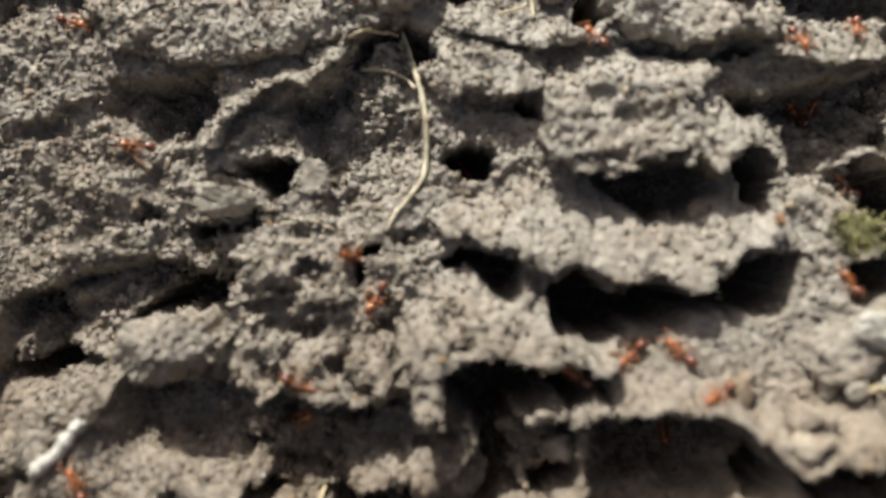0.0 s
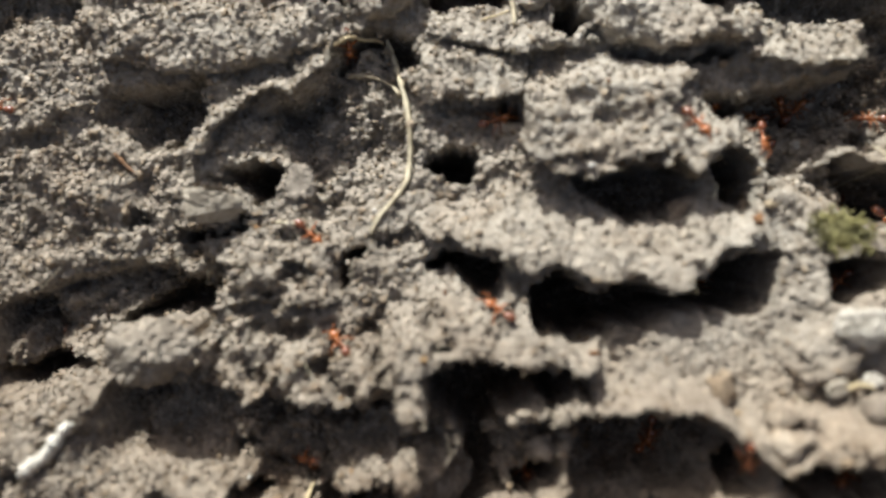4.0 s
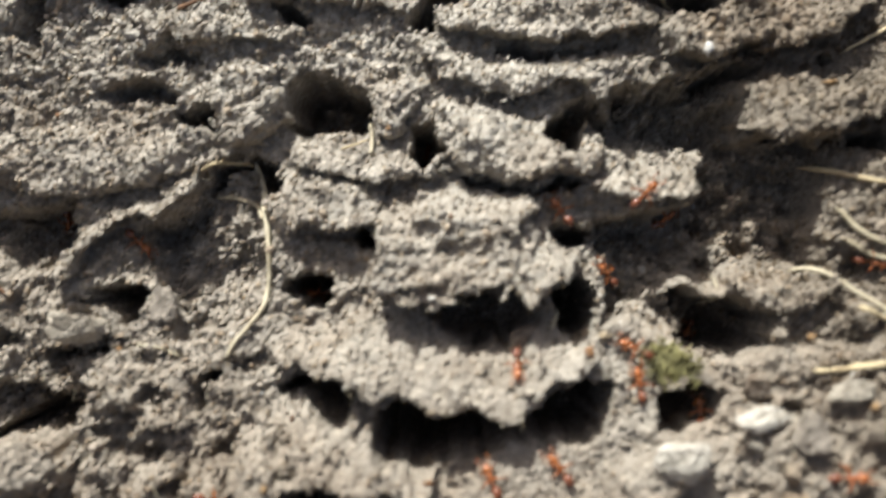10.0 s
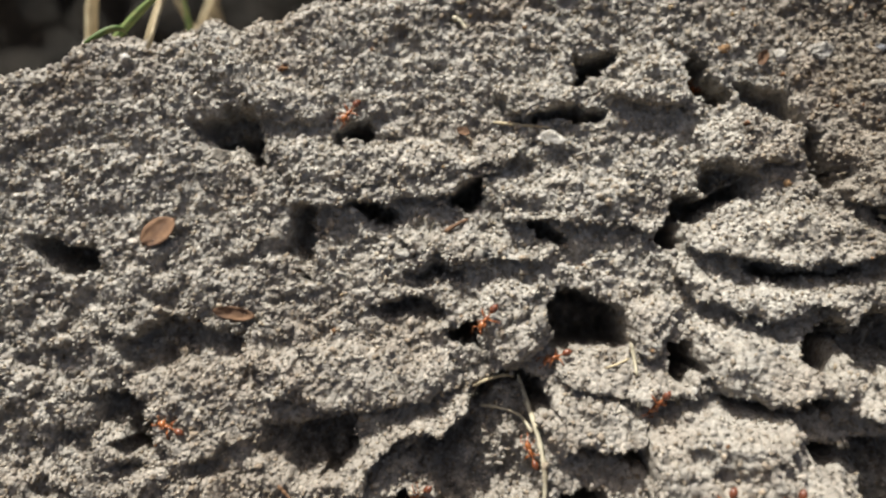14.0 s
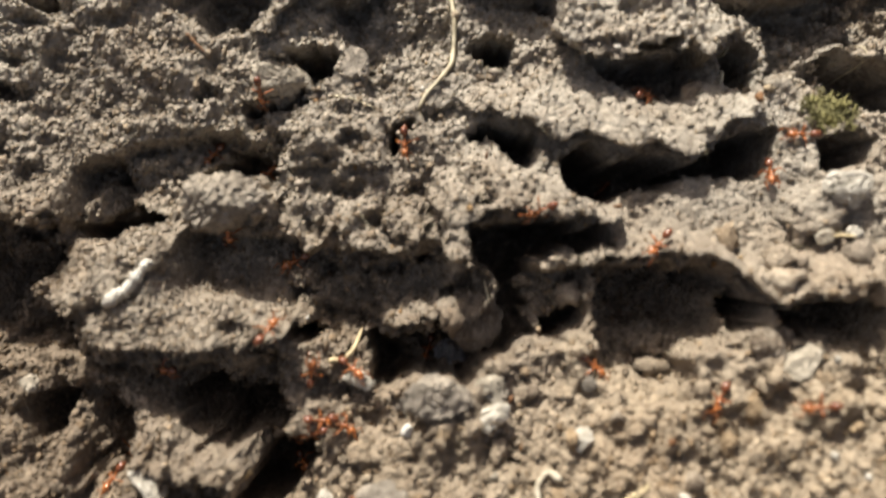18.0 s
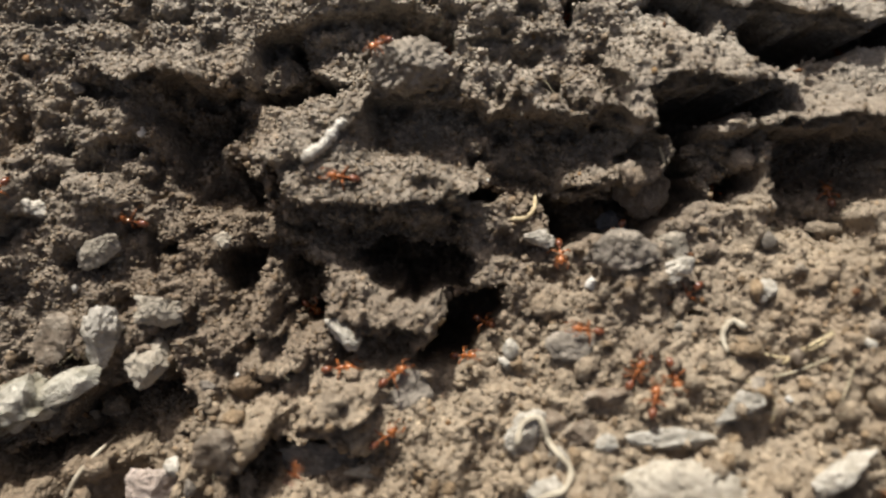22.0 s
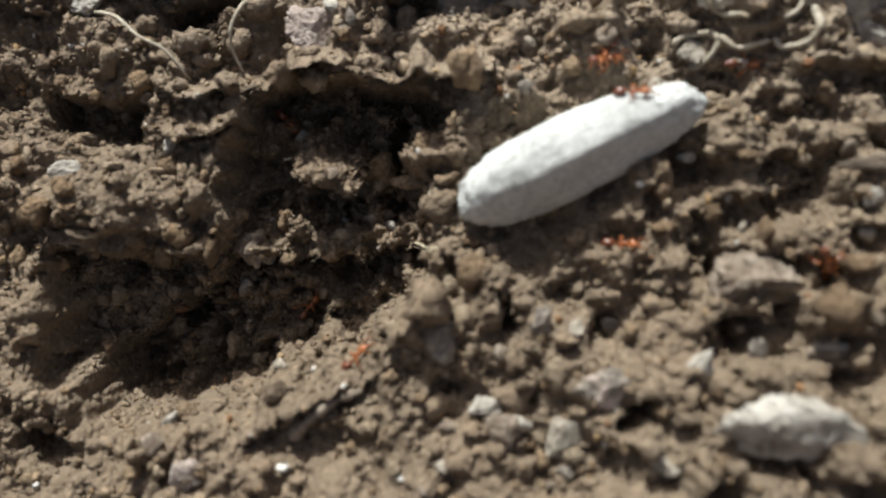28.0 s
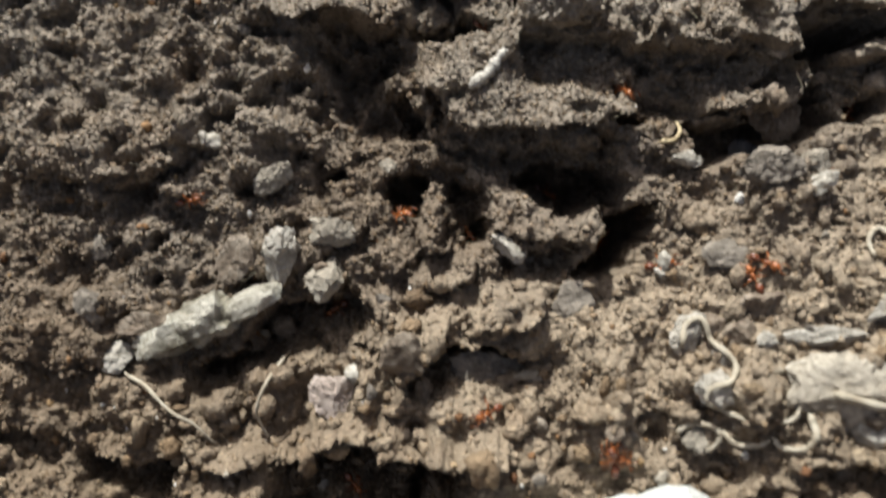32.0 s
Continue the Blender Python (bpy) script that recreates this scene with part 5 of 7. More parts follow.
# ---- stones ----
stone(-3.5, -89.0, 5.7, 2.2, 1.58, -5, WHITISH, "flat whitish stone chip lying on brown soil")
stone(-5.7, -78.2, 3.18, 2.63, 2.3, 20, BROWN, "blocky grey-brown stone half sunk in the soil")
stone(-17.4, -86.6, 1.48, 1.27, 1.06, 0, PINKISH, "small pinkish-grey stone in the gravel")
stone(-26.2, -88.8, 1.21, 0.95, 0.87, 0, WHITISH, "small white stone in the gravel")
stone(-10.5, -84.4, 1.04, 0.92, 0.84, 0, WHITISH, "small white stone in the gravel")
stone(-47.3, -77.0, 1.84, 1.74, 1.35, 0, BROWN, "round brown pebble in the shaded hollow")
stone(-50.0, -95.2, 1.46, 1.19, 0.92, 10, PINKISH, "small pinkish stone in dark soil")
stone(-63.8, -70.3, 1.43, 0.72, 0.82, 10, WHITISH, "whitish stone crumb on a soil ledge")
stone(2.6, -72.0, 0.76, 0.64, 0.59, 0, WHITISH, "small white stone in the gravel")
stone(-13.3, -91.6, 1.14, 0.73, 0.65, 0, PALE, "small pale stone in the gravel")
stone(-1.0, -83.5, 1.62, 0.61, 0.61, 10, BROWN, "thin brown stone in the gravel")
stone(-20.4, -90.5, 1.68, 1.47, 1.05, 10, PALE, "pale brown stone in the gravel")
stone(-29.8, -84.2, 1.34, 1.34, 1.12, 0, GREY, "grey stone at the edge of the hollow")
stone(-21.9, -82.1, 0.88, 1.14, 0.79, 0, GREY, "grey stone in the gravel")
stone(-19.3, -82.5, 0.65, 0.65, 0.52, 0, PALE, "small pale stone in the gravel")
stone(-24.5, -90.1, 1.46, 1.28, 1.03, 0, BROWN, "brown stone in the gravel")
stone(6.1, -73.0, 1.77, 2.11, 1.26, 0, PALE, "pale rounded stone on the gravel slope")
stone(3.4, -69.5, 3.03, 0.69, 0.69, 3, BROWN, "long thin brown stone on the gravel slope")
stone(-29.6, -83.4, 1.58, 1.26, 1.08, 0, GREY, "grey stone at the foot of the slope")
stone(-1.3, -83.1, 1.23, 0.49, 0.49, 0, WHITISH, "thin white stone in the gravel")
stone(-17.7, -86.5, 1.71, 1.28, 1.02, 20, GREY, "grey stone in the gravel")
stone(-47.1, -44.3, 1.86, 2.84, 1.76, -15, WHITISH, "whitish faceted stone among grey stones")
stone(-51.4, -44.6, 1.97, 2.08, 1.56, 0, BROWN, "dark brownish stone among pale stones")
stone(-42.4, -41.5, 2.33, 1.45, 1.34, -10, PALE, "pale grey slab of stone under a soil crust")
stone(-42.8, -46.2, 1.84, 2.15, 1.43, -20, PALE, "pale grey faceted stone among pale stones")
flint()
stone(-63.6, -54.1, 1.66, 1.44, 1.22, 0, WHITISH, "whitish stone beside a large flint")
stone(-60.1, -51.0, 2.66, 1.22, 1.33, 8, BROWN, "brown stone on top of a large flint")
stone(-48.2, -36.2, 2.22, 1.16, 1.16, 40, PALE, "pale wedge-shaped stone on a soil ledge")
stone(-41.4, -57.2, 2.37, 2.17, 0.69, -20, PINKISH, "flat pinkish flint chip on the soil")
stone(3.4, -55.6, 4.9, 3.1, 1.5, -5, PALE, "large rounded pale stone with roots on it")
stone(14.0, -52.7, 3.20, 1.07, 1.15, 35, WHITISH, "rod-shaped whitish stone on the gravel slope")
stone(-5.7, -43.5, 1.75, 1.55, 0.78, 0, GREY, "flat blue-grey stone set in the soil")
stone(10.1, -38.7, 1.30, 0.86, 0.86, 25, WHITISH, "oval white pebble on the slope")
stone(-1.7, -35.5, 2.68, 1.49, 1.69, -5, GREY, "rough grey lump of stone by a gallery mouth")
stone(3.3, -35.0, 1.23, 1.09, 0.99, 0, PALE, "rounded pale pebble by a gallery mouth")
stone(0.0, -33.1, 1.40, 1.20, 1.20, 0, BLUISH, "blue-grey pebble inside a gallery mouth", 0.8)
stone(3.5, -37.2, 1.57, 0.68, 0.78, 25, WHITISH, "whitish stone on the slope")
stone(7.5, -47.9, 2.08, 1.11, 0.92, 35, WHITISH, "white stone on the gravel slope")
stone(-10.0, -51.6, 1.42, 1.32, 1.04, 0, WHITISH, "white rounded stone on the gravel slope")
stone(-7.6, -50.1, 1.33, 1.04, 1.04, 0, BROWN, "brown pebble on the gravel slope")
stone(-5.3, -50.5, 1.32, 1.13, 1.03, 0, BROWN, "brown pebble on the gravel slope")
stone(-3.2, -51.1, 0.84, 0.75, 0.65, 0, WHITISH, "small white stone on the gravel slope")
stone(-25.4, -43.1, 1.71, 1.11, 1.11, -40, WHITISH, "whitish wedge of stone in a soil crust")
stone(-2.7, -47.9, 1.89, 1.42, 1.23, 10, BROWN, "brown stone on the gravel slope")
stone(20.0, -50.7, 1.77, 0.97, 0.88, 0, WHITISH, "whitish stone on the gravel slope")
stone(19.5, -48.5, 0.72, 1.25, 0.81, 0, BROWN, "dark brown stone on the gravel slope")
stone(-27.5, -55.2, 3.63, 1.64, 0.77, -5, GREY, "grey slab of stone lying in the soil")
stone(-22.8, -55.0, 1.92, 0.48, 0.58, 0, PALE, "thin pale stone sliver in the soil")
stone(-34.7, -53.0, 2.07, 1.88, 1.48, -30, BROWN, "brown clod-like stone over a hollow")
stone(-37.2, -48.0, 0.66, 0.66, 0.60, 0, GREY, "tiny round grey pebble")
stone(-37.2, -35.3, 0.94, 0.73, 0.73, 0, PALE, "small pale stone in the soil")
stone(-55.7, -32.5, 0.57, 0.63, 0.57, 0, WHITISH, "tiny white pebble in dark soil")
stone(-54.4, -32.7, 0.74, 0.68, 0.63, 0, WHITISH, "tiny white pebble in dark soil")
stone(-66.3, -43.5, 1.25, 1.36, 1.02, 0, GREY, "grey pebble in dark soil")
stone(-52.2, -20.8, 0.81, 0.69, 0.69, 0, GREY, "small grey pebble in dark soil")
stone(-66.0, -49.1, 1.68, 1.57, 1.12, 0, GREY, "grey stone in dark soil")
stone(-8.1, -34.7, 1.20, 0.81, 0.77, -15, WHITISH, "white pebble below a soil shelf")
stone(27.7, -32.4, 1.91, 1.27, 1.37, 30, PALE, "pale angular stone on the gravel")
stone(-15.8, -7.8, 2.32, 1.37, 1.37, -12, PALE, "pale stone chip on a shaded ledge", -1.0)
stone(-8.8, -6.0, 1.48, 1.48, 1.06, 0, GREY, "grey stone beside a gallery mouth", -0.8)
stone(33.5, -21.5, 0.75, 0.6, 0.6, 0, WHITISH, "small white pebble on the terrace", -0.3)
stone(30.9, -22.1, 0.9, 0.6, 0.5, 10, PALE, "small cream-coloured crumb on the terrace", -0.3)
stone(38.9, -16.7, 0.7, 0.55, 0.5, 0, PALE, "small pale crumb under a stone chip", -0.3)
stone(1.9, -29.6, 2.51, 2.51, 1.25, 0, BROWN, "rounded brown stone in a gallery mouth", 3.0)
stone(25.3, -31.0, 1.57, 1.20, 1.29, 0, BROWN, "rounded brown stone on the gravel")
stone(39.5, -14.9, 2.0, 0.95, 0.7, -8, WHITISH, "whitish flat stone chip on the terrace", -0.9)
stone(42.4, -15.8, 1.2, 1.5, 1.0, 20, GREY, "grey stone chip on the terrace", -0.7)
stone(33.4, -18.0, 2.1, 1.65, 1.3, -10, WHITISH, "whitish angular block of stone on the terrace", -0.7)
stone(40.0, -12.6, 1.23, 0.88, 0.88, 0, BROWN, "brown pebble on the terrace")
stone(46.1, -12.8, 1.56, 0.87, 0.87, 5, PALE, "pale stone on the terrace")
stone(32.7, -3.4, 0.70, 0.37, 0.37, 0, WHITISH, "small white crumb in a shaded recess")
stone(-12.9, 18.9, 0.79, 0.58, 0.52, 0, WHITISH, "white crumb on the grey soil")
stone(2.1, 30.2, 1.2, 0.75, 0.51, -5, WHITISH, "white flake at the mouth of a gallery", -0.8)
stone(6.2, 23.4, 0.50, 0.39, 0.39, 0, WHITISH, "tiny white crumb on the grey soil")
stone(-13.0, 18.5, 0.66, 0.33, 0.33, 0, WHITISH, "tiny white crumb on the grey soil")
stone(-31.1, 37.6, 0.63, 0.29, 0.29, 0, WHITISH, "tiny white crumb on the grey soil")
stone(-37.3, 21.3, 2.01, 1.23, 0.33, 40, LEAF, "scrap of brown dead leaf", -0.4)
stone(-29.7, 13.1, 2.09, 0.66, 0.33, -10, LEAF, "narrow brown dead leaf on the soil", -0.4)
stone(21.5, -8.8, 0.71, 1.06, 0.80, -30, BROWN, "brown lump on a soil ledge")
stone(33.2, -10.9, 2.5, 1.7, 0.52, -30, MOSS, "yellowish tuft of moss on the ledge")
stone(39.1, 42.9, 1.1, 0.8, 0.3, 30, LEAF, "scrap of reddish-brown dead leaf near the crest", -0.3)
stone(26.0, 38.6, 0.8, 0.6, 0.5, 0, WHITISH, "small white crumb near the crest")
stone(36.3, 39.4, 0.6, 0.5, 0.4, 0, BLUISH, "tiny blue-grey pebble near the crest")
stone(24.1, 38.4, 0.9, 0.5, 0.3, 60, LEAF, "tiny scrap of brown dead leaf", -0.3)
stone(-6.8, 31.1, 0.7, 0.4, 0.3, -20, LEAF, "tiny scrap of brown dead leaf", -0.3)
stone(-31.5, 29.0, 0.9, 0.7, 0.5, 0, PALE, "pale crumb of stone on the grey soil")
stone(41.9, 43.1, 1.0, 1.1, 0.47, 20, PINKISH, "reddish stone chip near the crest")
stone(30.1, 39.0, 1.2, 0.95, 0.81, 0, WHITISH, "cream-coloured stone near the crest")
stone(35.6, 35.2, 1.37, 0.51, 0.46, -10, PALE, "pale sliver near the crest")
stone(2.8, -50.8, 4.24, 0.78, 0.83, 2, WHITISH, "long white stone wedged above a rounded stone")
stone(5.1, -58.3, 2.03, 1.59, 1.15, 10, WHITISH, "whitish broken stone below a rounded stone")
stone(11.4, -61.3, 2.6, 2.2, 1.5, 5, PALE, "pale pinkish-grey stone on the gravel slope")
stone(16.3, -57.2, 2.5, 1.9, 1.6, 20, GREY, "grey rounded stone half sunk in the gravel slope")
stone(8.0, -60.0, 1.5, 1.1, 1.0, 0, GREY, "small grey stone below a pale stone")
stone(10.1, -63.2, 1.19, 0.72, 0.68, -15, WHITISH, "small white stone on the gravel slope")
stone(-19.4, -48.0, 2.05, 1.76, 0.68, 0, GREY, "flat grey stone set in the slope")
stone(-19.8, -18.0, 1.02, 1.38, 1.02, 5, PALE, "pale stone stuck in a soil lump", 0.5)
stone(3.3, -36.6, 1.17, 0.59, 0.59, 20, WHITISH, "whitish stone below a gallery mouth")
stone(-55.1, -32.5, 1.28, 0.75, 0.75, 0, WHITISH, "whitish pebble pair in dark crumbly soil")
stone(-9.2, -50.1, 1.33, 1.14, 1.05, 10, WHITISH, "white chalky stone among pale roots")
stone(-6.9, -52.5, 0.84, 1.12, 0.84, 0, WHITISH, "small white stone among pale roots")
stone(-8.0, -55.1, 1.49, 1.49, 1.11, 0, WHITISH, "white lumpy stone among pale roots")
stone(-20.2, -19.0, 3.16, 2.25, 2.65, 12, SOIL, "rounded soil-crusted stone standing out of the crust", -0.2)

# ---- roots, straws and sticks ----
strand("root", [(-1.9, 6.7), (-0.8, 3.2), (-0.1, 0.3), (0.2, -2.6), (-0.0, -5.4), (-0.3, -6.4), (-1.5, -8.0), (-2.4, -9.1), (-3.1, -10.5)], 0.32, ROOT, "pale dry branching root hanging over a gallery mouth")
strand("root", [(-5.7, 3.7), (-3.6, 3.5), (-1.7, 2.7), (-0.7, 1.3)], 0.24, ROOT, "thin pale side root curving over a hollow")
strand("straw", [(-6.4, 5.9), (-5.0, 6.5), (-3.1, 6.7), (-2.2, 6.5)], 0.24, STRAW, "curved brown straw on the grey soil")
strand("root", [(8.8, 9.8), (9.0, 8.4), (9.0, 6.8)], 0.26, ROOT, "short pale root stub standing on a ledge")
strand("straw", [(6.2, 7.5), (7.5, 7.9), (8.7, 8.4)], 0.15, STRAW, "thin dry straw on a ledge")
strand("straw", [(46.7, 5.5), (48.8, 4.2), (51.5, 3.5), (55.0, 3.1)], 0.29, STRAW, "long dry straw lying on the soil")
strand("straw", [(47.5, 1.5), (49.0, -0.5), (51.0, -1.6), (54.3, -2.0)], 0.28, ROOT, "curved pale straw over a hollow")
strand("straw", [(47.5, -0.9), (50.0, -2.5), (53.8, -3.4)], 0.23, ROOT, "pale straw over a hollow")
strand("straw", [(44.0, -3.6), (45.8, -3.6), (47.8, -5.0), (50.4, -7.1), (52.6, -9.0)], 0.28, ROOT, "curved pale straw lying on the terrace")
strand("straw", [(47.9, -6.5), (49.5, -7.3), (51.5, -8.4)], 0.27, STRAW, "short dry straw on the terrace")
strand("straw", [(43.3, 33.4), (44.3, 30.3), (46.7, 28.2), (50.3, 27.2), (52.3, 27.1)], 0.38, STRAW, "long curved dry straw near the crest")
strand("straw", [(53.6, 33.3), (53.1, 30.9), (52.6, 28.6)], 0.22, STRAW, "thin upright dry straw near the crest")
strand("straw", [(56.0, 32.3), (55.3, 30.9), (54.6, 29.2)], 0.27, STRAW, "short dry straw near the crest")
strand("straw", [(58.2, 19.6), (53.9, 17.3), (50.1, 15.3)], 0.26, STRAW, "dry straw lying on the soil")
strand("straw", [(33.4, 21.7), (35.0, 21.2), (36.6, 20.8)], 0.26, STRAW, "short yellow straw over a slit")
strand("straw", [(-4.0, 32.1), (-0.4, 31.6), (2.1, 31.3)], 0.22, STRAW, "thin dry straw beside a white flake")
strand("straw", [(-8.8, 20.8), (-7.7, 21.5), (-6.4, 22.1)], 0.27, LEAF, "short reddish-brown straw lying on grey soil")
strand("straw", [(50.8, 21.0), (51.8, 23.2), (52.7, 25.4)], 0.26, STRAW, "dry straw leaning in a recess")
strand("root", [(37.7, -3.4), (37.5, -5.9), (37.2, -8.1)], 0.09, ROOT, "hair-thin root hanging in a recess")
strand("straw", [(46.3, -11.0), (48.9, -10.8), (52.3, -10.6)], 0.22, STRAW, "dry straw lying along the terrace")
strand("straw", [(36.1, 44.8), (38.8, 45.4), (41.8, 45.9)], 0.29, STRAW, "dry straw near the crest")
strand("straw", [(46.8, 46.3), (45.2, 43.2), (43.1, 39.5)], 0.35, STRAW, "dry straw leaning near the crest")
strand("straw", [(43.5, 34.3), (43.8, 31.9), (44.9, 30.0), (46.5, 28.2)], 0.34, STRAW, "curved dry straw on the soil")
strand("straw", [(43.3, 35.8), (44.6, 36.2), (47.3, 37.1), (50.1, 37.8), (53.9, 38.3)], 0.28, STRAW, "long dry straw lying on the soil near the crest")
strand("root", [(-7.7, 43.4), (-6.9, 42.9), (-6.2, 41.9)], 0.35, ROOT, "short bent pale root on the soil")
strand("straw", [(-15.5, 45.8), (-13.8, 46.1), (-12.1, 46.1)], 0.23, STRAW, "thin dry straw near the crest")
strand("root", [(-62.6, -55.5), (-59.5, -56.5), (-57.1, -58.4), (-54.6, -59.7), (-52.8, -62.0)], 0.23, PALEROOT, "thin white root lying on the soil", 1.6)
strand("root", [(-46.7, -53.6), (-48.4, -56.9), (-48.8, -59.2), (-48.0, -61.3)], 0.23, PALEROOT, "thin pale root standing up from the soil", 2.0)
strand("root", [(-10.9, -59.4), (-9.8, -58.6), (-8.0, -58.6), (-7.5, -59.6), (-8.4, -61.0), (-9.4, -61.3)], 0.36, PALEROOT, "curled pale root loop on the soil", 0.2)
stone(-9.2, -59.9, 1.1, 1.1, 0.8, 0, PALE, "cream-coloured crumb held by a root loop", -0.3)
strand("root", [(-7.5, -58.7), (-6.3, -59.9), (-4.8, -59.8), (-3.5, -59.4)], 0.3, PALEROOT, "short bent pale root on the soil", 0.6)
strand("root", [(-2.9, -57.8), (-2.0, -57.3), (-1.6, -56.4), (-1.7, -55.6)], 0.27, PALEROOT, "short curled pale root beside a stone", 0.8)
strand("root", [(-0.7, -56.9), (-0.5, -58.4), (-1.1, -59.7), (-2.6, -60.0), (-3.3, -59.2)], 0.42, PALEROOT, "curled pale root hanging from a stone")
strand("root", [(1.1, -55.1), (4.1, -55.9), (6.9, -56.5), (8.0, -57.6)], 0.46, PALEROOT, "pale root lying over a grey stone")
strand("root", [(-10.5, -51.8), (-10.0, -49.9), (-8.6, -49.4), (-7.8, -51.3), (-6.3, -52.9), (-6.9, -54.3), (-8.7, -54.9), (-9.0, -56.1), (-7.4, -57.0), (-5.7, -57.6)], 0.36, PALEROOT, "pale root winding over the gravel")
tagged(strand("stone", [(-29.0, -28.1), (-28.3, -27.4), (-27.5, -26.8), (-26.7, -25.7), (-26.1, -24.9), (-25.6, -24.5)], 0.74, WHITISH, "cream-white elongated knobbly chip on a soil shelf"), group="stones on the mound")
strand("root", [(8.6, -41.8), (7.6, -41.2), (6.7, -42.2), (6.8, -43.8)], 0.38, PALEROOT, "small white curl on the slope")
strand("straw", [(11.4, -44.6), (13.5, -42.8), (15.2, -41.7)], 0.19, STRAW, "yellowish straw on the slope")
strand("root", [(-30.6, -73.3), (-30.5, -71.9), (-29.6, -71.1), (-28.2, -70.6)], 0.19, ROOT, "thin pale root beside a white stone")
strand("root", [(-32.4, -76.4), (-31.2, -76.7), (-30.0, -76.6)], 0.19, ROOT, "short pale root fragment")
strand("straw", [(-24.9, -3.1), (-24.1, -4.0), (-23.0, -5.0)], 0.24, LEAF, "short orange straw on the soil")
strand("straw", [(-11.0, -9.2), (-9.1, -9.5), (-7.1, -10.3)], 0.14, ROOT, "thin pale straw on the soil")
strand("root", [(25.4, -4.5), (24.7, -6.4), (23.9, -8.2)], 0.27, ROOT, "brownish root bridging under an overhang")
strand("stick", [(-41.7, -92.2), (-40.3, -90.5), (-38.3, -89.0), (-35.8, -87.9)], 0.59, BROWN, "dark bent stick lying on the slope")
strand("root", [(2.8, -26.0), (3.0, -27.0), (3.3, -28.1)], 0.15, ROOT, "short pale root stub by a gallery mouth")
strand("straw", [(31.3, -22.0), (32.3, -21.9), (33.4, -22.0)], 0.24, STRAW, "yellow straw scrap on the terrace")
strand("straw", [(43.5, -11.4), (46.0, -11.2), (49.5, -10.9)], 0.26, STRAW, "yellow straw lying along the terrace")
strand("root", [(-10.7, -32.9), (-9.5, -32.8), (-8.6, -32.0), (-8.1, -30.5)], 0.34, STRAW, "orange-brown rootlet bent over a soil edge")
strand("root", [(9.9, -43.8), (11.9, -44.0), (14.1, -42.8), (15.3, -41.7)], 0.14, STRAW, "thin yellowish rootlet lying on the slope")
strand("root", [(10.7, -45.6), (12.8, -45.0), (14.7, -43.8)], 0.14, ROOT, "thin pale rootlet lying on the slope")
strand("root", [(7.6, -45.8), (9.3, -46.3), (10.2, -47.2), (10.1, -49.5)], 0.14, STRAW, "thin yellowish rootlet bent over the slope")
strand("root", [(15.0, -47.2), (15.8, -45.5), (16.4, -43.8)], 0.11, ROOT, "hair-thin pale rootlet on the slope")
strand("root", [(-32.4, -76.7), (-31.5, -77.0), (-30.5, -76.9)], 0.14, ROOT, "thin pale rootlet beside a white stone")
strand("root", [(-30.6, -74.3), (-30.9, -72.0), (-30.0, -70.6), (-28.6, -70.3)], 0.19, ROOT, "thin pale rootlet curled by a white stone")
strand("root", [(-30.2, -81.5), (-28.8, -81.5), (-27.7, -80.9)], 0.18, ROOT, "short pale rootlet on the slope")
strand("straw", [(-4.8, -71.9), (-3.9, -71.2), (-3.1, -70.4)], 0.17, STRAW, "thin straw stub sticking from the gravel")


# ---- loose crumbs of soil strewn over the face ----
STEEP = np.hypot(*np.gradient(H, US, XS))


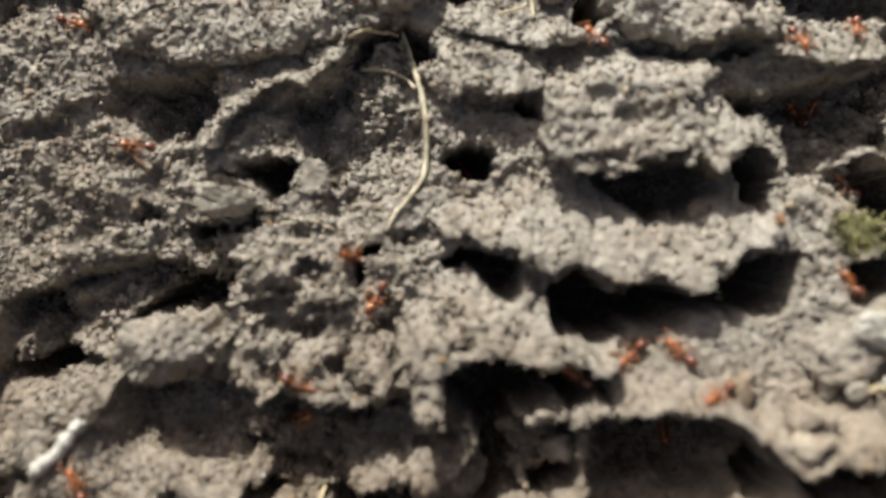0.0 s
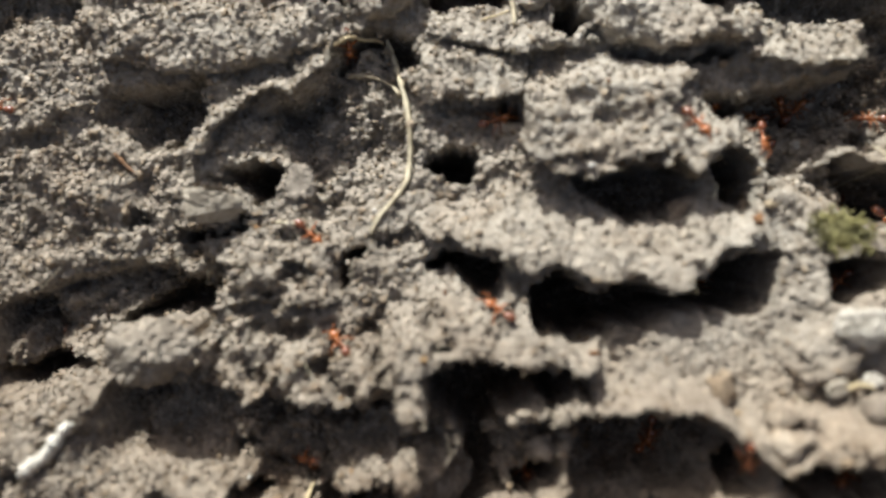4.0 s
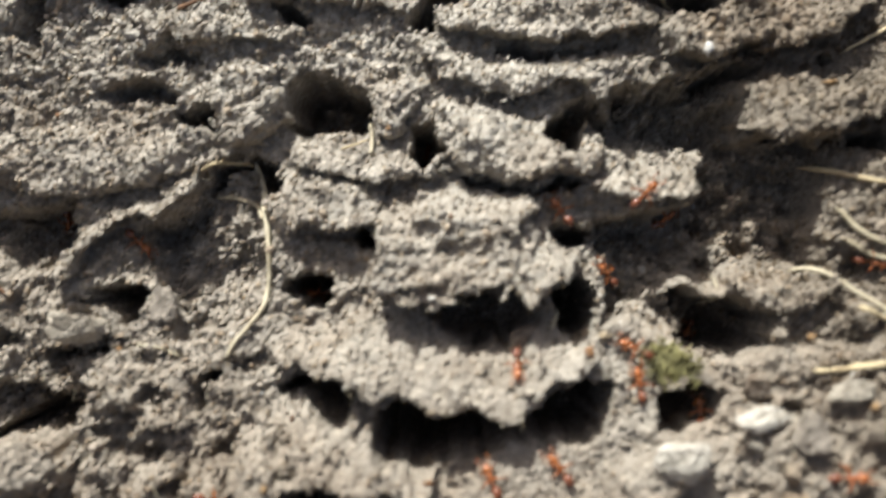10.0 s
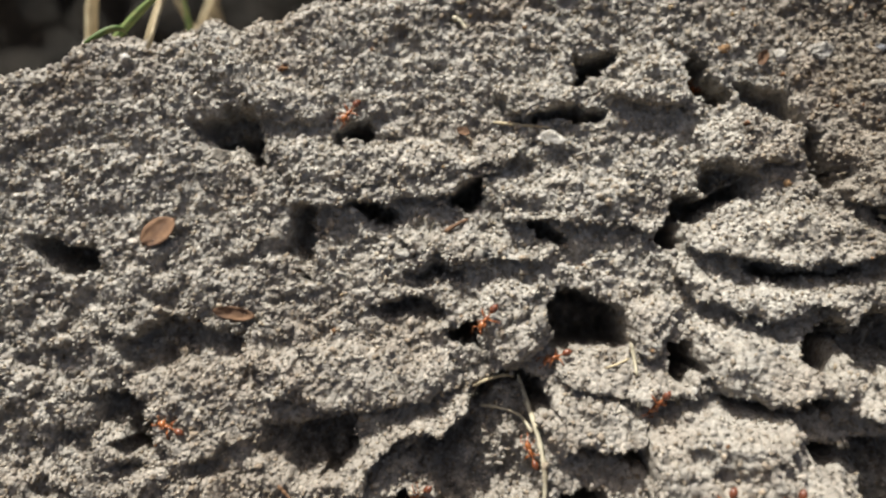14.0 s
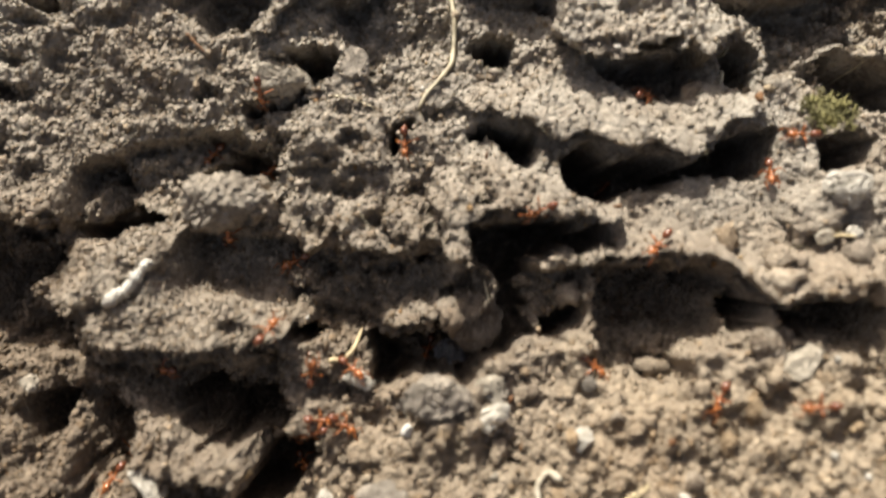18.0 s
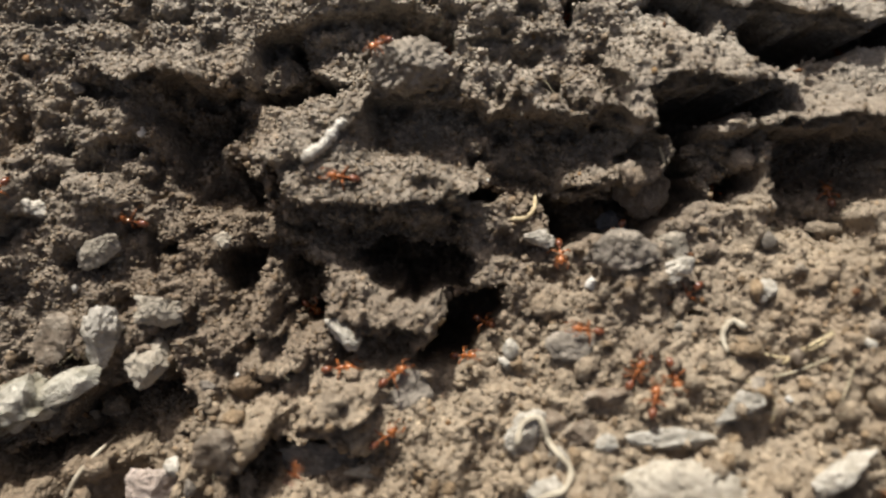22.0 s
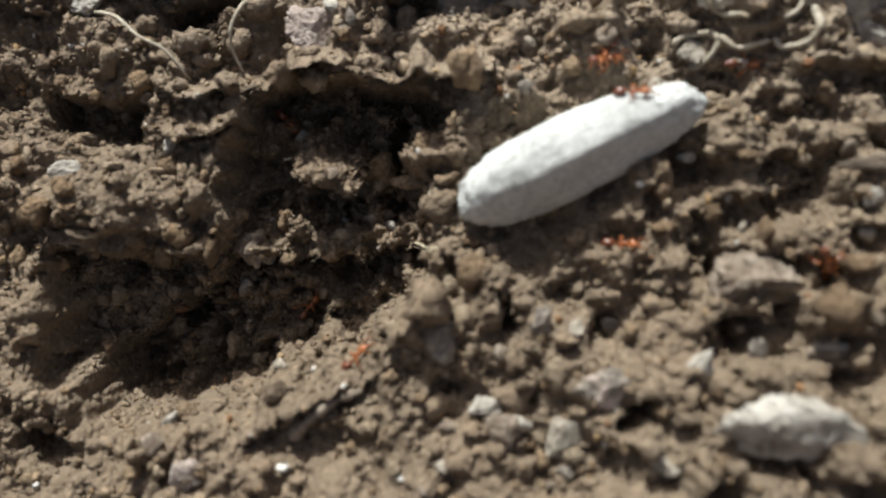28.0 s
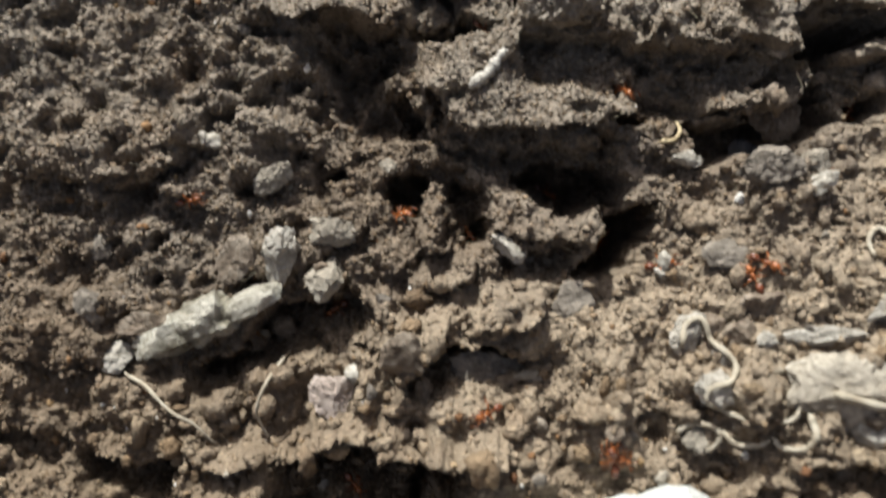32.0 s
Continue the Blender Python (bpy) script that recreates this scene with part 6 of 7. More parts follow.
def crumbs(name, count, low, high, seed, mat, keep, label, level=1, deep=1.0):
    rng = np.random.RandomState(seed)
    x, u = rng.uniform(X0, X1, count), rng.uniform(U0, U1, count)
    i, j = np.searchsorted(XS, x), np.searchsorted(US, u)
    k = rng.rand(count)
    if not level:
        k = k / np.clip(0.6 + 0.4 * STEEP[j, i], 0, 1.35)
    ok = (FALL[j, i] < deep) & keep(x, u, k)
    x, u, i, j = x[ok], u[ok], i[ok], j[ok]
    n = len(x)
    r = low * (high / low) ** (rng.rand(n) ** 2.2)
    h = H[j, i] + 0.25 * r
    bm = bmesh.new()
    if level:
        bmesh.ops.create_icosphere(bm, subdivisions=level, radius=1.0)
    else:
        bmesh.ops.create_cube(bm, size=1.3)
        bmesh.ops.triangulate(bm, faces=bm.faces[:])
    ball = np.array([v.co for v in bm.verts])
    tris = np.array([[v.index for v in f.verts] for f in bm.faces], np.int32)
    bm.free()
    local = ball[None] * (1 + (0.42 if level else 0.28) * rng.uniform(-1, 1, (n, len(ball), 1)))
    if not level:
        q = rng.normal(size=(n, 3, 3))
        e1 = q[:, 0] / np.linalg.norm(q[:, 0], axis=1)[:, None]
        e2 = np.cross(e1, q[:, 1])
        e2 /= np.linalg.norm(e2, axis=1)[:, None]
        e3 = np.cross(e1, e2)
        local = local[..., :1] * e1[:, None] + local[..., 1:2] * e2[:, None] + local[..., 2:] * e3[:, None]
    local *= (r[:, None] * rng.uniform(0.55, 1.4, (n, 3)))[:, None, :]
    px, pu, ph = local[..., 0] + x[:, None], local[..., 1] + u[:, None], local[..., 2] + h[:, None]
    co = np.stack([px, pu * ALONG.y + ph * OUT.y, pu * ALONG.z + ph * OUT.z], -1).reshape(-1, 3) * 0.001
    faces = (tris[None] + (np.arange(n, dtype=np.int32) * len(ball))[:, None, None]).reshape(-1, 3)
    me = bpy.data.meshes.new(name)
    me.vertices.add(len(co))
    me.vertices.foreach_set("co", co.astype(np.float32).ravel())
    me.loops.add(faces.size)
    me.loops.foreach_set("vertex_index", faces.ravel())
    me.polygons.add(len(faces))
    me.polygons.foreach_set("loop_start", np.arange(0, faces.size, 3, dtype=np.int32))
    me.polygons.foreach_set("loop_total", np.full(len(faces), 3, np.int32))
    me.update()
    if not level:
        me.polygons.foreach_set("use_smooth", np.ones(len(faces), bool))
    me.materials.append(mat)
    ob = new(name, me)
    tagged(ob, label, "soil crumbs", kind="stuff")
    return ob


crumbs("soil_crumbs", 42000, 0.10, 0.46, 3, CRUMBS, lambda x, u, k: k < (0.35 + 0.5 * grit(x / 9, u / 9, 61)) * (1 - 0.75 * CALM[np.searchsorted(US, u), np.searchsorted(XS, x)]), "loose grey-brown soil crumbs covering the mound")
crumbs("sand_grains", 225000, 0.11, 0.25, 5, SAND, lambda x, u, k: k < (0.12 + 0.76 * UPPER + 0.25 * SILT + 0.5 * (1 - UPPER) * smooth(0.5, 2.5, DENS))[np.searchsorted(US, u), np.searchsorted(XS, x)] * (1 - 0.75 * (x > -8) * CALM[np.searchsorted(US, u), np.searchsorted(XS, x)]), "dry grey sand grains stuck all over the crust", 0, 10.0)
crumbs("soil_clods", 2600, 0.55, 1.45, 6, CRUMBS, lambda x, u, k: k < 0.75 * ((1 - UPPER) * (1 - 0.85 * SILT))[np.searchsorted(US, u), np.searchsorted(XS, x)], "rounded brown soil clods on the lower slope", 2)
crumbs("fine_gravel", 6000, 0.25, 0.9, 4, GRAVEL, lambda x, u, k: k < 0.9 * smooth(-5, 7, 0.35 * x - u - 38 + 8 * rough(x / 8, u / 8, 2, 67)), "fine brown and pale gravel strewn over the lower slope", 2)


# pebbles on the lower slope, ten shapes that recur at other sizes and turns
SHAPES = [mesh_of(boulder(0.001, 0.00085, 0.0007, 900 + k, 9, 2), "pebble", (BROWN, GREY, PALE, BROWN, WHITISH)[k % 5]) for k in range(10)]
STREWN = random.Random(77)
made = 0
while made < 170:
    x, u = STREWN.uniform(-55, 60), STREWN.uniform(-102, -30)
    if 0.35 * x - u - 40 + 6 * float(rough(np.array([x / 8]), np.array([u / 8]), 2, 67)[0]) < STREWN.uniform(-6, 6):
        continue
    i, j = int(np.searchsorted(XS, x)), int(np.searchsorted(US, u))
    if FALL[j, i] > 0.5:
        continue
    size = STREWN.uniform(0.5, 1.35) * STREWN.uniform(0.75, 1.0)
    ob = new("pebble", SHAPES[made % 10])
    turned = (FACE @ Euler([STREWN.uniform(-0.5, 0.5), STREWN.uniform(-0.5, 0.5), STREWN.uniform(0, 6.28)]).to_matrix()).to_4x4()
    ob.matrix_world = Matrix.Translation(at(x, u, mean_height(x, u, 0.6) + 0.1 * size)) @ turned @ Matrix.Diagonal((size, size, size, 1))
    tagged(ob, ("small brown", "small grey", "small pale", "small brown", "small whitish")[made % 10 % 5] + " pebble bedded in the gravelly slope", "pebble", group="pebbles on the lower slope")
    made += 1


def root_hairs(count, seed):
    """Hair-fine rootlets and fibres that stick out of the soil, most of them on the lips of the crusts."""
    rng = random.Random(seed)
    bm = bmesh.new()
    for _ in range(count):
        x, u = rng.uniform(X0 + 4, X1 - 4), rng.uniform(U0 + 4, 44)
        i, j = int(np.searchsorted(XS, x)), int(np.searchsorted(US, u))
        if FALL[j, i] > 1 or (RISE[j, i] < 0.5 and rng.random() < 0.6 - 0.4 * COARSE[j, i]):
            continue
        p = at(x, u, float(H[j, i]) - 0.1)
        way = (FACE @ Vector((rng.gauss(0, 1), rng.gauss(-0.3, 0.8), rng.uniform(0.1, 0.8)))).normalized()
        long = 0.001 * rng.uniform(0.4, 1.3) * (1 + 0.6 * COARSE[j, i])
        bend = Vector((rng.gauss(0, 1), rng.gauss(0, 1), rng.gauss(-0.8, 1))) * long * 0.45
        pts = [p, p + way * long * 0.5 + bend * 0.4, p + way * long + bend]
        thick = 0.001 * rng.uniform(0.015, 0.04)
        rings = []
        a = way.orthogonal().normalized()
        b = way.cross(a)
        for k, q in enumerate(pts):
            r = thick * (1 - 0.3 * k)
            rings.append([bm.verts.new(q + (a * math.cos(m * 2.0944) + b * math.sin(m * 2.0944)) * r) for m in range(3)])
        for r, s in zip(rings, rings[1:]):
            for m in range(3):
                bm.faces.new((r[m], r[(m + 1) % 3], s[(m + 1) % 3], s[m]))
    ob = new("root_hairs", mesh_of(bm, "root_hairs", ROOT))
    tagged(ob, "fine pale root hairs sticking out of the soil", "root hairs", kind="stuff")


root_hairs(5000, 21)

LITTER, _t, _b = material("mixed plant litter", 0.85)
_v = coords(_t)
_isle = _t.nodes.new("ShaderNodeNewGeometry").outputs["Random Per Island"]
_hue = ramp(_t, _isle, [(0.0, (0.13, 0.06, 0.03)), (0.25, (0.24, 0.13, 0.06)), (0.45, (0.36, 0.25, 0.13)), (0.65, (0.30, 0.26, 0.20)), (0.82, (0.52, 0.49, 0.44)), (1.0, (0.62, 0.60, 0.56))])
_t.links.new(mix(_t, 1.0, _hue, ramp(_t, tex_noise(_t, _v, 900, 4), [(0.3, (0.7, 0.68, 0.65)), (0.7, (1.15, 1.14, 1.12))]), "MULTIPLY"), _b.inputs["Base Color"])
relief(_t, _b, tex_noise(_t, _v, 1500, 4, 0.7), 0.0003, 0.8)
crumbs("plant_litter", 9000, 0.16, 0.52, 9, LITTER, lambda x, u, k: k < 0.045 + 0.3 * smooth(14, 34, x) * smooth(22, 36, u) + 0.07 * smooth(-30, -60, u), "flecks of brown and pale plant litter strewn over the soil", 2)


# ---- grass behind the crest ----
def blade(foot, tip, sag, width, mat, label):
    """A blade of grass: a narrow folded strip that arches from foot to tip."""
    bm = bmesh.new()
    a, b = Vector(foot), Vector(tip)
    across = (b - a).cross(Vector((0.3, 1, 0.2))).normalized()
    fold = (b - a).cross(across).normalized()
    rows = []
    for k in range(13):
        f = k / 12
        p = a.lerp(b, f) + Vector(sag) * (4 * f * (1 - f))
        w = width * (1 - f**2.2) * (0.6 + 0.4 * min(1, f * 5)) + 0.00008
        rows.append([bm.verts.new(p - across * w), bm.verts.new(p + fold * w * 0.5), bm.verts.new(p + across * w), bm.verts.new(p - fold * w * 0.25)])
    for r, s in zip(rows, rows[1:]):
        for m in range(4):
            bm.faces.new((r[m], r[(m + 1) % 4], s[(m + 1) % 4], s[m]))
    bm.faces.new(rows[0][::-1])
    bm.faces.new(rows[-1])
    ob = new("grass_blade", mesh_of(bm, "grass_blade", mat))
    tagged(ob, label, "grass", group="grass behind the mound")


GRASS = random.Random(31)
for n in range(12):
    gx = GRASS.uniform(-0.075, 0.075)
    foot = at(gx * 1000, 46 + 0.22 * (gx * 1000 + 14), 0) + Vector((0, GRASS.uniform(0.02, 0.10), 0))
    foot.z = foot.z - 0.5 * (foot.y - 0.035) - 0.012
    lean = Vector((GRASS.gauss(0, 0.025), GRASS.uniform(-0.012, 0.02), GRASS.uniform(0.03, 0.075)))
    dry = GRASS.random() < 0.7
    blade(foot, foot + lean, (GRASS.gauss(0, 0.006), 0, 0.008), GRASS.uniform(0.0004, 0.0009), STRAW if dry else GREEN,
          "dry straw-coloured grass blade behind the mound" if dry else "green grass blade behind the mound")
for foot, tip, mat in (((-39.5, 40.5), (-37.0, 58.0), STRAW), ((-44.0, 43.5), (-36.0, 56.0), STRAW), ((-46.0, 42.0), (-38.0, 46.5), GREEN), ((-45.5, 40.5), (-41.5, 41.5), GREEN), ((-47.0, 46.0), (-39.0, 53.0), GREEN)):
    a, b = at(*foot, height(*foot)), at(*tip, height(foot[0], 40) - 2)
    blade(a, b, (0.001, 0.001, 0.0012), 0.00042, mat, "dry straw-coloured grass blade on the crest" if mat is STRAW else "green grass blade on the crest")

# where each ant goes: seconds, and its place on the face in millimetres
ROUTES = []
ROUTES.append([(0.0, -29.5, 7.6), (1.8, -21.2, 0.9), (4.9, -40.0, 0.6), (6.0, -35.0, -3.7), (7.0, -36.6, 1.3), (7.6, -40.0, 0.6), (15.4, -39.6, 3.0), (16.0, -36.2, 4.6), (17.0, -29.1, 9.3), (18.9, -21.2, 0.9)])
ROUTES.append([(0.0, -24.4, -3.4), (1.0, -33.6, -1.8), (2.1, -40.0, 0.6), (5.3, -40.0, 0.6), (6.0, -36.6, -2.1), (7.0, -36.1, -1.3), (7.7, -40.0, 0.6), (17.4, -28.9, -42.2), (18.0, -29.8, -41.9), (18.6, -28.9, -42.2), (19.4, -41.6, -36.8), (20.0, -42.2, -33.9), (20.6, -41.6, -36.8), (25.3, -40.0, -77.0), (27.0, -37.4, -86.7), (28.0, -36.3, -86.0), (29.0, -35.1, -85.1), (30.6, -40.0, -77.0)])
ROUTES.append([(0.0, -6.5, 9.1), (0.6, -7.2, 11.3), (5.4, -4.9, 4.2), (6.0, -5.8, 2.3), (6.6, -4.9, 4.2), (8.0, -21.2, 0.9), (9.0, -16.1, 3.9), (10.0, -12.2, -1.0), (10.6, -9.4, -1.8), (16.4, -13.4, -5.6), (17.0, -15.2, -2.4), (18.0, -17.6, -8.8), (19.0, -19.2, -15.3), (20.0, -17.9, -11.0), (21.0, -16.3, -16.0), (21.6, -17.0, -15.5)])
ROUTES.append([(0.0, 13.5, 4.9), (0.6, 13.4, 7.2), (5.4, 25.7, -7.1), (6.0, 25.5, -6.5), (6.6, 25.7, -7.1), (7.1, 19.0, -7.3), (8.0, 20.5, -2.2), (9.0, 20.7, -5.5), (10.0, 20.9, -11.1), (11.0, 21.7, -11.5), (11.8, 19.0, -7.3), (15.4, 26.0, -15.1), (16.0, 24.7, -12.9), (17.0, 33.8, -14.0), (18.0, 30.2, -13.3), (18.8, 26.0, -15.1)])
ROUTES.append([(0.0, 29.6, 4.4), (1.0, 33.1, -0.1), (1.2, 34.0, -0.1), (2.0, 34.3, 4.8), (2.8, 34.0, -0.1), (5.4, 25.9, -0.7), (6.0, 25.3, -1.5), (7.0, 33.7, 1.0), (7.6, 33.1, -0.1), (8.4, 38.4, -8.1), (9.0, 38.9, -7.8), (9.6, 38.4, -8.1), (10.0, 50.5, -3.0), (11.0, 51.0, -8.8), (12.0, 50.5, -3.0), (20.1, 5.3, -29.4), (22.0, 2.5, -45.8), (23.9, 5.3, -29.4), (27.1, -16.5, -61.5), (29.0, 7.9, -59.9), (30.0, 2.3, -57.2), (31.0, -2.0, -49.1), (32.0, -3.1, -45.6)])
ROUTES.append([(0.0, 34.9, 5.7), (1.0, 33.9, 2.8), (2.0, 34.2, 1.9), (2.6, 34.0, -0.1), (5.4, 25.7, -7.1), (6.0, 27.1, -9.2), (6.6, 25.7, -7.1), (7.7, 35.8, -8.0), (9.0, 34.9, -15.6), (10.0, 35.9, -14.8), (11.1, 35.8, -8.0), (17.4, 26.0, -15.1), (18.0, 27.7, -16.6), (18.6, 26.0, -15.1)])
ROUTES.append([(0.0, 34.7, -6.8), (1.0, 32.7, -5.2), (2.0, 29.7, -0.9), (5.0, 28.1, -4.1), (6.0, 28.8, -0.6), (7.0, 27.4, -1.9), (8.0, 29.3, -6.8), (9.0, 29.4, -6.1), (10.0, 28.6, -3.5), (10.6, 25.9, -0.7), (17.4, -28.9, -42.2), (18.0, -28.4, -43.2), (18.6, -28.9, -42.2), (19.1, -35.8, -29.0), (20.0, -34.2, -34.0), (20.9, -35.8, -29.0), (21.1, -20.2, -37.3), (22.0, -25.4, -29.9), (23.5, -20.2, -37.3)])
ROUTES.append([(0.0, -6.0, -12.6), (1.0, -13.8, -7.3), (2.0, -10.6, -8.2), (2.6, -12.1, -7.2), (5.1, -5.2, -13.2), (6.0, -2.7, -8.3), (7.0, -7.3, -13.5), (8.0, -13.4, -17.8), (9.0, -21.3, -15.7), (9.6, -22.9, -18.0), (16.9, -14.3, -42.6), (18.0, -9.1, -38.4), (19.0, -12.3, -43.5), (20.0, -13.5, -44.3), (20.6, -14.3, -42.6), (21.4, -14.3, -42.6), (22.0, -12.4, -42.2), (23.0, -11.6, -44.0), (24.0, -12.2, -42.6), (24.6, -14.3, -42.6), (30.4, -14.3, -42.6), (31.0, -12.7, -45.7), (32.0, -10.6, -44.5)])
ROUTES.append([(0.0, -3.7, -15.4), (1.0, -6.8, -18.9), (2.0, -2.7, -27.5), (2.6, -1.8, -24.2), (6.7, -20.2, -37.3), (8.0, -13.5, -33.3), (9.3, -20.2, -37.3), (16.6, -20.2, -37.3), (18.0, -15.3, -30.4), (19.0, -13.2, -26.8), (20.0, -14.0, -32.4), (21.0, -8.9, -35.6), (22.0, -6.1, -36.4), (23.0, -11.1, -39.9), (24.0, -6.7, -35.7), (25.7, -14.3, -42.6)])
ROUTES.append([(0.0, -9.0, -21.4), (1.0, -6.5, -21.9), (2.0, -6.6, -21.0), (3.0, -1.8, -24.2), (6.4, -13.4, -5.6), (7.0, -14.5, -3.1), (7.8, -13.4, -5.6), (8.2, -21.2, 0.9), (9.0, -21.6, 8.2), (10.2, -21.2, 0.9), (15.1, -39.6, 3.0), (17.0, -29.8, 12.2), (18.9, -39.6, 3.0)])
ROUTES.append([(0.0, -9.8, -25.3), (1.4, -1.8, -24.2), (5.0, -20.2, -37.3), (6.0, -16.1, -33.3), (7.0, -12.7, -28.3), (8.0, -11.8, -27.1), (9.0, -12.3, -29.4), (10.9, -20.2, -37.3), (14.7, -17.5, -16.6), (16.0, -12.0, -22.1), (17.0, -14.5, -18.5), (17.6, -17.5, -16.6), (19.0, -17.0, -15.5), (20.0, -11.0, -15.3), (21.0, -17.0, -15.5)])
ROUTES.append([(0.0, 15.7, -19.6), (1.0, 12.5, -22.6), (1.6, 11.7, -21.3), (5.2, 5.0, -13.9), (6.0, 9.2, -16.6), (7.0, 14.3, -18.3), (8.0, 16.2, -20.4), (8.6, 16.2, -16.8), (9.9, 3.7, -5.0), (11.0, -3.0, -6.3), (12.0, -1.8, -4.1), (12.9, 3.7, -5.0), (15.0, -4.9, 4.2), (16.0, -3.2, -1.7), (17.0, -4.9, 4.2), (17.4, -5.2, -13.2), (18.0, -4.1, -13.7), (18.6, -5.2, -13.2), (18.9, -5.2, -13.2), (20.0, -9.7, -17.7), (21.1, -5.2, -13.2)])
ROUTES.append([(0.0, 19.0, -19.9), (0.8, 16.2, -16.8), (1.1, 28.9, -29.8), (2.0, 35.2, -26.6), (5.0, 32.3, -31.5), (5.6, 28.9, -29.8), (6.7, 19.7, -27.3), (8.0, 21.3, -34.7), (9.3, 19.7, -27.3), (17.3, 10.1, -29.4), (18.0, 11.3, -33.2), (18.7, 10.1, -29.4), (20.4, 9.3, -29.8), (21.0, 9.6, -31.9), (21.6, 9.3, -29.8)])
ROUTES.append([(0.0, 20.6, -22.4), (1.0, 20.1, -22.6), (1.8, 19.7, -27.3), (3.8, 19.7, -27.3), (5.0, 16.8, -33.7), (6.0, 18.0, -32.8), (7.0, 11.2, -33.6), (8.0, 14.6, -27.3), (9.0, 16.7, -25.2), (10.0, 18.8, -19.4), (10.6, 16.2, -16.8), (16.4, 5.0, -13.9), (17.0, 6.8, -12.2), (18.0, 6.9, -20.1), (18.6, 4.9, -21.7), (20.3, -22.9, -18.0), (21.0, -19.7, -20.5), (21.7, -22.9, -18.0)])
ROUTES.append([(0.0, 32.1, -15.0), (1.0, 30.2, -13.3), (2.0, 26.0, -16.5), (5.0, 23.7, -32.0), (5.7, 25.0, -27.7), (6.4, 28.9, -29.8), (7.0, 25.7, -31.3), (8.0, 27.6, -35.5), (9.0, 28.9, -29.8), (16.6, 19.7, -27.3), (18.0, 21.4, -35.4), (19.0, 19.6, -42.8), (20.0, 15.4, -34.3), (21.0, 16.9, -35.7), (22.5, 19.7, -27.3)])
ROUTES.append([(0.0, 26.8, -15.2), (1.0, 34.6, -16.2), (2.0, 36.3, -14.4), (5.0, 35.2, -16.0), (6.0, 32.7, -15.7), (7.1, 26.0, -15.1), (7.8, 28.9, -29.8), (9.0, 31.9, -23.4), (10.0, 23.9, -18.6), (10.6, 22.2, -16.4), (16.4, 16.2, -16.8), (17.0, 16.1, -19.3), (17.6, 16.2, -16.8), (19.2, 16.2, -16.8), (20.0, 18.2, -21.2), (20.8, 16.2, -16.8)])
ROUTES.append([(0.0, -33.2, -27.3), (0.6, -35.8, -29.0), (6.0, -39.6, 3.0), (7.0, -33.8, 2.5), (8.0, -39.6, 3.0), (10.2, -30.6, 31.4), (12.0, -25.5, 41.1), (13.0, -17.2, 39.3), (14.2, -18.2, 32.3), (19.1, -60.5, -39.2), (21.0, -53.4, -22.3), (22.9, -60.5, -39.2), (25.8, -60.5, -39.2), (27.0, -60.5, -46.4), (28.4, -60.5, -39.2), (28.6, -60.5, -39.2), (30.0, -62.6, -49.9), (30.9, -60.5, -39.2), (31.1, -60.5, -39.2), (32.0, -56.4, -38.4)])
ROUTES.append([(0.0, -26.0, -29.1), (1.5, -32.1, -22.4), (5.4, -29.2, -16.9), (6.0, -27.1, -19.8), (7.0, -25.0, -18.7), (7.6, -22.9, -18.0), (17.0, -14.3, -42.6), (18.0, -11.0, -37.6), (19.0, -10.4, -44.5), (20.0, -15.3, -47.3), (21.0, -16.5, -45.8), (22.0, -14.6, -45.1), (23.0, -12.1, -45.7), (24.0, -12.2, -47.7), (24.9, -14.3, -42.6), (28.2, -16.5, -61.5), (30.0, -20.8, -51.9), (31.0, -22.4, -55.1), (32.0, -27.3, -57.7)])
ROUTES.append([(0.4, 3.7, -5.0), (1.0, 4.7, -5.8), (2.0, 6.2, -1.5), (5.0, 8.3, -0.8), (5.6, 8.6, -1.1), (8.1, -1.8, -24.2), (9.0, -6.8, -25.1), (10.0, -3.4, -21.2), (10.6, -1.8, -24.2), (14.8, -1.8, -24.2), (16.0, -8.7, -21.7), (17.0, -6.8, -29.9), (18.0, -8.6, -33.6), (19.0, -6.4, -36.2), (20.0, -4.6, -30.5), (20.9, -1.8, -24.2), (21.1, 5.3, -29.4), (22.0, -0.4, -34.3), (22.9, 5.3, -29.4), (23.1, -20.2, -37.3), (24.0, -11.2, -31.4), (25.8, -20.2, -37.3), (30.1, -17.5, -16.6), (32.0, -13.7, -27.5)])
ROUTES.append([(0.4, 11.7, -21.3), (1.0, 9.0, -21.2), (2.0, 6.4, -24.5), (5.0, 11.0, -32.9), (6.0, 3.3, -32.9), (6.8, 5.3, -29.4), (7.2, 5.3, -29.4), (8.0, -2.6, -36.9), (9.0, -2.3, -29.4), (9.9, -1.8, -24.2), (16.4, -20.2, -37.3), (18.0, -11.7, -33.4), (18.9, -20.2, -37.3), (19.1, -14.3, -42.6), (20.0, -7.5, -50.8), (21.0, -3.7, -44.1), (22.0, -4.3, -42.1), (23.0, -10.2, -46.8), (24.0, -11.0, -50.3), (25.4, -14.3, -42.6)])
ROUTES.append([(1.4, 38.4, -8.1), (2.0, 37.4, -11.1), (5.0, 37.7, -10.5), (5.6, 38.4, -8.1), (7.4, 35.8, -8.0), (8.0, 36.5, -11.1), (9.0, 38.1, -10.5), (9.6, 38.4, -8.1), (17.0, 28.9, -29.8), (18.0, 28.4, -35.6), (19.0, 25.1, -32.8), (20.0, 22.4, -35.0), (21.3, 25.0, -27.7)])
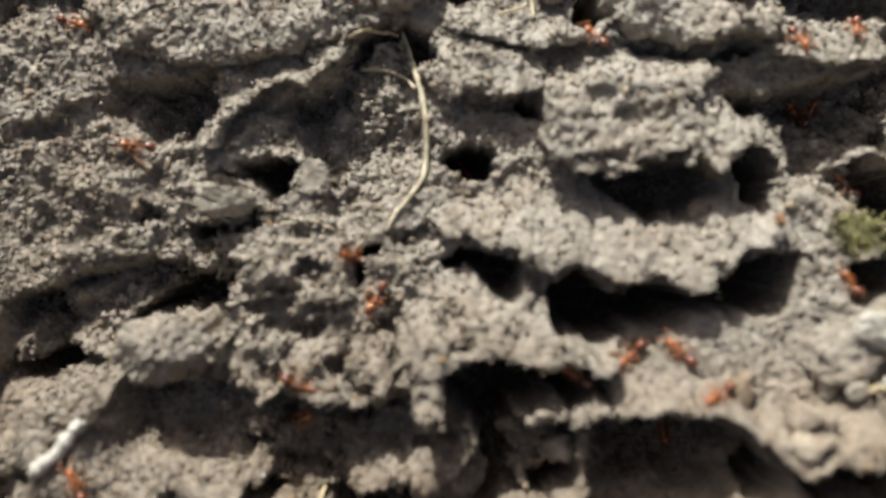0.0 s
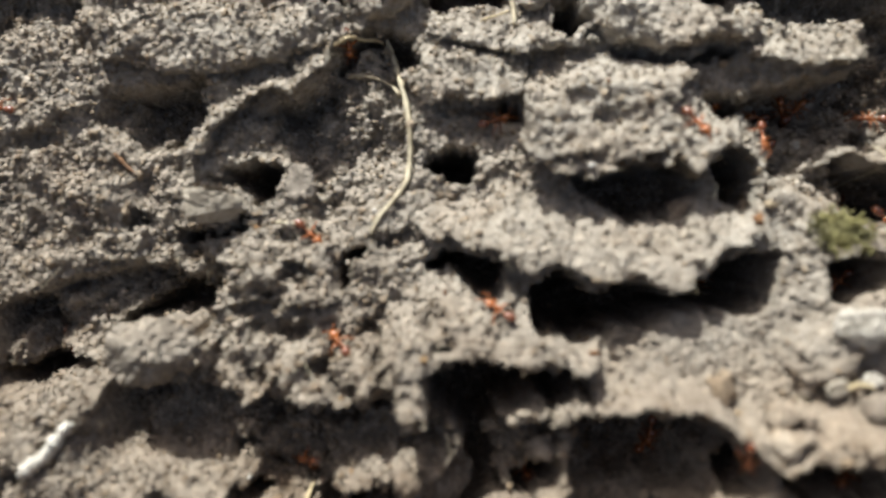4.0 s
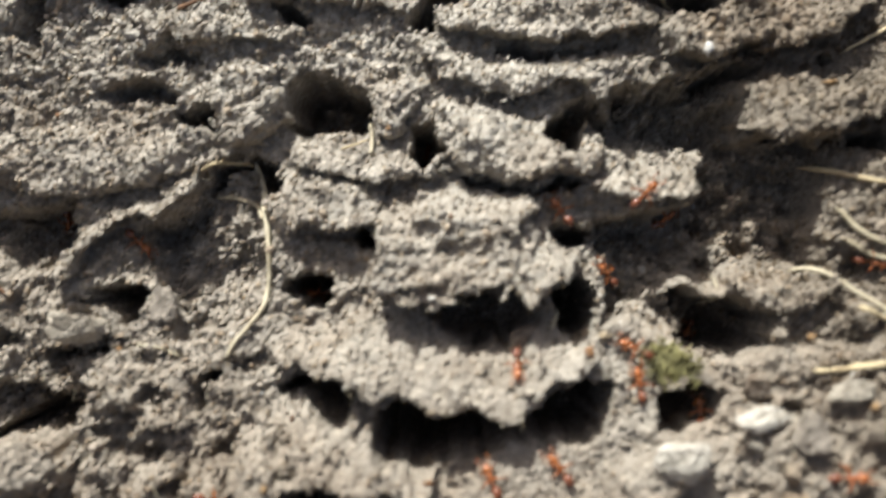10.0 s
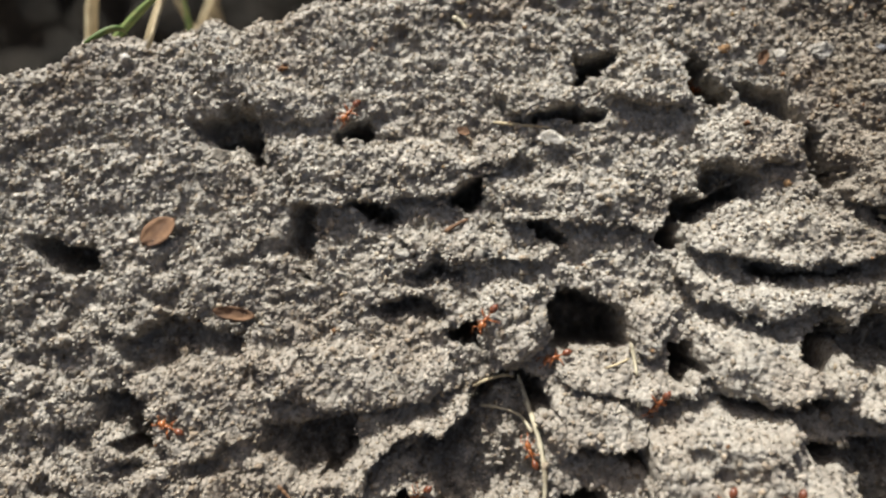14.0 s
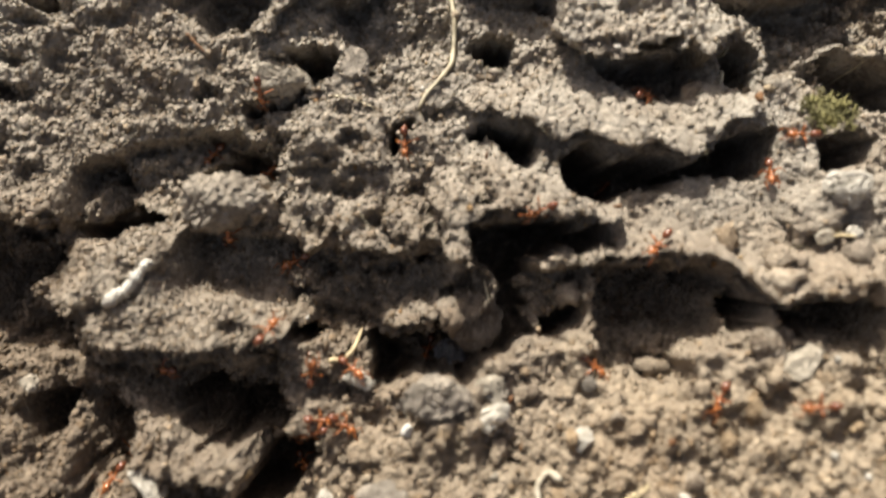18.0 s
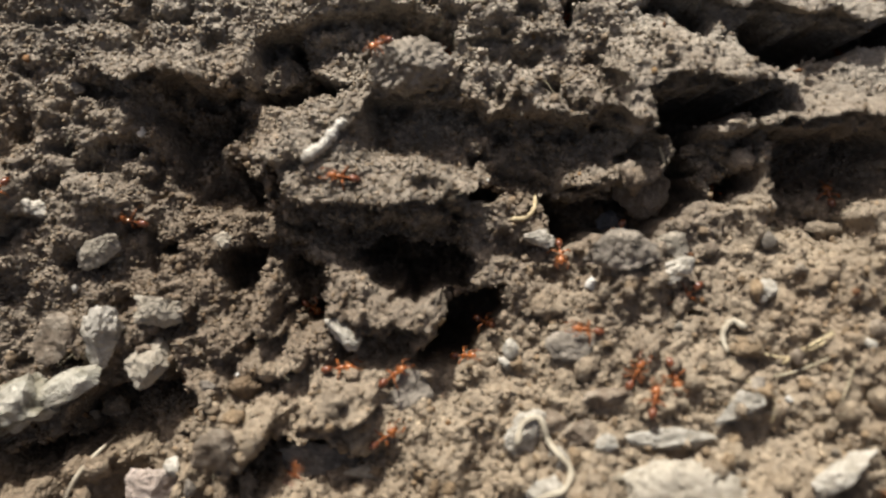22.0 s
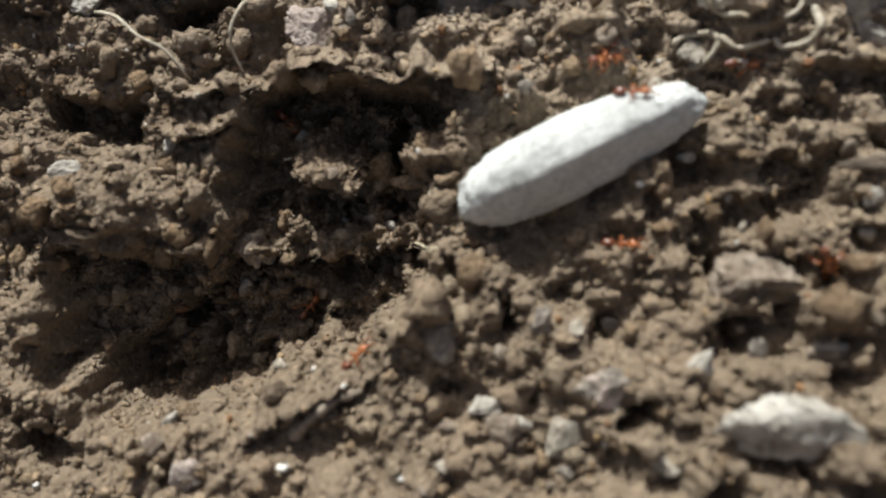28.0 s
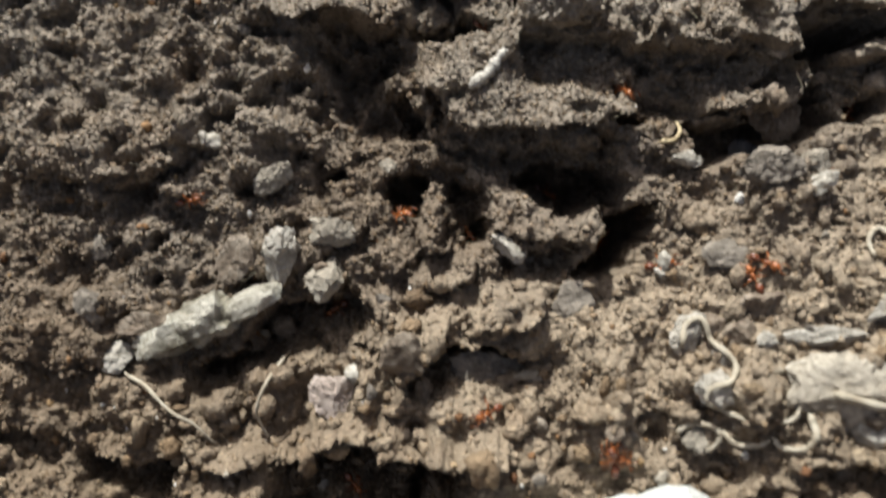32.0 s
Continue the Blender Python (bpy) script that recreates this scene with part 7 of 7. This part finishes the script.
ROUTES.append([(1.0, 38.4, -8.1), (2.0, 41.0, -2.4), (5.0, 37.1, -1.7), (6.0, 33.7, -4.2), (7.0, 32.8, -7.9), (8.0, 33.9, -8.2), (9.0, 34.5, -8.8), (10.0, 30.8, -9.9), (11.0, 26.0, -8.6), (12.0, 19.8, -1.5), (13.0, 19.0, -7.3), (17.8, -14.3, -42.6), (19.0, -7.9, -45.7), (20.0, -7.1, -45.2), (21.0, -5.2, -47.7), (22.0, 0.6, -47.6), (23.9, -14.3, -42.6), (25.1, -16.5, -61.5), (27.0, -0.4, -68.4), (28.0, -0.4, -77.0), (29.0, -0.3, -86.8), (30.9, -16.5, -61.5)])
ROUTES.append([(6.4, 19.7, -27.3), (8.0, 18.8, -37.0), (9.6, 19.7, -27.3), (16.7, 5.3, -29.4), (18.0, -1.5, -33.2), (19.0, 4.6, -37.9), (20.0, 4.4, -42.7), (21.0, 10.7, -41.2), (22.0, 4.5, -39.0), (23.0, 9.2, -41.4), (24.0, 16.9, -36.8), (25.7, 19.7, -27.3)])
ROUTES.append([(7.9, 26.0, -15.1), (9.0, 32.5, -15.2), (10.0, 30.6, -12.5), (11.0, 30.0, -11.2), (11.9, 26.0, -15.1), (15.3, 25.7, -7.1), (16.0, 29.8, -8.9), (17.0, 31.9, -10.0), (18.0, 26.8, -7.6), (18.6, 25.7, -7.1)])
ROUTES.append([(9.4, 26.0, -0.6), (10.0, 25.1, 1.6), (11.0, 23.4, 2.1), (12.0, 24.2, -1.5), (13.0, 23.1, -1.7), (16.0, 17.0, -8.9), (17.0, 17.3, -9.4), (18.0, 17.3, -9.6), (18.6, 19.0, -7.3)])
ROUTES.append([(9.4, 33.1, -0.1), (10.0, 32.1, 3.0), (10.6, 33.1, -0.1), (11.4, 25.2, 8.5), (12.0, 22.4, 8.5), (12.6, 25.2, 8.5), (18.4, -14.3, -42.6), (20.0, -16.1, -51.9), (20.9, -14.3, -42.6), (21.1, -16.5, -61.5), (22.0, -21.3, -51.8), (23.0, -18.5, -54.8), (24.0, -15.1, -52.1), (25.4, -14.3, -42.6), (25.6, -16.5, -61.5), (27.0, -21.7, -72.0), (28.0, -15.5, -76.5), (29.0, -11.9, -76.4), (30.0, -12.0, -83.4), (31.9, -16.5, -61.5)])
ROUTES.append([(9.4, 34.0, -0.1), (10.0, 35.2, 1.7), (10.6, 34.0, -0.1), (19.4, -35.5, -40.5), (20.0, -37.3, -42.7), (21.0, -30.4, -41.0), (22.0, -29.2, -41.9), (22.6, -28.9, -42.2), (30.4, -35.5, -40.5), (31.0, -36.4, -39.9), (31.6, -35.5, -40.5)])
ROUTES.append([(8.1, 38.4, -8.1), (10.0, 45.4, -19.2), (11.0, 44.2, -9.5), (12.0, 38.4, -8.1), (17.1, -14.3, -42.6), (19.0, 0.9, -46.9), (20.0, 0.9, -47.0), (21.0, -1.5, -45.2), (22.0, -0.7, -45.5), (23.0, -2.8, -44.3), (24.0, -6.5, -50.0), (27.0, -6.3, -48.9), (28.7, -14.3, -42.6), (30.1, -14.3, -42.6), (32.0, -2.0, -44.4)])
ROUTES.append([(10.3, 4.3, 10.9), (11.0, 8.5, 11.5), (12.0, 8.4, 12.1), (13.0, 7.5, 13.0), (13.6, 4.3, 10.9), (19.4, -31.8, -22.1), (20.0, -29.8, -20.8), (20.6, -31.8, -22.1), (31.3, -29.2, -16.9), (32.0, -26.8, -20.3)])
ROUTES.append([(10.3, 48.3, 22.6), (11.0, 52.6, 22.0), (11.7, 48.3, 22.6), (12.4, 38.1, 20.8), (13.0, 39.4, 17.4), (13.6, 38.1, 20.8)])
ROUTES.append([(10.3, 3.4, 32.4), (11.0, 4.9, 28.7), (11.7, 3.4, 32.4), (20.4, -28.9, -42.2), (21.0, -27.9, -44.4), (22.0, -25.7, -46.7), (23.0, -24.5, -44.8), (24.0, -30.2, -43.7), (24.6, -28.9, -42.2), (28.1, -42.6, -50.1), (29.0, -38.9, -54.2), (30.0, -36.6, -50.7), (31.0, -42.6, -50.1)])
ROUTES.append([(10.9, 13.5, 8.2), (12.0, 11.6, 14.7), (13.0, 13.4, 6.9), (13.6, 13.4, 7.2), (20.4, -28.9, -42.2), (21.0, -27.8, -42.2), (22.0, -20.4, -46.7), (22.9, -14.3, -42.6), (23.1, -14.3, -42.6), (24.0, -14.4, -45.1), (27.0, -20.3, -47.5), (28.4, -14.3, -42.6), (28.6, -28.9, -42.2), (30.0, -22.3, -49.5), (31.6, -28.9, -42.2)])
ROUTES.append([(11.2, 18.5, 36.0), (12.0, 15.4, 32.5), (13.0, 15.3, 32.4), (13.8, 18.5, 36.0)])
ROUTES.append([(10.2, 18.5, 36.0), (12.0, 27.7, 41.5), (13.8, 18.5, 36.0)])
ROUTES.append([(18.4, -41.6, -36.8), (19.0, -41.9, -36.9), (20.0, -43.9, -36.2), (20.6, -41.6, -36.8), (21.1, -41.6, -36.8), (22.0, -45.7, -33.7), (23.0, -53.8, -31.7), (24.7, -60.5, -39.2), (25.1, -40.6, -67.0), (27.0, -55.4, -61.8), (28.4, -40.6, -67.0), (28.6, -40.6, -67.0), (30.0, -45.9, -59.4), (31.5, -40.6, -67.0)])
ROUTES.append([(20.2, -42.6, -50.1), (21.0, -38.7, -52.9), (21.9, -42.6, -50.1), (22.1, -16.5, -61.5), (23.0, -23.4, -57.5), (24.0, -27.6, -57.8), (27.0, -21.9, -66.5), (28.0, -14.8, -64.8), (29.0, -10.6, -67.3), (30.0, -10.3, -69.9), (31.0, -9.3, -72.8)])
ROUTES.append([(22.1, -16.5, -61.5), (23.0, -14.2, -56.8), (24.0, -16.6, -61.1), (27.0, -18.4, -64.3), (28.0, -16.9, -61.1), (28.6, -16.5, -61.5)])
ROUTES.append([(25.1, -40.0, -77.0), (27.0, -45.2, -88.3), (28.9, -40.0, -77.0)])


# ---- the ants ----
def chitin(name, colour, dark):
    m, t, b = material(name, 0.22)
    v = coords(t)
    a = tex_noise(t, v, 2500, 3)
    t.links.new(mix(t, ramp(t, a, [(0.35, (0, 0, 0)), (0.65, (1, 1, 1))]), dark, colour), b.inputs["Base Color"])
    b.inputs["Specular IOR Level"].default_value = 0.6
    b.inputs["Coat Weight"].default_value = 0.3
    return m


RUSTY = chitin("rusty red chitin", (0.35, 0.112, 0.028), (0.19, 0.052, 0.015))
DARKER = chitin("dark red-brown chitin", (0.17, 0.05, 0.018), (0.08, 0.022, 0.01))


ANT = 0.00114


def blob(parts):
    """Joined egg shapes: centre and half-lengths in millimetres."""
    bm = bmesh.new()
    for (cx, cy, cz), (a, b, c) in parts:
        m = Matrix.LocRotScale(Vector((cx, cy, cz)) * ANT, None, Vector((a, b, c)) * ANT)
        bmesh.ops.create_icosphere(bm, subdivisions=2, radius=1.0, matrix=m)
    return bm


def limb(points, r0, r1):
    pts = [Vector(p) * ANT for p in points]
    n = len(pts)
    return tube(pts, [ANT * (r0 + (r1 - r0) * i / (n - 1)) for i in range(n)], 5)


HIPS = [(0.28, 0.13), (0.08, 0.14), (-0.12, 0.13)]
REACH = [(0.50, 0.62), (-0.02, 0.80), (-0.62, 0.70)]
STAND = 0.40


def make_ant():
    ant = new("ant")
    part("thorax", blob([((0.18, 0, 0.02), (0.30, 0.17, 0.19)), ((-0.10, 0, -0.02), (0.24, 0.15, 0.15))]), RUSTY, ant)
    part("petiole", blob([((-0.38, 0, 0.0), (0.10, 0.08, 0.13)), ((-0.54, 0, 0.0), (0.10, 0.09, 0.11))]), RUSTY, ant)
    part("gaster", blob([((-0.98, 0, 0.02), (0.46, 0.33, 0.31)), ((-1.35, 0, -0.04), (0.16, 0.12, 0.12))]), DARKER, ant, "dark glossy abdomen")
    head = part("head", blob([((0.72, 0, 0.0), (0.34, 0.29, 0.22)), ((1.02, 0, -0.06), (0.12, 0.17, 0.10))]), RUSTY, ant)
    for s in (1, -1):
        part("antenna", limb([(0.95, 0.12 * s, 0.05), (1.15, 0.36 * s, 0.22), (1.25, 0.45 * s, 0.20), (1.55, 0.38 * s, -0.02), (1.72, 0.34 * s, -0.14)], 0.035, 0.045), RUSTY, head)
        part("mandible", limb([(1.08, 0.13 * s, -0.06), (1.22, 0.12 * s, -0.08), (1.29, 0.02 * s, -0.09)], 0.05, 0.02), DARKER, head)
    for s in (1, -1):
        for (hx, hy), (fx, fy) in zip(HIPS, REACH):
            dx, dy = fx - hx * 0.4, fy * s
            leg = part("leg", limb([(0, 0, 0), (dx * 0.25, dy * 0.35, 0.16), (dx * 0.55, dy * 0.66, 0.20), (dx * 0.82, dy * 0.9, -0.22), (dx, dy, -STAND + 0.05), (dx * 1.12, dy * 1.1, -STAND + 0.02)], 0.06, 0.022), RUSTY, ant)
            leg.location = Vector((hx, hy * s, -0.05)) * ANT
    tagged(ant, "small glossy rust-red ant with a darker abdomen walking on the soil", "ant", group="ants on the mound")
    return ant


SMOOTH_H = H.copy()
for _ in range(6):
    SMOOTH_H[1:-1, 1:-1] = 0.2 * (SMOOTH_H[1:-1, 1:-1] + SMOOTH_H[:-2, 1:-1] + SMOOTH_H[2:, 1:-1] + SMOOTH_H[1:-1, :-2] + SMOOTH_H[1:-1, 2:])

# the ants walk over the stones too
for bx, bu, ba, bb, bturn, bh, bz in BUMPS:
    c0, c1 = np.searchsorted(XS, (bx - ba - bb, bx + ba + bb))
    r0, r1 = np.searchsorted(US, (bu - ba - bb, bu + ba + bb))
    box = (slice(r0, r1), slice(c0, c1))
    p = (GX[box] - bx) * math.cos(radians(bturn)) + (GU[box] - bu) * math.sin(radians(bturn))
    q = (GU[box] - bu) * math.cos(radians(bturn)) - (GX[box] - bx) * math.sin(radians(bturn))
    inside = 1 - (np.abs(p) / ba) ** 3 - (q / bb) ** 2
    SMOOTH_H[box] = np.where(inside > 0, np.maximum(SMOOTH_H[box], bh + bz * np.sqrt(np.maximum(inside, 0))), SMOOTH_H[box])


def ground_at(x, u, r):
    i, j = int(np.searchsorted(XS, x)), int(np.searchsorted(US, u))
    k = max(int(r / STEP), 1)
    i, j = min(max(i, k + 1), len(XS) - k - 2), min(max(j, k + 1), len(US) - k - 2)
    gx = (SMOOTH_H[j, i + k] - SMOOTH_H[j, i - k]) / (XS[i + k] - XS[i - k])
    gu = (SMOOTH_H[j + k, i] - SMOOTH_H[j - k, i]) / (US[j + k] - US[j - k])
    return float(np.percentile(SMOOTH_H[j - k:j + k + 1, i - k:i + k + 1], 70)), max(-1.3, min(1.3, gx)), max(-1.3, min(1.3, gu))


TICK = 0.25


def route_poses(route, rng):
    """Poses every quarter of a second along a route, the ant's feet on the soil and its head first."""
    ts = [r[0] for r in route]
    rows, turn = [], None
    for k in range(int(32 / TICK) + 1):
        t = k * TICK
        x, u = float(np.interp(t, ts, [r[1] for r in route])), float(np.interp(t, ts, [r[2] for r in route]))
        ahead = min(max(t + 0.4, ts[0] + 0.4), ts[-1])
        dx = float(np.interp(ahead, ts, [r[1] for r in route])) - float(np.interp(ahead - 0.5, ts, [r[1] for r in route]))
        du = float(np.interp(ahead, ts, [r[2] for r in route])) - float(np.interp(ahead - 0.5, ts, [r[2] for r in route]))
        want = math.atan2(du, dx) if math.hypot(dx, du) > 0.15 else (turn if turn is not None else rng.uniform(-3, 3))
        want += 0.35 * math.sin(2.3 * t + route[0][1])
        if turn is None:
            turn = want
        step = (want - turn + math.pi) % math.tau - math.pi
        turn += max(-0.8, min(0.8, step))
        x += 0.35 * math.sin(1.7 * t + 3 * route[0][2])
        u += 0.35 * math.cos(1.3 * t + route[0][1])
        h, gx, gu = ground_at(x, u, 0.7)
        up = (FACE @ Vector((-gx, -gu, 1.4))).normalized()
        way = FACE @ Vector((math.cos(turn), math.sin(turn), 0))
        way = (way - up * way.dot(up)).normalized()
        side = up.cross(way)
        turned = Matrix((way, side, up)).transposed().to_4x4()
        rows.append((t, Matrix.Translation(at(x, u, h) + up * (STAND * 0.85 * ANT)) @ turned))
    return rows


FIRST = make_ant()
ANTS = [FIRST] + [copy_thing(FIRST, pose(0, 0, 0)) for _ in ROUTES[1:]]


def motions():
    rng = random.Random(11)
    for ant, route in zip(ANTS, ROUTES):
        rows = route_poses(route, rng)
        walk(ant, rows)
        legs = [o for o in ant.children if o.name.startswith("leg")]
        for n, leg in enumerate(legs):
            base = leg.location.copy()
            beat = 1 if n % 2 == 0 else -1
            swings = []
            for i in range(0, len(rows)):
                gone = (rows[i][1].translation - rows[max(i - 1, 0)][1].translation).length
                wide = 26 if gone > 0.0004 else 5
                swings.append((rows[i][0], pose(*base, 0, 0, beat * wide * (1 if i % 2 else -1))))
            walk(leg, swings)


motions()
